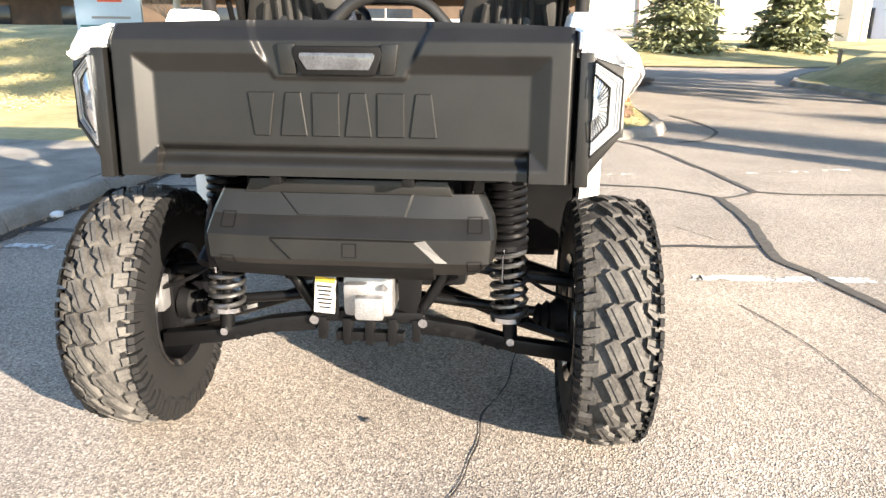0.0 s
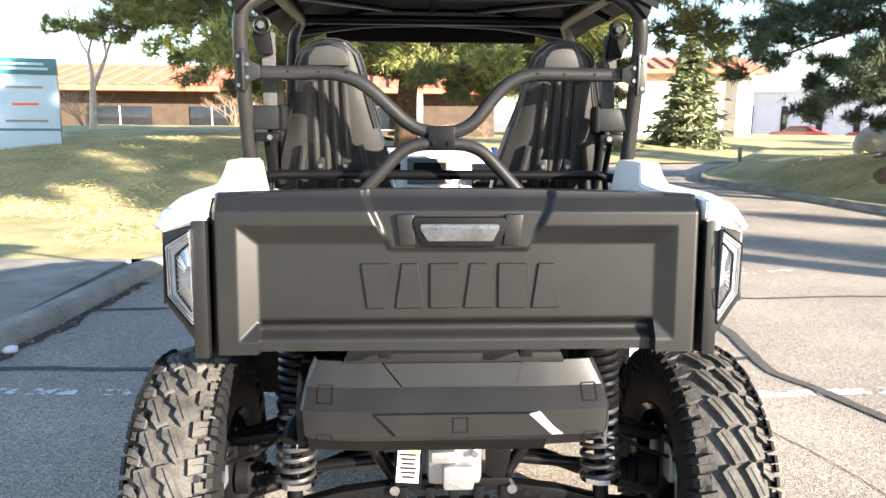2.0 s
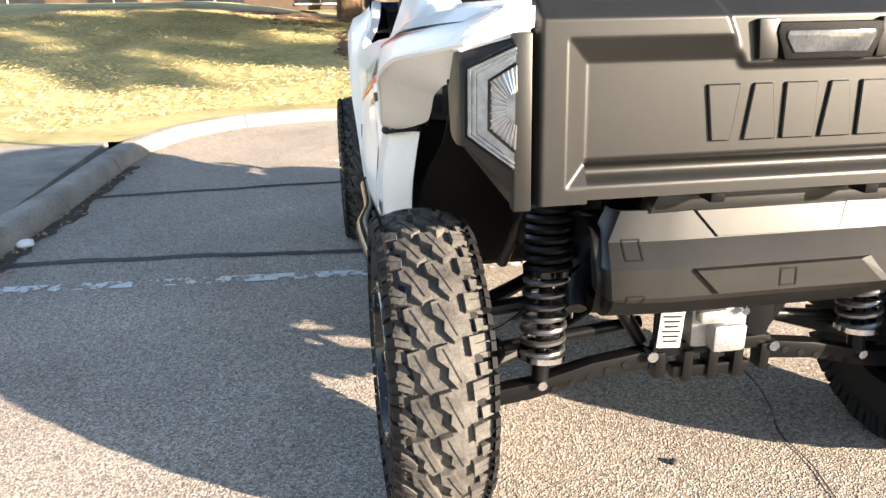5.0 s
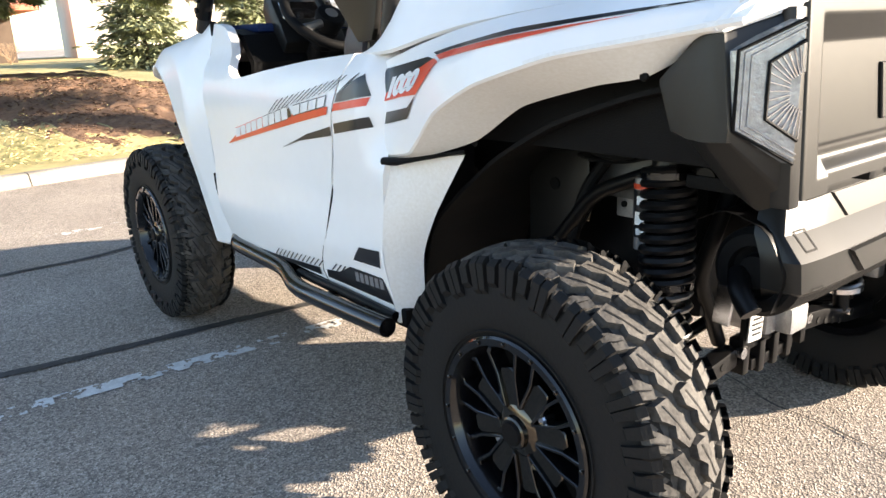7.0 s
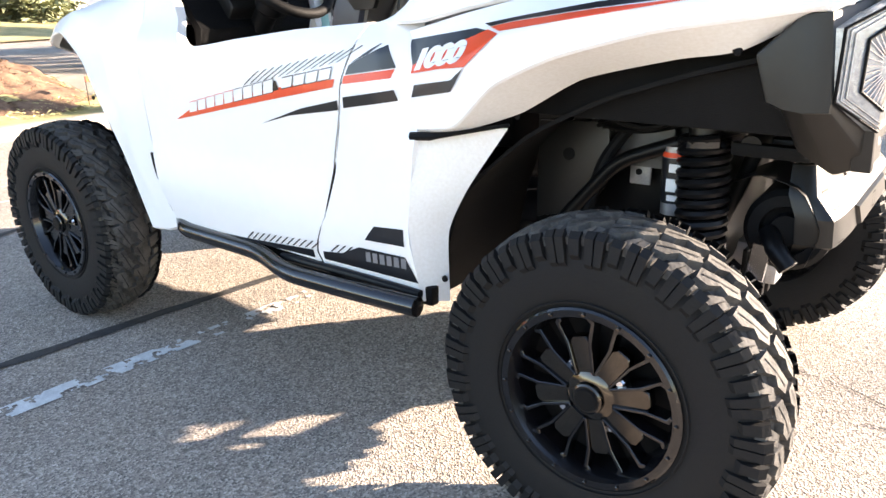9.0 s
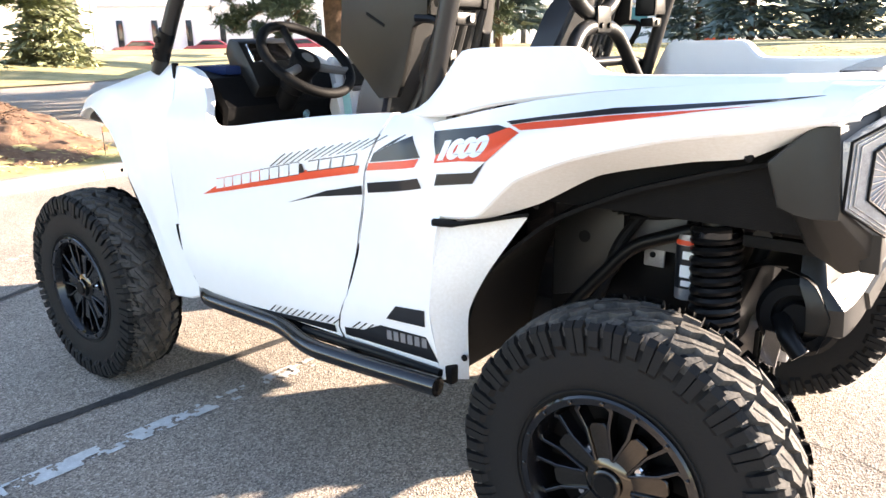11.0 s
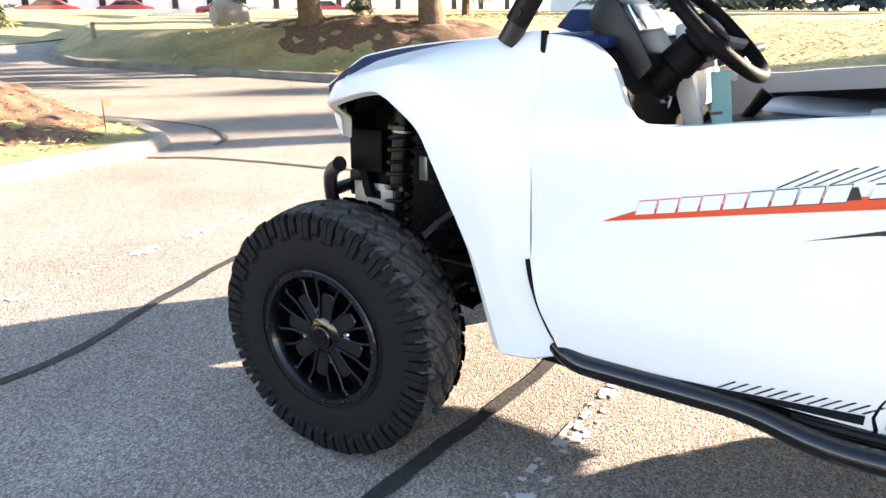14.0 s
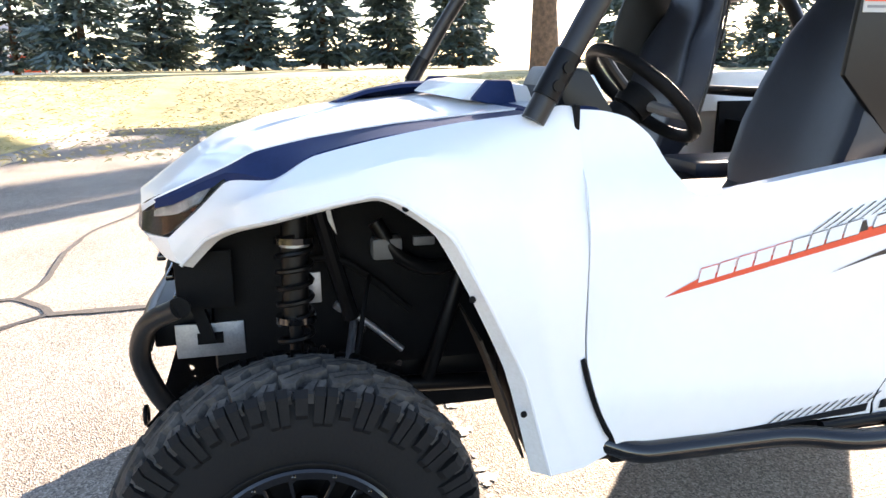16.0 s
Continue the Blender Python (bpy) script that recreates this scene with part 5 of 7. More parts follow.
part("bracket_base", bm_box((0.012, -0.085, 0.330), (0.205, 0.035, 0.030), 0.004), M_STEEL, hitch)
for x, h in ((-0.13, 0.07), (-0.055, 0.085), (0.012, 0.085), (0.080, 0.085), (0.152, 0.07)):
    part("bracket_web", bm_box((x, -0.088, 0.392 - h / 2), (0.026, 0.045, h), 0.004), M_STEEL, hitch)
for x in (-0.152, 0.172):
    part("bracket_bolt", bm_tube([(x, -0.115, 0.385), (x, -0.08, 0.385)], 0.014, 10), M_CHROME, hitch)
part("side_plate", bm_prism([(0.095, 0.60), (0.175, 0.60), (0.165, 0.46), (0.15, 0.40), (0.10, 0.42)], "y", -0.10, -0.085, 0.003), M_STEEL, V)
lab = part("warning_label", bm_box((-0.115, -0.118, 0.468), (0.062, 0.004, 0.115), 0.001, 1, turn(0, 4, 0)), M_LABEL, V, "small white warning label with a yellow head")
part("label_head", bm_box((-0.111, -0.1215, 0.514), (0.058, 0.003, 0.016), 0, 1, turn(0, 4, 0)), M_YELLOW, lab)
for k in range(6):
    part("text_bar", bm_box((-0.115, -0.1215, 0.494 - 0.013 * k), (0.046 - 0.006 * (k % 3), 0.003, 0.005), 0, 1, turn(0, 4, 0)), M_DECALBLK, lab)
part("label_plate", bm_box((-0.115, -0.105, 0.468), (0.075, 0.012, 0.135), 0.002), M_STEEL, V)
muf = part("silencer", bm_lathe([(-0.365, 0.0001), (-0.365, 0.034), (-0.345, 0.038), (-0.352, 0.052), (-0.368, 0.056), (-0.368, 0.080), (-0.355, 0.092), (-0.20, 0.098), (0.22, 0.098), (0.24, 0.0001)], "x", 36, (0, -0.235, 0.668)), M_DARKPL, V, "round black exhaust silencer")
part("outlet", bm_tube([(-0.36, -0.20, 0.66), (-0.40, -0.225, 0.635), (-0.41, -0.26, 0.60)], 0.022, 14), M_STEEL, muf)
part("heat_shield", bm_sheet([[(-0.385, -0.285, 0.60), (-0.385, -0.305, 0.68), (-0.385, -0.26, 0.765), (-0.385, -0.17, 0.790), (-0.385, -0.10, 0.755)], [(-0.20, -0.285, 0.60), (-0.20, -0.305, 0.68), (-0.20, -0.26, 0.765), (-0.20, -0.17, 0.790), (-0.20, -0.10, 0.755)]], 16, 0.004, (0, 0.3, -0.3), 2), M_STEEL, V)
for x, z in ((-0.33, 0.85), (0.36, 0.85), (-0.12, 0.86), (0.14, 0.86)):
    part("rear_crossmember", bm_box((x, -0.18, z), (0.05, 0.12, 0.03), 0.006), M_STEEL, V)
part("rear_frame", bm_tube([(-0.44, -0.16, 0.86), (0.44, -0.16, 0.86)], 0.022, 12), M_STEEL, V)
for s in (1, -1):
    part("rear_frame", bm_tube([(s * 0.30, -0.15, 0.86), (s * 0.28, -0.06, 0.60), (s * 0.16, -0.05, 0.40)], 0.018, 12), M_STEEL, V)
    part("rear_frame", bm_tube([(s * 0.40, 0.42, 0.46), (s * 0.38, 0.16, 0.78), (s * 0.38, -0.14, 0.90)], 0.018, 12), M_STEEL, V)
    part("heat_plate", bm_box((s * 0.30, 0.16, 0.82), (0.012, 0.22, 0.13), 0.004), M_GREYPL, V)
part("wire_loom", bm_tube([(-0.42, 0.20, 0.90), (-0.40, 0.08, 0.86), (-0.36, -0.02, 0.92), (-0.32, -0.12, 0.88)], 0.008, 8), M_DARKPL, V)
part("air_hose", bm_tube([(-0.36, 0.36, 0.55), (-0.38, 0.24, 0.62), (-0.37, 0.20, 0.78), (-0.34, 0.12, 0.90)], 0.016, 10), M_DARKPL, V)


# -- stripes and lettering on the flank --
def bvh_of(obs):
    vs, fs = [], []
    for o in obs:
        k = len(vs)
        vs += [v.co.copy() for v in o.data.vertices]
        fs += [[k + i for i in p.vertices] for p in o.data.polygons]
    return BVHTree.FromPolygons(vs, fs)


SKIN = {}
for o in V.children:
    if o.name.split(".")[0] in ("door", "quarter_panel", "rear_fender", "bed_side", "arch_flange"):
        SKIN.setdefault("all", []).append(o)
SKIN_TREE = bvh_of(SKIN["all"])


def decal(name, outline, mat_, parent, lift=0.0022, cuts=5, label="", sides=(1, -1)):
    """A thin film that follows the flank, cut to an outline of lengths and heights."""
    made = []
    for s in sides:
        bm = bmesh.new()
        f = bm.faces.new([bm.verts.new((0, y, z)) for y, z in outline])
        bmesh.ops.triangulate(bm, faces=[f])
        bmesh.ops.subdivide_edges(bm, edges=bm.edges[:], cuts=cuts, use_grid_fill=True)
        for v in bm.verts:
            hit = SKIN_TREE.ray_cast(Vector((-1.5 * s, v.co.y, v.co.z)), Vector((s, 0, 0)))
            x = hit[0].x if hit[0] is not None and abs(hit[0].x) > 0.6 else s * side_x(v.co.y, v.co.z)
            v.co.x = x - s * lift
        made.append(part(name, bm, mat_, parent[0] if s > 0 else parent[1], label))
    return made


fenders = tuple(o for o in V.children if o.name.split(".")[0] == "rear_fender")
decal("red_stripe", [(1.435, 0.823), (1.122, 0.887), (0.916, 0.928), (0.749, 0.960), (0.742, 0.980), (0.972, 0.944), (1.200, 0.897), (1.359, 0.859)], M_RED, doors, label="red decal wedge")
# the model name becomes plain slanted white bars
xs = [1.360 - i * 0.0435 for i in range(9)]
for i, y in enumerate(xs):
    z0 = 0.850 + (1.360 - y) * 0.220
    h = 0.030 + 0.004 * i / 9
    decal("name_shadow", [(y + 0.001, z0 - 0.002), (y - 0.0395, z0 + 0.0065), (y - 0.0460, z0 + 0.0100 + h), (y - 0.006, z0 + h + 0.002)], M_DECALBLK if i > 4 else M_RED, doors, 0.0030, 1)
    decal("name_bar", [(y, z0), (y - 0.0385, z0 + 0.008), (y - 0.0445, z0 + 0.008 + h), (y - 0.006, z0 + h)], M_DECALWHT, doors, 0.0034, 1)
for i in range(4):
    y = 0.938 - i * 0.046
    z0 = 0.946 + (0.938 - y) * 0.190
    decal("name_shadow", [(y + 0.0015, z0 - 0.003), (y - 0.0415, z0 + 0.006), (y - 0.048, z0 + 0.037), (y - 0.007, z0 + 0.029)], M_DECALBLK, doors, 0.0030, 1)
    decal("name_bar", [(y, z0), (y - 0.040, z0 + 0.008), (y - 0.046, z0 + 0.034), (y - 0.006, z0 + 0.026)], M_DECALWHT, doors, 0.0034, 1)
decal("dark_patch", [(0.984, 0.934), (0.949, 0.942), (0.958, 0.965), (0.978, 0.960)], M_DECALBLK, doors, 0.0028, 1)
for i in range(13):
    y = 1.095 - i * 0.0295
    z = 0.944 + i * 0.0062
    t = 0.075 + 0.02 * (i / 12)
    decal("hatch_line", [(y, z), (y - 0.007, z + 0.0015), (y - t * 0.95, z + 0.042), (y - t * 0.95 + 0.006, z + 0.042)], M_DECALBLK, doors, 0.0024, 2)
decal("black_stripe", [(1.032, 0.847), (0.919, 0.877), (0.738, 0.905), (0.738, 0.929), (0.874, 0.899)], M_DECALBLK, doors)
decal("black_block", [(0.579, 1.064), (0.559, 1.013), (0.705, 0.992), (0.695, 1.015)], M_DECALBLK, quarter)
for i in range(5):
    y = 0.688 - i * 0.012
    decal("hatch_line", [(y, 1.020 + i * 0.005), (y - 0.006, 1.021 + i * 0.005), (y - 0.062 + i * 0.004, 1.050 + i * 0.004), (y - 0.056 + i * 0.004, 1.050 + i * 0.004)], M_DECALBLK, quarter, 0.0024, 1)
decal("red_stripe", [(0.710, 0.989), (0.561, 1.010), (0.568, 0.990), (0.714, 0.970)], M_RED, quarter)
decal("black_stripe", [(0.717, 0.938), (0.561, 0.964), (0.554, 0.939), (0.717, 0.912)], M_DECALBLK, quarter)
decal("navy_block", [(0.539, 1.074), (0.343, 1.103), (0.308, 1.099), (0.357, 1.083), (0.473, 1.045), (0.528, 1.018)], M_DECALBLK, fenders)
decal("red_block", [(0.530, 1.000), (0.528, 1.018), (0.473, 1.045), (0.357, 1.083), (0.306, 1.101), (0.269, 1.094), (0.355, 1.025), (0.441, 1.015)], M_RED, fenders, 0.0026)
decal("black_stripe", [(0.519, 0.975), (0.395, 0.995), (0.358, 1.023), (0.392, 0.971), (0.526, 0.947)], M_DECALBLK, fenders)
decal("black_stripe", [(0.322, 1.112), (0.228, 1.128), (0.062, 1.154), (-0.300, 1.186), (-0.199, 1.172), (0.063, 1.143), (0.239, 1.119), (0.302, 1.107)], M_DECALBLK, fenders)
decal("red_stripe", [(0.302, 1.106), (0.241, 1.117), (0.063, 1.141), (-0.199, 1.168), (-0.100, 1.155), (0.065, 1.129), (0.240, 1.103), (0.267, 1.099)], M_RED, fenders, 0.0026)


def number(text, y0, z0, width, height, rise, parent, s):
    cu = bpy.data.curves.new("number", "FONT")
    cu.body, cu.size, cu.shear, cu.offset = text, 1.0, 0.32, 0.070
    cu.space_character = 0.88
    tmp = new("number_tmp", cu)
    me0 = bpy.data.meshes.new_from_object(tmp.evaluated_get(bpy.context.evaluated_depsgraph_get()))
    bpy.data.objects.remove(tmp)
    bm = bmesh.new()
    bm.from_mesh(me0)
    bpy.data.meshes.remove(me0)
    lo = [min(v.co[k] for v in bm.verts) for k in (0, 1)]
    hi = [max(v.co[k] for v in bm.verts) for k in (0, 1)]
    for v in bm.verts:
        u, w = (v.co.x - lo[0]) / (hi[0] - lo[0]), (v.co.y - lo[1]) / (hi[1] - lo[1])
        y = y0 - width * u if s > 0 else y0 - width * (1 - u)
        z = z0 + height * w + rise * (u if s > 0 else 1 - u)
        hit = SKIN_TREE.ray_cast(Vector((-1.5 * s, y, z)), Vector((s, 0, 0)))
        v.co = Vector((hit[0].x - s * 0.004, y, z))
    return part("number", bm, M_DECALWHT, parent, "white number decal", smooth=False)


number("1000", 0.522, 1.006, 0.166, 0.046, 0.030, fenders[0], 1)
number("1000", 0.522, 1.006, 0.166, 0.046, 0.030, fenders[1], -1)
decal("low_band", [(1.36, 0.486), (1.158, 0.496), (0.872, 0.514), (0.872, 0.490)], M_DECALBLK, doors)
decal("low_band", [(0.835, 0.516), (0.755, 0.526), (0.695, 0.556), (0.540, 0.560), (0.506, 0.495), (0.835, 0.492)], M_DECALBLK, quarter)
decal("black_trapezoid", [(0.670, 0.582), (0.634, 0.625), (0.538, 0.633), (0.537, 0.589)], M_DECALBLK, quarter)
for i in range(6):
    y = 0.676 - 0.0240 * i
    decal("small_bar", [(y, 0.520 + 0.0014 * i), (y - 0.017, 0.521 + 0.0014 * i), (y - 0.019, 0.549 + 0.0014 * i), (y - 0.003, 0.548 + 0.0014 * i)], M_DECALGREY, quarter, 0.0036, 1)
for i in range(17):
    y = 1.150 - i * 0.0245
    z = 0.498 + i * 0.0017
    if abs(y - 0.845) > 0.02:
        decal("hatch_line", [(y, z), (y - 0.006, z), (y - 0.040, z + 0.026), (y - 0.034, z + 0.026)], M_DECALBLK, doors if y > 0.86 else quarter, 0.0024, 1)
both("seam_rubber", bm_tube([(side_x(y, z) + 0.004, y - 0.002, z) for z, y in SEAM[1:-1]], 0.0042, 8, round_path=False), M_DARKPL, V)
# dark sheets behind the door gaps, put in as the shade inside them
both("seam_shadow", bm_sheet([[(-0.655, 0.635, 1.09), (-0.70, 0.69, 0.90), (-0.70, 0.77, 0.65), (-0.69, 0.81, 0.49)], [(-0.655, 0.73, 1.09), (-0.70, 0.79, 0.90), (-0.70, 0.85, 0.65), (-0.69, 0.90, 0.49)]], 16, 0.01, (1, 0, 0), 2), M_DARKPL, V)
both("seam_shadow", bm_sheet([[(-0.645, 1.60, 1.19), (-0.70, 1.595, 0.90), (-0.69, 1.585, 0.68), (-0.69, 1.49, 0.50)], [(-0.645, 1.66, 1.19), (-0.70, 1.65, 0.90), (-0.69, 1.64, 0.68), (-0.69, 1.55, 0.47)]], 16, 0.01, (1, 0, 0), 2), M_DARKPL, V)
both("seam_rubber", bm_tube([(-0.735, 1.610, 0.700), (-0.738, 1.598, 0.650), (-0.735, 1.575, 0.585), (-0.728, 1.540, 0.515), (-0.722, 1.505, 0.475)], 0.006, 8), M_DARKPL, V)
both("seam_plug", bm_box((-0.672, 1.62, 1.195), (0.02, 0.012, 0.05), 0.003), M_DARKPL, V)


# -- roll cage --
def tube(pts, r=0.0245, bend=0.09, name="cage_tube", mat_=None, label=""):
    return part(name, bm_tube(pts, r, 16, bend), mat_ or M_TUBE, V, label)


for s in (1, -1):
    tube([(s * 0.650, 0.60, 1.08), (s * 0.650, 0.52, 1.38), (s * 0.648, 0.455, 1.66), (s * 0.636, 0.44, 1.735), (s * 0.56, 0.46, 1.79)], bend=0.08, label="satin black roll cage tube")
    tube([(s * 0.675, 1.712, 1.19), (s * 0.665, 1.562, 1.45), (s * 0.61, 1.36, 1.75), (s * 0.575, 1.27, 1.785)], bend=0.12, label="satin black roll cage tube")
    tube([(s * 0.578, 1.28, 1.782), (s * 0.55, 1.20, 1.802), (s * 0.54, 0.46, 1.795)], bend=0.05, mat_=M_STEEL)
    part("pillar_joint", bm_tube([(s * 0.6765, 1.688, 1.235), (s * 0.6725, 1.640, 1.318)], 0.0275, 16), M_STEEL, V, "bolted pillar joint")
    for d in (0, 1):
        part("pillar_bolt", bm_tube([(s * 0.698, 1.673 - 0.020 * d, 1.258 + 0.034 * d), (s * 0.709, 1.673 - 0.020 * d, 1.258 + 0.034 * d)], 0.011, 12), M_STEEL, V)
    br = part("bar_bracket", bm_prism([(s * 0.664, 1.598), (s * 0.634, 1.612), (s * 0.617, 1.575), (s * 0.583, 1.558), (s * 0.583, 1.520), (s * 0.617, 1.505), (s * 0.634, 1.468), (s * 0.664, 1.482)], "y", 0.428, 0.440, 0.003), M_BLACKPL, V, "black bolted bracket plate")
    part("bracket_flange", bm_box((s * 0.634, 0.4215, 1.540), (0.008, 0.016, 0.125), 0.002), M_TUBE, br)
    for x, z in ((0.650, 1.585), (0.650, 1.495), (0.622, 1.560), (0.622, 1.520)):
        part("bracket_bolt", bm_tube([(s * x, 0.420, z), (s * x, 0.430, z)], 0.0065, 8), M_SPRING, br)
    # belt reel, webbing and guide
    reel = part("belt_reel", bm_box((s * 0.580, 0.545, 1.395), (0.125, 0.07, 0.080), 0.012), M_BLACKPL, V, "black seat belt reel box")
    part("reel_cap", bm_box((s * 0.530, 0.543, 1.395), (0.018, 0.078, 0.088), 0.008), M_DARKPL, reel)
    part("reel_mount", bm_box((s * 0.585, 0.545, 1.330), (0.080, 0.05, 0.030), 0.006), M_STEEL, V)
    part("reel_bolt", bm_tube([(s * 0.575, 0.512, 1.330), (s * 0.575, 0.522, 1.330)], 0.009, 10), M_SPRING, V)
    part("belt_webbing", bm_box((s * 0.578, 0.565, 1.545), (0.046, 0.006, 0.26), 0.002), M_WEBBING, V, "grey seat belt webbing")
    part("belt_guide", bm_prism([(s * 0.56, 1.60), (s * 0.61, 1.60), (s * 0.625, 1.665), (s * 0.60, 1.71), (s * 0.575, 1.70), (s * 0.565, 1.65)], "y", 0.53, 0.56, 0.006), M_DARKPL, V)
    part("guide_ring", bm_tube([(s * 0.592 + 0.027 * math.cos(0.5236 * a), 0.528, 1.692 + 0.027 * math.sin(0.5236 * a)) for a in range(13)], 0.006, 8, round_path=False), M_BLACKPL, V)
    part("guide_bolt", bm_tube([(s * 0.592, 0.512, 1.692), (s * 0.592, 0.535, 1.692)], 0.012, 12), M_SPRING, V)
    part("shoulder_guard", bm_prism([(0.935, 1.27), (0.915, 1.44), (0.88, 1.54), (0.84, 1.57), (0.68, 1.55), (0.625, 1.44), (0.628, 1.33), (0.675, 1.315), (0.715, 1.178), (0.735, 1.138), (0.800, 1.134)], "x", s * 0.604, s * 0.586, 0.006), M_BLACKPL, V, "dark plastic shoulder guard panel")
    # a thin dark bar paints the groove's shade on the guard
    part("guard_groove", bm_box((s * 0.6045, 0.80, 1.335), (0.004, 0.07, 0.008), 0.0015, 1, turn(28, 0, 0)), M_DARKPL, V)
    part("guard_frame", bm_tube([(s * 0.60, 0.62, 1.135), (s * 0.60, 0.655, 1.20), (s * 0.60, 0.585, 1.33), (s * 0.60, 0.665, 1.335)], 0.011, 8), M_STEEL, V)
lab2 = part("guard_label", bm_box((-0.6055, 0.86, 1.425), (0.002, 0.10, 0.035), 0), M_LABEL, V, "small white and orange label")
part("label_head", bm_box((-0.6070, 0.86, 1.436), (0.002, 0.096, 0.010), 0), M_RED, lab2)
part("text_bar", bm_box((-0.6070, 0.86, 1.420), (0.002, 0.080, 0.006), 0), M_DECALGREY, lab2)
tube([(-0.62, 0.475, 1.537), (-0.29, 0.475, 1.540), (-0.085, 0.475, 1.348), (0.082, 0.475, 1.348), (0.23, 0.475, 1.542), (0.62, 0.475, 1.540)], 0.0225, 0.10, label="bent satin black cross bar")
tube([(-0.31, 0.44, 1.10), (-0.115, 0.465, 1.312), (0.115, 0.465, 1.312), (0.31, 0.44, 1.10)], 0.0215, 0.07, label="bent satin black cross bar")
clamp = part("cross_clamp", bm_box((-0.002, 0.450, 1.332), (0.088, 0.014, 0.075), 0.005), M_STEEL, V, "black clamp plate")
for x in (-0.026, 0.024):
    part("clamp_bolt", bm_tube([(x, 0.436, 1.316), (x, 0.446, 1.316)], 0.008, 10), M_STEEL, clamp)
# small dark discs on the bar stand for the shade inside its holes
for x in (-0.50, -0.40, -0.31, 0.31, 0.40, 0.50):
    part("bar_hole", bm_tube([(x, 0.4505, 1.541), (x, 0.4535, 1.541)], 0.004, 8), M_DARKPL, V)
tube([(-0.64, 0.60, 1.185), (-0.57, 0.60, 1.200), (0.57, 0.60, 1.200), (0.64, 0.60, 1.185)], 0.017, 0.04, mat_=M_STEEL, label="low black cross tube")
tube([(-0.55, 1.18, 1.800), (0.55, 1.18, 1.800)], 0.02, mat_=M_STEEL)
tube([(-0.55, 0.52, 1.800), (0.55, 0.52, 1.800)], 0.02, mat_=M_STEEL)
for s in (1, -1):
    tube([(s * 0.60, 1.34, 1.765), (s * 0.30, 1.45, 1.82), (s * 0.0, 1.47, 1.83)], 0.02, 0.1, mat_=M_STEEL)
    tube([(s * 0.52, 0.60, 1.800), (s * 0.18, 1.14, 1.835)], 0.012, mat_=M_STEEL)

# -- roof --
def roof_rail(y, dz, cut=0.0):
    half = [(-0.674 + cut, y, 1.778 + dz), (-0.60, y, 1.812 + dz), (-0.45, y, 1.862 + dz), (-0.318, y, 1.902 + dz), (-0.10, y, 1.903 + dz)]
    return half + [(-x, yy, z) for x, yy, z in half[::-1]]


roof = part("roof", bm_sheet([roof_rail(0.375, -0.02), roof_rail(0.405, 0.0), roof_rail(0.80, 0.022), roof_rail(1.25, 0.026), roof_rail(1.58, 0.010), roof_rail(1.66, -0.025, 0.03)], 45, 0.022, (0, 0, -1), 3), M_DARKPL, V, "black moulded plastic roof", angle=25)
for y in (0.43, 0.80, 1.52):
    part("roof_rib", bm_tube([(x * 0.94, yy, z - 0.022) for x, yy, z in roof_rail(y, 0.01)], 0.010, 8, 0.05), M_ROOFUNDER, roof)
part("roof_rib", bm_box((0.0, 1.0, 1.882), (0.032, 1.05, 0.014), 0.005), M_ROOFUNDER, roof)
for s in (1, -1):
    for x in (0.15, 0.40):
        part("roof_rivet", bm_tube([(s * x, 0.430, 1.868 if x < 0.3 else 1.845), (s * x, 0.430, 1.856 if x < 0.3 else 1.833)], 0.008, 8), M_STEEL, roof)
part("roof_visor", bm_box((0, 1.56, 1.800), (0.98, 0.03, 0.10), 0.01), M_DARKPL, roof)
for s in (1, -1):
    part("roof_drop", bm_prism([(s * 0.670, 1.785), (s * 0.60, 1.81), (s * 0.580, 1.78), (s * 0.645, 1.710)], "y", 0.385, 0.43, 0.006), M_DARKPL, roof)


# -- seats --
def ring_loft(rings):
    bm = bmesh.new()
    rows = [[bm.verts.new(p) for p in r] for r in rings]
    k = len(rows[0])
    for a, b in zip(rows, rows[1:]):
        for i in range(k):
            bm.faces.new((a[i], a[(i + 1) % k], b[(i + 1) % k], b[i]))
    bm.faces.new(rows[0])
    bm.faces.new(rows[-1])
    return bm


def seat_ring(w, y, z, d, bolster):
    """A slice through the backrest: hollow in the middle, thicker at its edges."""
    out = []
    for t in range(24):
        a = 6.28318 * t / 24
        c, s = math.cos(a), math.sin(a)
        x = w * (abs(c) ** 0.6) * (1 if c > 0 else -1)
        yy = d * 0.5 * (abs(s) ** 0.6) * (1 if s > 0 else -1)
        if s > 0:
            yy += bolster * (x / w) ** 2
        out.append((x, y + yy, z))
    return out


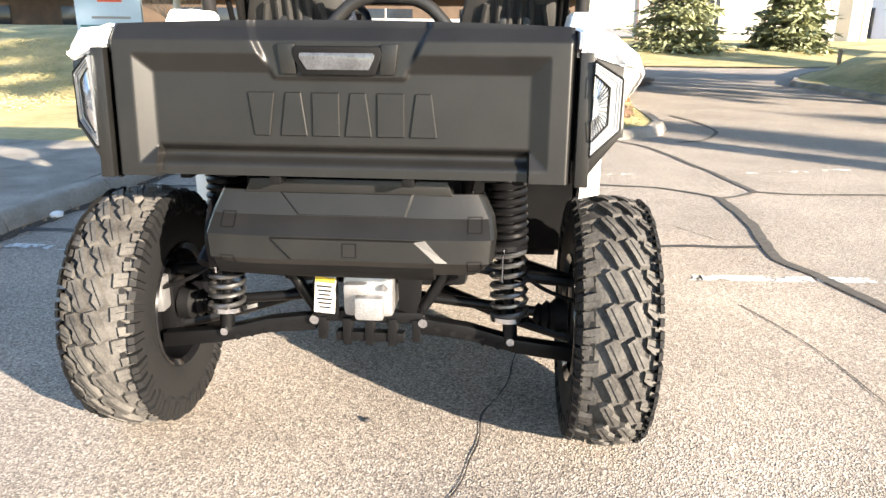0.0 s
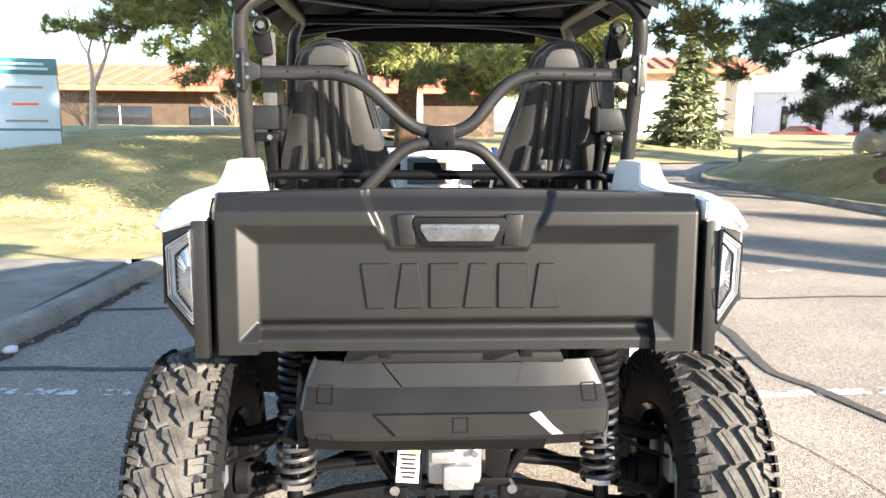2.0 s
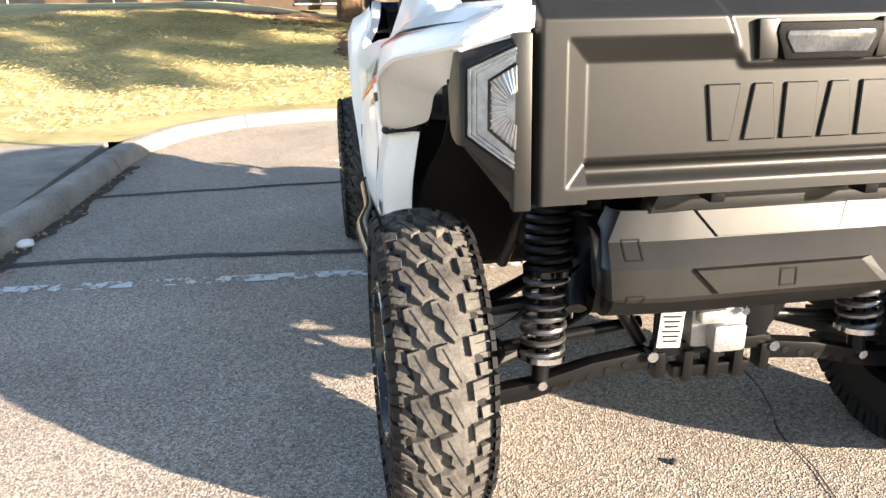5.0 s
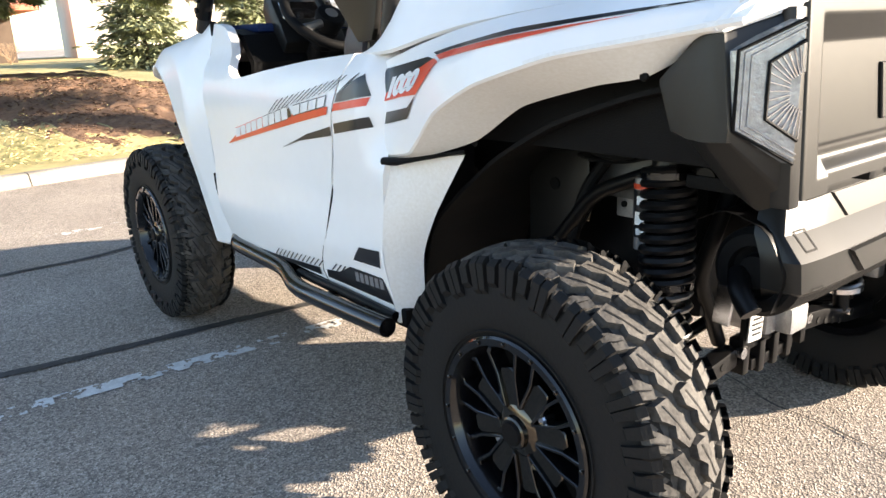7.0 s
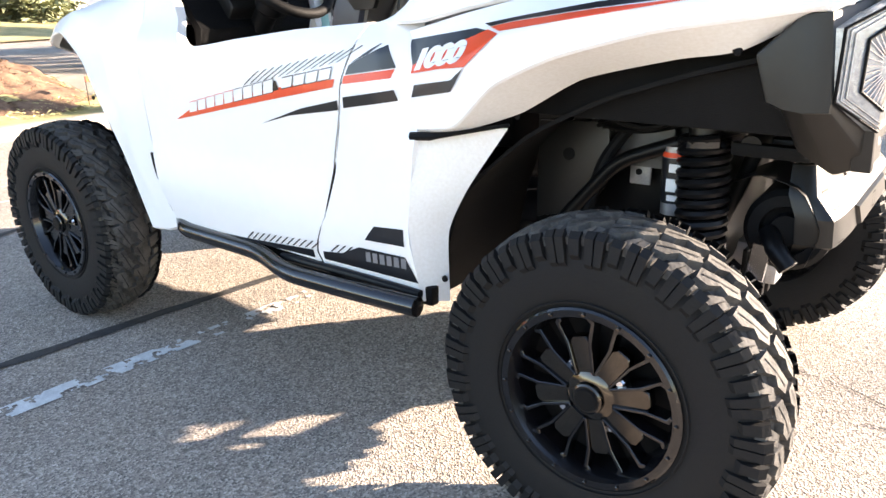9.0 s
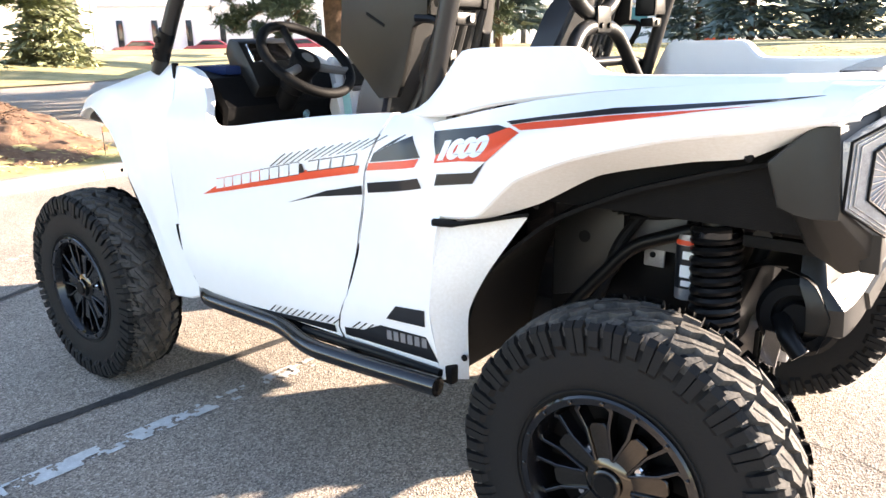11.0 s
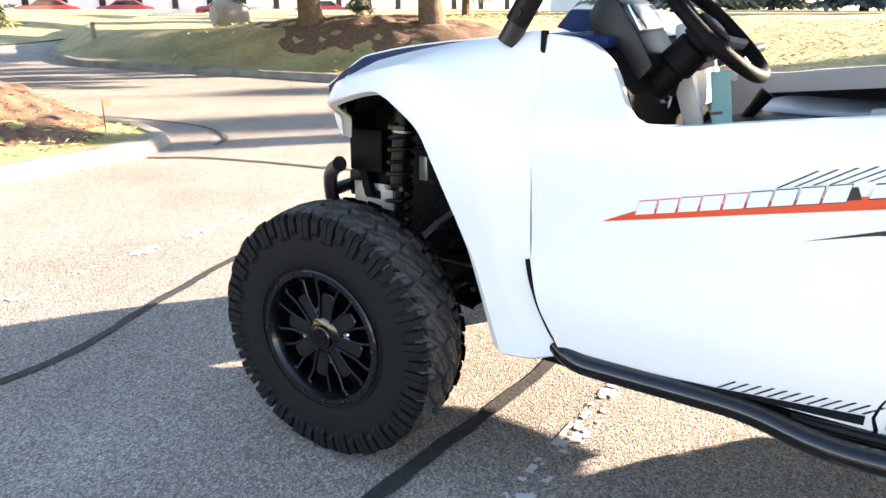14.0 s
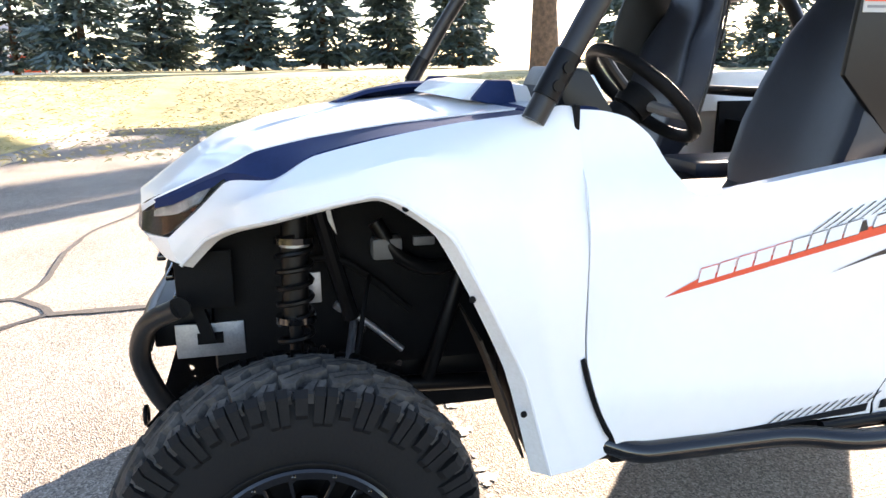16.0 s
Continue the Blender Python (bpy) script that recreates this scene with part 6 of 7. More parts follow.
def build_seat():
    e = new("seat")
    e.parent = V
    e["label"] = "black vinyl bucket seat with ribbed plastic back"
    prof = [(0.16, 0.845, 0.93), (0.215, 0.815, 1.02), (0.222, 0.775, 1.14), (0.205, 0.735, 1.25), (0.168, 0.695, 1.37), (0.135, 0.66, 1.48), (0.118, 0.64, 1.56), (0.100, 0.625, 1.615), (0.060, 0.615, 1.650), (0.02, 0.612, 1.660)]
    part("backrest", ring_loft([[Vector(p) for p in seat_ring(w, y + 0.03, z, 0.10 if z < 1.6 else 0.07, 0.05 if z < 1.45 else 0.01)] for w, y, z in prof]), M_SEAT, e)
    shell = [[(-w * 0.93, y - 0.012, z), (-w * 0.6, y - 0.036, z), (0, y - 0.040, z), (w * 0.6, y - 0.036, z), (w * 0.93, y - 0.012, z)] for w, y, z in prof[1:8]]
    part("seat_shell", bm_sheet(shell, 20, 0.012, (0, 1, 0), 3), M_SHELL, e, "moulded grey-black seat shell")
    for x0, x1, z0, z1 in ((-0.064, -0.052, 1.06, 1.52), (-0.022, -0.016, 1.06, 1.54), (0.022, 0.016, 1.06, 1.54), (0.064, 0.052, 1.06, 1.52), (-0.15, -0.10, 1.06, 1.30), (0.15, 0.10, 1.06, 1.30)):
        def yb(z):
            return curve_at([(p[2], p[1]) for p in prof], z) - 0.047
        part("shell_rib", bm_tube([(x0, yb(z0) + (0.01 if abs(x0) > 0.1 else 0), z0), ((x0 + x1) / 2, yb((z0 + z1) / 2), (z0 + z1) / 2), (x1, yb(z1), z1)], 0.012, 8), M_SHELL, e)
    part("head_panel", bm_prism([(-0.070, 1.570), (-0.066, 1.600), (-0.045, 1.628), (0.0, 1.638), (0.045, 1.628), (0.066, 1.600), (0.070, 1.570)], "y", 0.578, 0.595, 0.006), M_SHELL, e)
    for x in (-0.045, 0.045):
        tab = part("shell_tab", bm_box((x, 0.690, 1.225), (0.030, 0.022, 0.060), 0.004), M_BLACKPL, e)
        part("tab_bolt", bm_tube([(x, 0.672, 1.225), (x, 0.680, 1.225)], 0.008, 8), M_SPRING, tab)
    for k in (0, 1):
        part("piping", bm_tube([((w + 0.004 - 0.014 * k) * (1 if i == 0 else 1), y - 0.01 - 0.012 * k, z - 0.008 * k) for i, (w, y, z) in enumerate(prof[4:])] + [(-(w + 0.004 - 0.014 * k), y - 0.01 - 0.012 * k, z - 0.008 * k) for w, y, z in prof[:3:-1]], 0.0035, 8, round_path=False), M_TUBE, e, "grey seat piping")
    part("cushion", ring_loft([[(x * q, 1.06 + yy * q, z) for x, yy in [(0.235 * (abs(math.cos(a)) ** 0.35) * (1 if math.cos(a) > 0 else -1), 0.255 * (abs(math.sin(a)) ** 0.35) * (1 if math.sin(a) > 0 else -1)) for a in [6.28318 * t / 28 for t in range(28)]]] for q, z in ((0.92, 0.83), (1.0, 0.86), (1.0, 0.93), (0.96, 0.965), (0.80, 0.975), (0.4, 0.962))]), M_SEAT, e)
    part("seat_base", bm_box((0, 1.05, 0.64), (0.42, 0.46, 0.38), 0.03), M_DARKPL, e)
    return e


seat = build_seat()
seat.matrix_basis = pose(-0.382, 0, 0)
copy_thing(seat, pose(0.425, 0, 0))

# -- cockpit --
part("center_console", bm_box((0, 0.98, 0.84), (0.24, 0.72, 0.26), 0.03), M_DARKPL, V)
part("console_lid", bm_box((0.0, 0.83, 0.985), (0.22, 0.30, 0.05), 0.02), M_SEAT, V)
part("dashboard", bm_sheet([[(-0.62, 1.62, 1.19), (0, 1.62, 1.20), (0.62, 1.62, 1.19)], [(-0.62, 1.50, 1.17), (0, 1.50, 1.185), (0.62, 1.50, 1.17)], [(-0.62, 1.43, 1.08), (0, 1.44, 1.08), (0.62, 1.43, 1.08)], [(-0.62, 1.47, 0.90), (0, 1.47, 0.88), (0.62, 1.47, 0.90)]], 20, 0.03, (0, 1, -0.3), 4), M_DARKPL, V, "black dashboard")
part("dash_top", bm_box((0, 1.60, 1.192), (1.12, 0.18, 0.03), 0.012), M_BLUEBLK, V)
pan = part("center_panel", bm_box((0.020, 1.435, 1.11), (0.335, 0.03, 0.24), 0.012, 2, turn(-12, 0, 0)), M_WHITE, V, "white centre dash panel")
part("display", bm_box((-0.010, 1.414, 1.160), (0.21, 0.012, 0.120), 0.006, 2, turn(-12, 0, 0)), M_GREYPL, pan, "dark display bezel")
part("screen", bm_box((-0.010, 1.406, 1.160), (0.15, 0.008, 0.080), 0.002, 1, turn(-12, 0, 0)), M_DARKPL, pan)
for i in range(6):
    part("switch", bm_box((-0.08 + 0.034 * i, 1.424, 1.068), (0.024, 0.016, 0.042), 0.003, 1, turn(-12, 0, 0)), M_DECALBLK if i in (0, 5) else M_DECALGREY, pan)
pod = part("instrument_pod", bm_prism([(1.590, 1.250), (1.565, 1.295), (1.515, 1.285), (1.455, 1.200), (1.420, 1.140), (1.465, 1.085), (1.533, 1.160), (1.565, 1.190)], "x", -0.50, -0.26, 0.012), M_BLACKPL, V, "dark angular instrument pod")
part("pod_rim", bm_box((-0.38, 1.482, 1.245), (0.20, 0.012, 0.07), 0.006, 2, turn(-33, 0, 0)), M_CHROME, pod)
part("dash_knob", bm_tube([(-0.30, 1.46, 1.04), (-0.30, 1.425, 1.035)], 0.016, 14), M_CHROME, V)
part("glove_bar", bm_tube([(0.20, 1.40, 1.12), (0.22, 1.34, 1.14), (0.50, 1.34, 1.14), (0.52, 1.40, 1.12)], 0.016, 12), M_STEEL, V)
part("shifter", bm_tube([(0.03, 1.30, 0.95), (0.04, 1.24, 1.04)], [0.014, 0.022], 12), M_DARKPL, V)
for s in (1, -1):
    part("pillar_trim", bm_prism([(1.420, 1.135), (1.446, 1.045), (1.398, 0.92), (1.355, 0.92), (1.385, 1.03)], "x", s * 0.17, s * 0.13, 0.006), M_WHITE, V, "white console side strut")
part("far_door_trim", bm_prism([(1.36, 0.970), (0.72, 1.040), (0.72, 0.78), (1.36, 0.78)], "x", 0.652, 0.640, 0.004), M_DARKPL, V, "black inner door panel")
part("door_pull", bm_tube([(0.632, 1.16, 0.93), (0.615, 1.12, 0.935), (0.615, 1.04, 0.942), (0.632, 1.00, 0.945)], 0.012, 10), M_STEEL, V)
part("door_tag", bm_box((0.636, 1.02, 0.925), (0.003, 0.06, 0.035), 0), M_LABEL, V, "pale tag on the inner door")
sw = new("steering_wheel")
sw.parent = V
sw["label"] = "black three-spoke steering wheel"
wrim = [(0.158 * math.cos(6.28318 * i / 40), 0.158 * math.sin(6.28318 * i / 40), 0) for i in range(41)]
part("wheel_rim", bm_tube(wrim, 0.0165, 12, round_path=False, caps=False), M_DARKPL, sw)
for a in (90, 205, 335):
    c, s_ = math.cos(radians(a)), math.sin(radians(a))
    part("wheel_spoke", bm_tube([(0.03 * c, 0.03 * s_, -0.02), (0.10 * c, 0.10 * s_, -0.012), (0.154 * c, 0.154 * s_, 0)], 0.014, 10), M_BLACKPL if a == 90 else M_GREYPL, sw)
part("wheel_hub", bm_lathe([(-0.05, 0.045), (-0.01, 0.052), (0.004, 0.046), (0.008, 0.03), (0.008, 0.0001)], "z", 28), M_DARKPL, sw)
part("hub_badge", bm_lathe([(0.006, 0.024), (0.0105, 0.020), (0.0105, 0.0001)], "z", 20), M_GREYPL, sw)
part("column", bm_lathe([(-0.20, 0.038), (-0.13, 0.038), (-0.12, 0.046), (-0.06, 0.044), (-0.05, 0.032), (-0.03, 0.032)], "z", 24), M_DARKPL, sw)
sw.matrix_basis = pose(-0.378, 1.318, 1.225, 42, 0, 0)
card = part("hang_card", bm_box((-0.20, 1.318, 1.045), (0.003, 0.056, 0.135), 0.001, 1, turn(-10, 0, -18)), M_CYAN, V, "pale cyan hang card on the console")
part("card_head", bm_box((-0.2025, 1.308, 1.100), (0.003, 0.052, 0.026), 0, 1, turn(-10, 0, -18)), M_DECALWHT, card)
part("text_bar", bm_box((-0.2025, 1.326, 1.003), (0.003, 0.036, 0.008), 0, 1, turn(-10, 0, -18)), M_DECALGREY, card)
part("card_string", bm_tube([(-0.20, 1.32, 1.12), (-0.205, 1.325, 1.20)], 0.0015, 5), M_DECALWHT, V)


# ---- marks on the road ----
def ribbon(line, width, z, rough=0.25, step=0.03, seed=0):
    """A flat strip along the line with wandering, uneven edges."""
    pts = smooth_path([(x, y, z) for x, y in line], 0.25, 6) if len(line) > 2 else [Vector((x, y, z)) for x, y in line]
    dense = []
    for a, b in zip(pts, pts[1:]):
        k = max(1, int((b - a).length / step))
        dense += [a.lerp(b, i / k) for i in range(k)]
    dense.append(pts[-1])
    bm = bmesh.new()
    prev = None
    for i, p in enumerate(dense):
        d = (dense[min(i + 1, len(dense) - 1)] - dense[max(i - 1, 0)]).normalized()
        w = Vector((-d.y, d.x, 0))
        n1 = noise.noise(Vector((p.x * 9, p.y * 9, seed))) * rough
        n2 = noise.noise(Vector((p.x * 9, p.y * 9, seed + 5))) * rough
        mid = w * noise.noise(Vector((p.x * 3, p.y * 3, seed + 9))) * width * 0.5
        pair = (bm.verts.new(p + mid + w * width * (0.5 + n1)), bm.verts.new(p + mid - w * width * (0.5 + n2)))
        if prev:
            bm.faces.new((prev[0], pair[0], pair[1], prev[1]))
        prev = pair
    return bm


def road_mark(name, bm, mat_, label, category):
    return tagged(obj(name, bm, mat_, smooth=False), label, category, kind="structure")


SEALED = [
    ([(-2.55, 2.07), (-1.65, 2.04), (-1.25, 1.98), (-0.5, 1.92), (0.0, 1.85), (0.7, 1.93), (1.4, 2.10), (1.95, 2.12)], 0.052),
    ([(-2.46, 3.36), (-1.6, 3.42), (-0.8, 3.45), (-0.26, 3.60), (0.17, 3.71), (0.9, 3.82), (1.41, 3.78), (1.65, 3.75), (1.90, 3.58), (2.05, 3.42)], 0.045),
    ([(2.07, 3.41), (2.26, 3.51), (2.40, 3.68)], 0.045),
    ([(1.72, 6.30), (1.95, 5.95), (2.08, 5.5), (2.16, 5.05), (2.31, 4.36), (2.40, 3.68)], 0.050),
    ([(2.40, 3.66), (2.65, 3.60), (3.37, 3.66), (4.2, 3.64), (4.75, 3.42), (6.0, 3.3)], 0.036),
    ([(2.05, 3.42), (2.06, 3.05), (2.04, 2.55), (1.96, 2.11), (1.95, 1.87), (2.08, 1.53), (2.17, 1.16), (2.4, 0.3), (2.6, -1.5)], 0.068),
    ([(2.9, 8.9), (3.07, 8.2), (3.12, 7.4), (2.97, 6.8), (2.68, 6.37), (2.4, 6.22)], 0.045),
]
for i, (line, w) in enumerate(SEALED):
    road_mark("sealed_crack", ribbon(line, w, 0.0045 + 0.0006 * i, 0.22, seed=i), M_SEALER if i < 2 else M_SEALERPALE, "dark tar-sealed crack in the asphalt", "road crack")
CRACKS = [
    ([(0.49, 0.62), (0.46, 0.48), (0.445, 0.30), (0.40, 0.16), (0.345, 0.05), (0.35, -0.10), (0.32, -0.22), (0.30, -0.36), (0.22, -0.50), (0.20, -0.8)], 0.0055),
    ([(1.52, 1.15), (1.64, 0.81), (1.70, 0.52), (1.72, 0.24), (1.80, -0.1)], 0.006),
    ([(1.2, 2.62), (1.5, 2.60), (1.75, 2.2)], 0.007),
    ([(0.11, -0.42), (0.10, -0.55), (0.13, -0.8)], 0.006),
]
for i, (line, w) in enumerate(CRACKS):
    road_mark("open_crack", ribbon(line, w, 0.0032, 0.6, 0.020, seed=20 + i), M_SEALER, "thin dark open crack in the asphalt", "road crack")


def worn_line(a, b, width, keep, z=0.004, cell=0.0075, seed=0):
    """Flakes of old paint left along a line."""
    a, b = Vector((*a, z)), Vector((*b, z))
    d = (b - a).normalized()
    w = Vector((-d.y, d.x, 0))
    n, m = int((b - a).length / cell), int(width / cell)
    bm = bmesh.new()
    for i in range(n):
        for j in range(m):
            p = a + d * (i * cell) + w * ((j - m / 2) * cell)
            v = 0.7 * noise.noise(Vector((p.x * 16, p.y * 16, seed))) + 0.6 * noise.noise(Vector((p.x * 4.5, p.y * 4.5, seed + 3))) + 0.5 * noise.noise(Vector((p.x * 45, p.y * 45, seed + 6)))
            if v > keep:
                q = [p, p + d * cell, p + d * cell + w * cell, p + w * cell]
                bm.faces.new([bm.verts.new(u) for u in q])
    bmesh.ops.remove_doubles(bm, verts=bm.verts, dist=0.001)
    return bm


road_mark("road_line", worn_line((-2.40, 1.72), (-0.55, 1.61), 0.085, -0.02, seed=1), M_PAINT, "worn white parking line with flaked paint", "road line")
road_mark("road_line", worn_line((-0.55, 1.61), (1.45, 1.52), 0.085, 0.30, seed=2), M_PAINT, "nearly vanished white parking line", "road line")
road_mark("road_line", worn_line((1.40, 1.52), (2.50, 1.58), 0.085, -0.10, seed=3), M_PAINT, "worn white parking line with flaked paint", "road line")
road_mark("road_line", worn_line((-1.0, 4.16), (1.6, 4.30), 0.09, 0.16, seed=4), M_PAINT, "faded white line remains", "road line")
road_mark("road_line", worn_line((2.6, 4.45), (3.6, 4.75), 0.09, 0.22, seed=5), M_PAINT, "faded white line remains", "road line")


road_mark("gutter_dirt", ribbon([(-2.57, 0.6), (-2.54, 2.0), (-2.44, 3.0), (-2.38, 4.3)], 0.11, 0.0036, 0.5, seed=40), M_DIRT, "dark damp dirt along the foot of the kerb", "dirt")


def pebble(r, seed, squash=0.6):
    bm = bmesh.new()
    bmesh.ops.create_icosphere(bm, subdivisions=2, radius=r)
    for v in bm.verts:
        v.co *= 1 + 0.35 * noise.noise(v.co / r + Vector((seed, 0, 0)))
        v.co.z *= squash
    return bm


st = tagged(obj("stone", pebble(0.012, 3), M_SEALER), "small dark stone on the asphalt", "stone")
st.location = (-0.016, -0.025, 0.006)
wb = tagged(obj("paper_scrap", pebble(0.045, 8, 0.5), M_DECALWHT, angle=10), "crumpled white paper scrap in the gutter", "litter")
wb.location = (-2.50, 2.37, 0.02)


def leaf_litter(count, place, size, mat_, name, label, seed, lift=0.01, width=0.45):
    """Curled fallen leaves strewn by place(rng)."""
    rng = random.Random(seed)
    vs, fs = [], []
    for _ in range(count):
        x, y, z = place(rng)
        a, s = rng.uniform(0, 6.283), size * rng.uniform(0.5, 1.3)
        d, w = Vector((math.cos(a), math.sin(a), rng.uniform(-0.3, 0.5))) * s, Vector((-math.sin(a), math.cos(a), rng.uniform(-0.4, 0.4))) * s * width
        p = Vector((x, y, z + lift))
        k = len(vs)
        vs += [p - d, p + w * 0.8 + Vector((0, 0, s * 0.25)), p + d, p - w]
        fs += [(k, k + 1, k + 2), (k, k + 2, k + 3)]
    me = bpy.data.meshes.new(name)
    me.from_pydata(vs, [], fs)
    me.materials.append(mat_)
    return tagged(new(name, me), label, "fallen leaves", kind="stuff")


def gutter(rng):
    y = rng.uniform(1.2, 4.9)
    x = -2.60 + 0.055 * max(0, y - 2) + rng.expovariate(16)
    return x, y, 0.0


leaf_litter(420, gutter, 0.018, M_TWIG, "gutter_leaves", "dry brown leaves gathered along the kerb", 5)


# ---- trees ----
def soup(name, vs, fs, mat_, parent, label=""):
    me = bpy.data.meshes.new(name)
    me.from_pydata(vs, [], fs)
    me.materials.append(mat_)
    o = new(name, me)
    o.parent = parent
    if label:
        o["label"] = label
    return o


def needle_tuft(vs, fs, p, way, size, count, rng):
    """A brush of needles round the end of a twig."""
    way = way.normalized()
    for _ in range(count):
        d = (Vector((rng.gauss(0, 1), rng.gauss(0, 1), rng.gauss(0, 1))).normalized() * 0.95 + way * 0.75).normalized()
        w = d.cross(Vector((rng.gauss(0, 1), rng.gauss(0, 1), rng.gauss(0, 1)))).normalized() * size * 0.055
        q = p + d * size * rng.uniform(0.7, 1.15)
        k = len(vs)
        vs += [p - w, p + w, q]
        fs.append((k, k + 1, k + 2))


def pine(x, y, z, height, base, reach, seed, label, trunk_r=0.24, limbs=34, tufts=2600, needle=None, tuft=0.26, droop=0.25, bark=None, lean=0.0, west=0.0):
    rng = random.Random(seed)
    root = thing("pine_tree", label, "tree", at=(x, y, z))
    steps = 9
    axis = [Vector((lean * (i / steps) + 0.12 * math.sin(i * 1.3 + seed), 0.10 * math.cos(i * 1.1 + seed), -0.15 + (height + 0.15) * i / steps)) for i in range(steps + 1)]
    axis[0].x = axis[0].y = axis[1].x * 0.4
    part("trunk", bm_tube(axis, [trunk_r * (1.25 if i == 0 else 1 - 0.88 * i / steps) for i in range(steps + 1)], 14, round_path=False), bark or M_BARK, root)
    vs, fs, ends = [], [], []
    limb_bm = bmesh.new()
    for i in range(limbs):
        h = base + (height * 0.97 - base) * (i / limbs) ** 1.15
        s = h / height * steps
        j = min(int(s), steps - 1)
        p = axis[j].lerp(axis[j + 1], s - j)
        f = (h - base) / (height - base)
        L = reach * (1.0 - 0.66 * f ** 1.4) * rng.uniform(0.65, 1.08) * (0.75 + 0.25 * smoothstep(0, 0.12, f))
        a = i * 2.399 + rng.uniform(-0.4, 0.4)
        L *= 1 - west * math.cos(a) * (1 - 1.8 * f)
        up = 0.10 + 0.45 * f
        pts = [p]
        for k in range(1, 6):
            t = k / 5
            pts.append(p + Vector((math.cos(a + 0.15 * math.sin(k + i)) * L * t, math.sin(a + 0.15 * math.sin(k + i)) * L * t, L * (up * t - droop * t * t * (1.2 - f)) + 0.10 * L * max(0, t - 0.7))))
        r0 = trunk_r * 0.34 * (1 - 0.6 * f)
        bm_tube(pts, [r0 * (1 - 0.85 * k / 5) for k in range(6)], 6, bm=limb_bm, round_path=False, caps=False)
        subs = max(5, int(L * 3.0))
        for q in range(subs):
            t = 0.22 + 0.78 * (q + rng.random()) / subs
            k = min(int(t * 5), 4)
            b = pts[k].lerp(pts[k + 1], t * 5 - k)
            side = Vector((-math.sin(a), math.cos(a), 0)) * rng.choice((-1, 1))
            out = Vector((math.cos(a), math.sin(a), 0))
            l2 = L * 0.33 * rng.uniform(0.5, 1.1) * (1.15 - 0.6 * t)
            e = b + (out * rng.uniform(0.3, 0.9) + side * rng.uniform(0.3, 1.0) + Vector((0, 0, rng.uniform(-0.35, 0.35)))).normalized() * l2
            bm_tube([b, b.lerp(e, 0.5) + Vector((0, 0, -0.03)), e], [r0 * 0.30, r0 * 0.2, r0 * 0.1], 4, bm=limb_bm, round_path=False, caps=False)
            ends.append((b, e, l2))
    part("branch_frame", limb_bm, bark or M_BARK, root)
    per = max(1, tufts // max(1, len(ends)))
    for b, e, l2 in ends:
        for _ in range(per):
            t = rng.random() ** 0.6
            p = b.lerp(e, t) + Vector((rng.gauss(0, 1), rng.gauss(0, 1), rng.gauss(0, 0.7))) * 0.10
            needle_tuft(vs, fs, p, (e - b) + Vector((0, 0, 0.25 * l2)), tuft * rng.uniform(0.75, 1.2), 16, rng)
    soup("needles", vs, fs, needle or M_NEEDLE, root)
    return root


def spruce(x, y, z, height, reach, seed, label, sprays=1500, needle=None, group="", base=0.05, gap=0.0):
    """A conical spruce: whorls of drooping boughs, each a comb of short twigs."""
    rng = random.Random(seed)
    root = thing("spruce_tree", label, "tree", group, at=(x, y, z))
    part("trunk", bm_tube([(0, 0, -0.2), (0, 0, height * 0.5), (0, 0, height)], [height * 0.018, height * 0.012, 0.01], 8, round_path=False), M_BARK, root)
    vs, fs = [], []
    for i in range(sprays):
        f = base + (1 - base) * rng.random() ** 1.35
        tier = 0.5 + 0.5 * math.sin(f * 46 + seed)
        L = reach * (1 - f) ** 0.82 * (0.72 + 0.34 * tier) * rng.uniform(0.75, 1.1) + 0.08
        a = rng.uniform(0, 6.283)
        lob = 1 + 0.16 * math.sin(a * 3 + seed + f * 7)
        if rng.random() < gap * (0.5 + 0.5 * math.sin(a * 2 + f * 17 + seed)):
            continue
        out = Vector((math.cos(a), math.sin(a), 0))
        side = Vector((-math.sin(a), math.cos(a), 0))
        root_p = Vector((0, 0, height * f))
        for k in range(7):
            t = 0.35 + 0.65 * rng.random()
            p = root_p + out * L * lob * t + Vector((0, 0, -0.22 * L * t + 0.10 * L * t * t)) + side * rng.gauss(0, 0.10 * L + 0.04)
            d = (out * rng.uniform(0.4, 1.0) + side * rng.uniform(-0.8, 0.8) + Vector((0, 0, rng.uniform(-0.55, 0.25)))).normalized()
            l = (0.10 + 0.045 * height) * rng.uniform(0.5, 1.1)
            w = d.cross(Vector((rng.gauss(0, 0.5), rng.gauss(0, 0.5), 1))).normalized() * l * 0.22
            n = len(vs)
            vs += [p - d * l * 0.4, p + w, p + d * l, p - w]
            fs.append((n, n + 1, n + 2, n + 3))
    soup("needles", vs, fs, needle or M_SPRUCE, root)
    return root


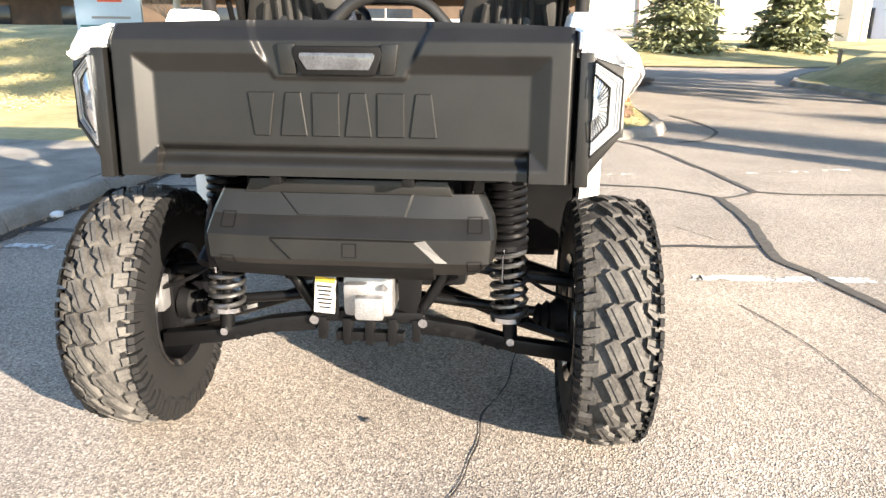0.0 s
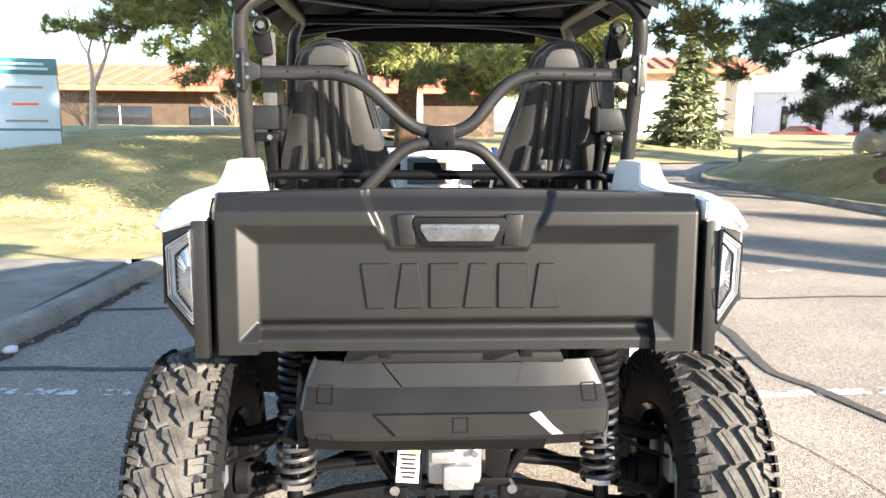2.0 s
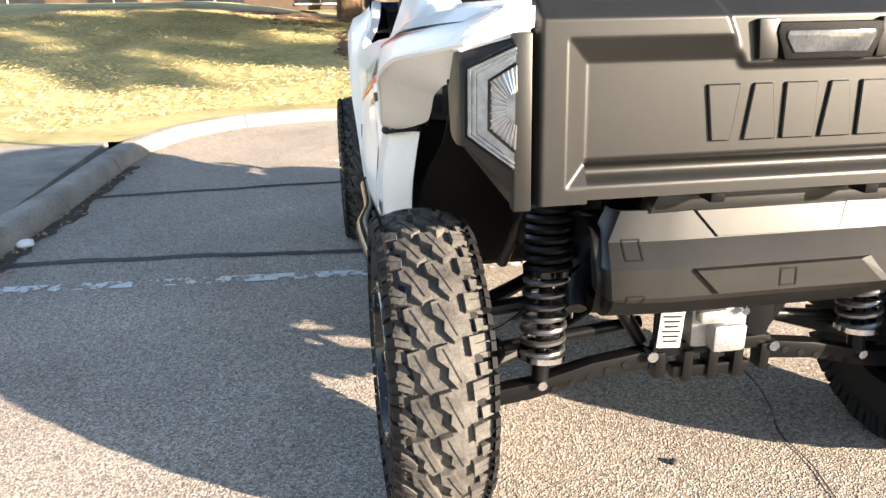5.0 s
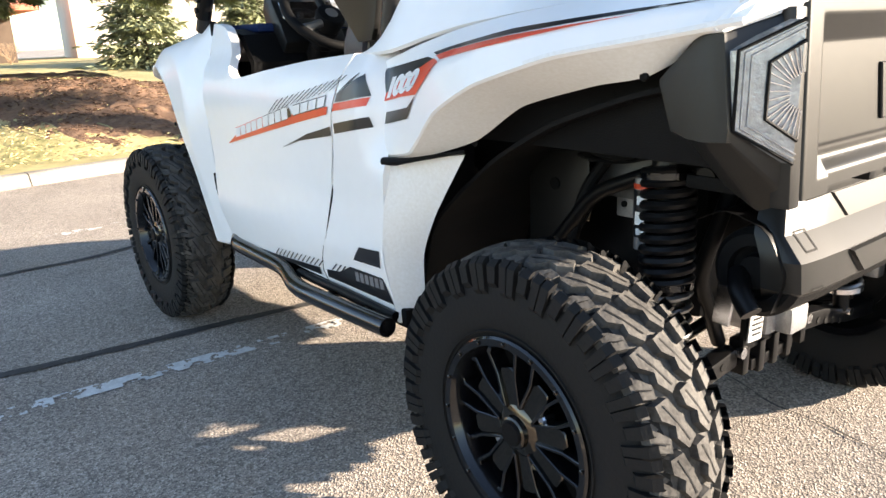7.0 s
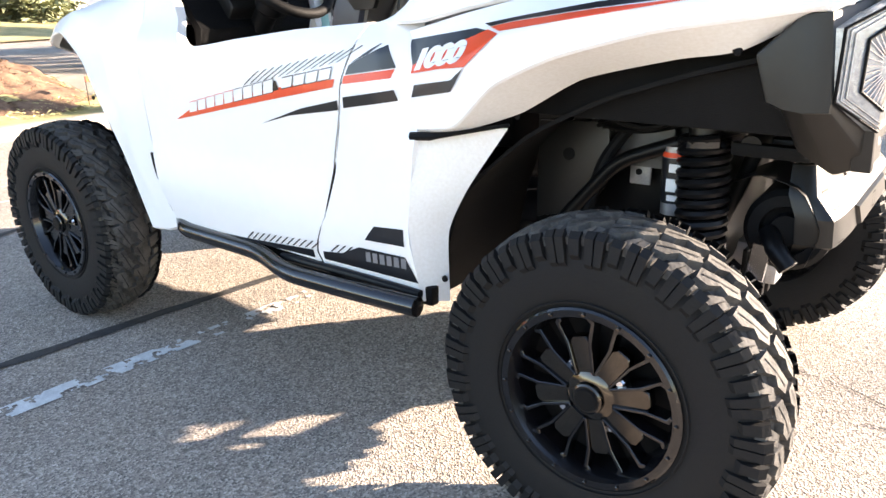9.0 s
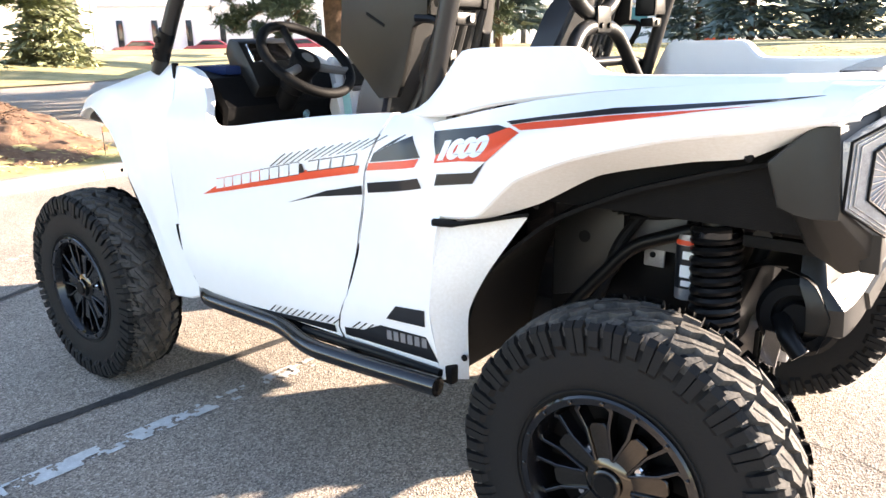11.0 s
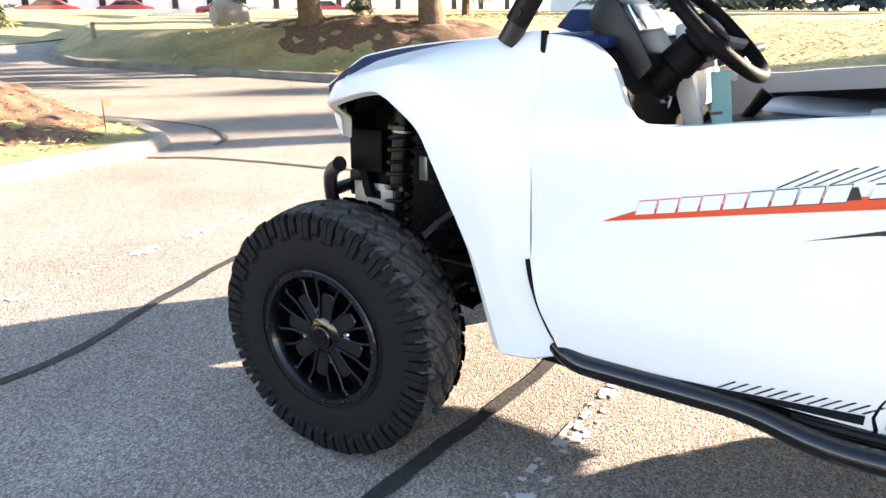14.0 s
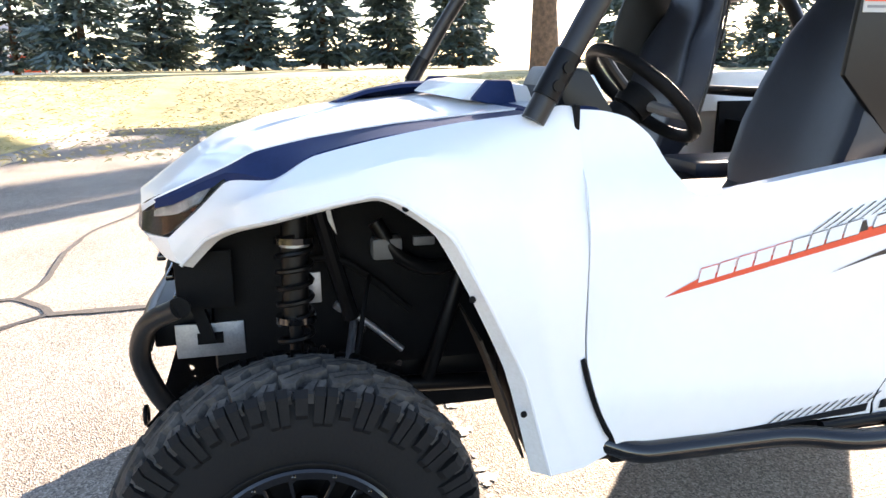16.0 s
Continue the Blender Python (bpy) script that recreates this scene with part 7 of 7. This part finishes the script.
def bare_tree(x, y, z, height, seed, label, mat_, spread=0.5, r0=0.11, depth=4, name="bare_tree"):
    rng = random.Random(seed)
    root = thing(name, label, "tree" if name == "bare_tree" else "shrub", at=(x, y, z))
    bm = bmesh.new()

    def grow(p, d, l, r, n):
        q = p + d * l
        mid = p.lerp(q, 0.5) + Vector((rng.gauss(0, 0.03), rng.gauss(0, 0.03), 0)) * l
        bm_tube([p, mid, q], [r, r * 0.85, r * 0.7], 7 if n > 2 else 4, bm=bm, round_path=False, caps=n == depth)
        if n:
            for _ in range(2 if n > 2 else 3):
                nd = (d + Vector((rng.gauss(0, spread), rng.gauss(0, spread), rng.uniform(-0.15, 0.35)))).normalized()
                grow(q, nd, l * rng.uniform(0.6, 0.85), r * 0.6, n - 1)
    if name == "shrub":
        for _ in range(14):
            a = rng.uniform(0, 6.28)
            grow(Vector((0, 0, -0.05)), Vector((math.cos(a) * 0.5, math.sin(a) * 0.5, 0.8)).normalized(), height * 0.3, r0, 3)
    else:
        grow(Vector((0, 0, -0.1)), Vector((0.05, 0, 1)).normalized(), height * 0.3, r0, depth)
    part("branch_frame", bm, mat_, root)
    return root


pine(-0.1, 15.6, 0.45, 12.0, 2.1, 7.8, 11, "tall pine with long yellow-green needle tufts on a bank", 0.27, 92, 52000, tuft=0.25, droop=0.17, west=0.09)
pine(9.4, 11.1, 0.95, 10.5, 1.4, 4.2, 23, "dark green pine on a mulched bank", 0.21, 58, 20000, needle=M_DARKNEEDLE, tuft=0.20, droop=0.42)
pine(10.1, 8.7, 0.80, 11.0, 2.3, 3.8, 29, "dark green pine on a mulched bank", 0.22, 36, 7000, needle=M_DARKNEEDLE, tuft=0.22, droop=0.35)
pine(14.6, -4.35, 0.80, 17.0, 6.4, 5.6, 31, "tall bare-trunked pine on a dry lawn", 0.32, 60, 20000, tuft=0.27)
spruce(7.7, 29.6, 0.25, 4.9, 2.3, 41, "full green spruce on a far lawn", 1500, group="spruces on the far lawn")
spruce(12.5, 30.6, 0.35, 5.0, 2.0, 43, "full green spruce on a far lawn", 1500, group="spruces on the far lawn")
ROW = [(42.2, 14.8, 10.0, 3.2), (37.1, 10.4, 11.0, 2.9), (41.7, 7.3, 10.5, 2.8), (37.9, 2.8, 11.5, 2.5), (40.8, -1.3, 12.0, 2.5), (45.3, -5.8, 12.5, 2.6), (41.4, -9.4, 11.5, 2.4), (36.1, -17.6, 10.5, 2.5), (36.9, -22.2, 12.0, 2.9), (31.3, -23.3, 9.5, 2.6), (31.5, -27.8, 10.5, 2.8)]
for i, (x, y, h, r) in enumerate(ROW):
    spruce(x, y, 0.85, h, r, 60 + i, "tall dark blue-green spruce behind a lawn", 1100, M_FARSPRUCE, "row of tall spruces", gap=0.5 if i % 3 == 1 else 0.1)
bare_tree(-9.0, 19.5, 0.95, 4.6, 7, "leafless pale-barked tree with a forked trunk", M_PALEBARK, 0.32, 0.12)
bare_tree(-13.6, 30.0, 0.9, 2.6, 9, "leafless tan shrub by the building", M_TWIG, 0.6, 0.02, name="shrub")
bare_tree(-7.6, 31.0, 0.9, 2.8, 10, "leafless tan shrub by the building", M_TWIG, 0.6, 0.02, name="shrub")
spruce(15.6, 11.1, 0.9, 6.5, 1.9, 51, "ragged green spruce behind the pines", 900, M_FARSPRUCE, base=0.12, gap=0.5)
bare_tree(29, 25, 0.8, 5.0, 12, "leafless brown tree in the distance", M_TWIG, 0.5, 0.08)
bare_tree(37, 19, 0.8, 5.5, 14, "leafless brown tree in the distance", M_TWIG, 0.5, 0.08)
for i, (x, y, s) in enumerate(((2.2, 36.0, 0.8), (4.0, 36.5, 0.9), (15.0, 40.0, 0.8))):
    bare_tree(x, y, 0.6, 1.5 * s, 70 + i, "round brown leafless bush", M_TWIG, 0.8, 0.014, name="shrub")


# mulch beds, laid over the lawns
def bed(cx, cy, rx, ry, h, seed, label, lift=0.035):
    bm = bmesh.new()
    rows = []
    for i in range(29):
        s = i / 28
        row = []
        for k in range(80):
            a = 6.28318 * k / 80
            j = 1 + 0.14 * noise.noise(Vector((math.cos(a) * 2, math.sin(a) * 2, seed)))
            x, y = cx + rx * s * j * math.cos(a), cy + ry * s * j * math.sin(a)
            row.append(bm.verts.new((x, y, h(x, y) + lift * (1 - s ** 6) - 0.02 * s ** 6 + 0.07 * noise.noise(Vector((x * 2.2, y * 2.2, seed))) + 0.05 * noise.noise(Vector((x * 6, y * 6, seed))))))
        rows.append(row)
    for a_, b_ in zip(rows, rows[1:]):
        for k in range(80):
            bm.faces.new((a_[k], a_[(k + 1) % 80], b_[(k + 1) % 80], b_[k]))
    bmesh.ops.remove_doubles(bm, verts=bm.verts, dist=0.0005)
    return tagged(obj("mulch_bed", bm, M_MULCH), label, "mulch", kind="structure")


def ground_at(name):
    o = bpy.data.objects[name]
    tree = bvh_of([o])

    def h(x, y):
        q = tree.ray_cast(Vector((x, y, 20)), Vector((0, 0, -1)))
        return q[0].z if q[0] is not None else 0.1
    return h


H_LAWN, H_EAST, H_SOUTH = ground_at("lawn"), ground_at("lawn_east"), ground_at("lawn_south")
bed(0.85, 10.3, 1.55, 3.3, H_LAWN, 3, "reddish brown wood mulch on a grassy mound")
bed(1.40, 8.3, 0.88, 1.45, H_LAWN, 8, "reddish brown wood mulch tapering towards the kerb")
bed(0.6, 15.6, 3.4, 2.6, H_LAWN, 5, "reddish brown needle litter under a pine")
bed(10.3, 9.9, 1.9, 3.2, H_EAST, 6, "reddish brown needle litter under pines")
bed(14.6, -4.35, 1.6, 1.6, H_SOUTH, 8, "reddish brown needle litter round a trunk")


def on_lawn(rng):
    while True:
        x, y = rng.uniform(-11, 2.2), rng.uniform(5.4, 15)
        z = H_LAWN(x, y)
        bare = ((x - 0.85) / 1.55) ** 2 + ((y - 10.3) / 3.3) ** 2 < 1 and rng.random() < 0.93
        if z > 0.101 and not bare:
            return x, y, z


def on_bank(rng):
    x, y = rng.uniform(7.8, 22), rng.uniform(-12, 14)
    while ((x - 10.3) / 1.9) ** 2 + ((y - 9.9) / 3.2) ** 2 < 1 and rng.random() < 0.93:
        x, y = rng.uniform(7.8, 22), rng.uniform(-12, 14)
    return x, y, max(H_EAST(x, y) if y > 5 else H_SOUTH(x, y), 0)


def on_bed(rng):
    a, q = rng.uniform(0, 6.283), rng.random() ** 0.5
    x, y = 0.85 + 1.55 * q * math.cos(a), 10.3 + 3.3 * q * math.sin(a)
    return x, y, H_BED(x, y)


H_BED = ground_at("mulch_bed")
leaf_litter(5200, on_bed, 0.034, M_MULCH, "mulch_chips", "loose brown bark chips on the mulch mound", 18, 0.012, 0.35)["category"] = "mulch"
leaf_litter(3600, on_lawn, 0.020, M_TWIG, "lawn_leaves", "pale dry leaves scattered over the grass", 15, 0.03)
leaf_litter(30000, on_lawn, 0.032, M_BLADE, "grass_tufts", "short dry grass blades on the bank", 16, 0.03, 0.10)["category"] = "grass"
leaf_litter(14000, on_bank, 0.060, M_BLADE, "bank_grass", "short dry grass blades on the far banks", 17, 0.03, 0.10)["category"] = "grass"

# ---- buildings and things in the distance ----
def hall(name, label, origin, turn_z, length, depth, eave, rise, wall_mat, windows, columns, overhang=1.6):
    root = thing(name, label, "building")
    L = length / 2
    part("wall", bm_box((0, depth / 2, eave / 2), (length, depth, eave), 0.02), wall_mat, root)
    ro = part("roof", bm_prism([(-overhang, eave - 0.15), (-overhang, eave + 0.12), (depth * 0.5, eave + rise), (depth + overhang, eave + 0.12), (depth + overhang, eave - 0.15)], "x", -L - 1, L + 1), M_TILE, root, "red clay tile roof", smooth=False)
    n = int(length / 0.9)
    for k in range(n):
        x = -L + (k + 0.5) * length / n
        part("tile_course", bm_box((x, depth * 0.25 - overhang / 2, eave + rise / 2 + 0.13), (0.34, math.hypot(depth * 0.5 + overhang, rise - 0.12), 0.10), 0.03, 1, turn(math.degrees(math.atan2(rise - 0.12, depth * 0.5 + overhang)), 0, 0)), M_TILE, ro)
    for x, z, w, h in windows:
        wi = part("window", bm_box((x, -0.03, z), (w, 0.10, h), 0.01), M_DARKGLASS, root, "dark window")
        part("window_frame", bm_box((x, -0.06, z - h / 2 - 0.04), (w + 0.12, 0.14, 0.08), 0.01), M_STUCCO, wi)
        part("window_frame", bm_box((x, -0.06, z), (0.06, 0.12, h), 0.005), M_STUCCO, wi)
    for x in columns:
        part("column", bm_box((x, -overhang + 0.25, eave / 2), (0.32, 0.32, eave), 0.02), M_STUCCO, root, "pale column")
    root.matrix_basis = pose(*origin, 0, 0, turn_z)
    return root


hall("office_building", "long low brown office with red tile roof", (-21, 40, 0.35), 2, 52, 12, 2.75, 1.7, M_BRICK,
     [(-22, 1.2, 3, 1.2), (-15, 1.2, 3, 1.2), (-8, 1.2, 3, 1.2), (-2, 1.2, 3, 1.2), (5, 1.2, 3.4, 1.2), (10.0, 1.2, 2.4, 1.2), (15, 1.2, 3, 1.2), (20.5, 1.2, 2.6, 1.2)], [21.6])
hall("annex_building", "pale stucco building with red tile roof", (15.5, 46, 0.5), -8, 13, 10, 4.2, 1.3, M_STUCCO, [(3.6, 2.1, 0.5, 2.2), (-2, 2.1, 0.6, 2.2)], [6.4], 0.9)
shed = thing("warehouse", "long white metal warehouse far across the road", "building")
part("wall", bm_box((0, 0, 2.2), (64, 14, 4.4), 0.05), M_METALWALL, shed)
part("roof", bm_prism([(-7.6, 4.4), (-7.6, 4.6), (0, 5.4), (7.6, 4.6), (7.6, 4.4)], "x", -32.5, 32.5), M_METALWALL, shed)
for k in range(22):
    wi = part("window", bm_box((-30 + 2.86 * k, -7.05, 2.0), (0.5, 0.2, 2.4), 0.02), M_DARKGLASS, shed, "narrow dark window")
    part("window_sill", bm_box((-30 + 2.86 * k, -7.12, 0.76), (0.7, 0.2, 0.08), 0.01), M_GREYPL, wi)
shed.matrix_basis = pose(50, 58, -0.2, 0, 0, -38)


def car(x, y, z, turn_z):
    root = thing("parked_car", "dark red sedan parked far across the lawn", "car", "cars by the warehouse")
    side = [(-2.2, 0.35), (-2.2, 0.75), (-1.9, 0.92), (-1.2, 0.98), (-0.6, 1.40), (0.7, 1.42), (1.4, 0.98), (2.0, 0.88), (2.2, 0.65), (2.2, 0.35)]
    part("body", bm_prism(side, "y", -0.86, 0.86, 0.08), M_CAR, root)
    part("window", bm_prism([(-1.05, 1.0), (-0.55, 1.33), (0.62, 1.35), (1.2, 1.0)], "y", -0.872, 0.872, 0.01), M_DARKGLASS, root)
    for px in (-1.35, 1.35):
        for py in (-0.80, 0.80):
            w = part("wheel", bm_lathe([(-0.1, 0.0001), (-0.1, 0.28), (-0.08, 0.33), (0.08, 0.33), (0.1, 0.28), (0.1, 0.0001)], "y", 20, (px, py, 0.33)), M_RUBBER, root)
            part("rim", bm_lathe([(-0.112, 0.0001), (-0.112, 0.2), (0.112, 0.2), (0.112, 0.0001)], "y", 16, (px, py, 0.33)), M_ALU, w)
    root.matrix_basis = pose(x, y, z, 0, 0, turn_z)


for x, y, r in ((31.5, 56.0, -38), (37.0, 54.5, -38), (42.5, 49.5, -38), (49.0, 44.5, -38)):
    car(x, y, -0.1, r)
far = thing("far_shed", "small distant building with teal and red walls", "building")
part("wall", bm_box((0, 0, 1.6), (9, 5, 3.2), 0.03), M_METALWALL, far)
part("wall_panel", bm_box((-3.2, -2.54, 2.2), (2.0, 0.1, 1.4), 0.02), M_SIGNTEAL, far)
part("wall_panel", bm_box((3.2, -2.54, 1.0), (2.2, 0.1, 1.2), 0.02), M_RED, far)
part("roof", bm_prism([(-2.8, 3.2), (0, 4.0), (2.8, 3.2)], "x", -4.8, 4.8), M_GREYPL, far)
far.matrix_basis = pose(58, 22, 0.4, 0, 0, -70)

sign = thing("monument_sign", "tall sign panel with teal head and pale blue face", "sign", at=(-8.2, 14.2, 0.55))
part("panel", bm_box((0, 0, 1.05), (1.35, 0.22, 2.1), 0.02), M_SIGNBLUE, sign)
part("head", bm_box((0, -0.015, 1.93), (1.36, 0.23, 0.34), 0.01), M_SIGNTEAL, sign)
for z, w in ((1.98, 0.9), (1.88, 1.05)):
    part("text_bar", bm_box((0, -0.135, z), (w, 0.01, 0.05)), M_SIGNBLUE, sign)
for z, w, m in ((1.50, 0.7, M_DECALGREY), (1.15, 0.5, M_RED), (0.62, 1.3, M_SIGNTEAL), (0.80, 0.8, M_DECALGREY)):
    part("text_bar", bm_box((0.05, -0.117, z), (w, 0.012, 0.05)), m, sign)
sign.rotation_euler.z = radians(16)
pst = tagged(obj("marker_post", bm_prism([(8.82, 17.38), (8.90, 17.38), (8.90, 17.46), (8.82, 17.46)], "z", 0.0, 0.78, 0.01), M_WOODPOST), "short weathered wooden marker post by the kerb", "post")
bo = pebble(0.55, 4, 0.85)
o = tagged(obj("boulder", bo, M_ROCK), "pale rounded boulder on the bank", "rock")
o.location = (11.3, 15.4, H_EAST(11.3, 15.4) + 0.28)
fl = bm_tube([(1.9, 7.1, 0.1), (1.9, 7.1, 0.42)], 0.004, 6)
f_ = thing("marker_flag", "small orange marker flag in the mulch", "flag")
part("wire", fl, M_STEEL, f_)
part("flag", bm_box((1.94, 7.1, 0.39), (0.08, 0.003, 0.06)), M_RED, f_)
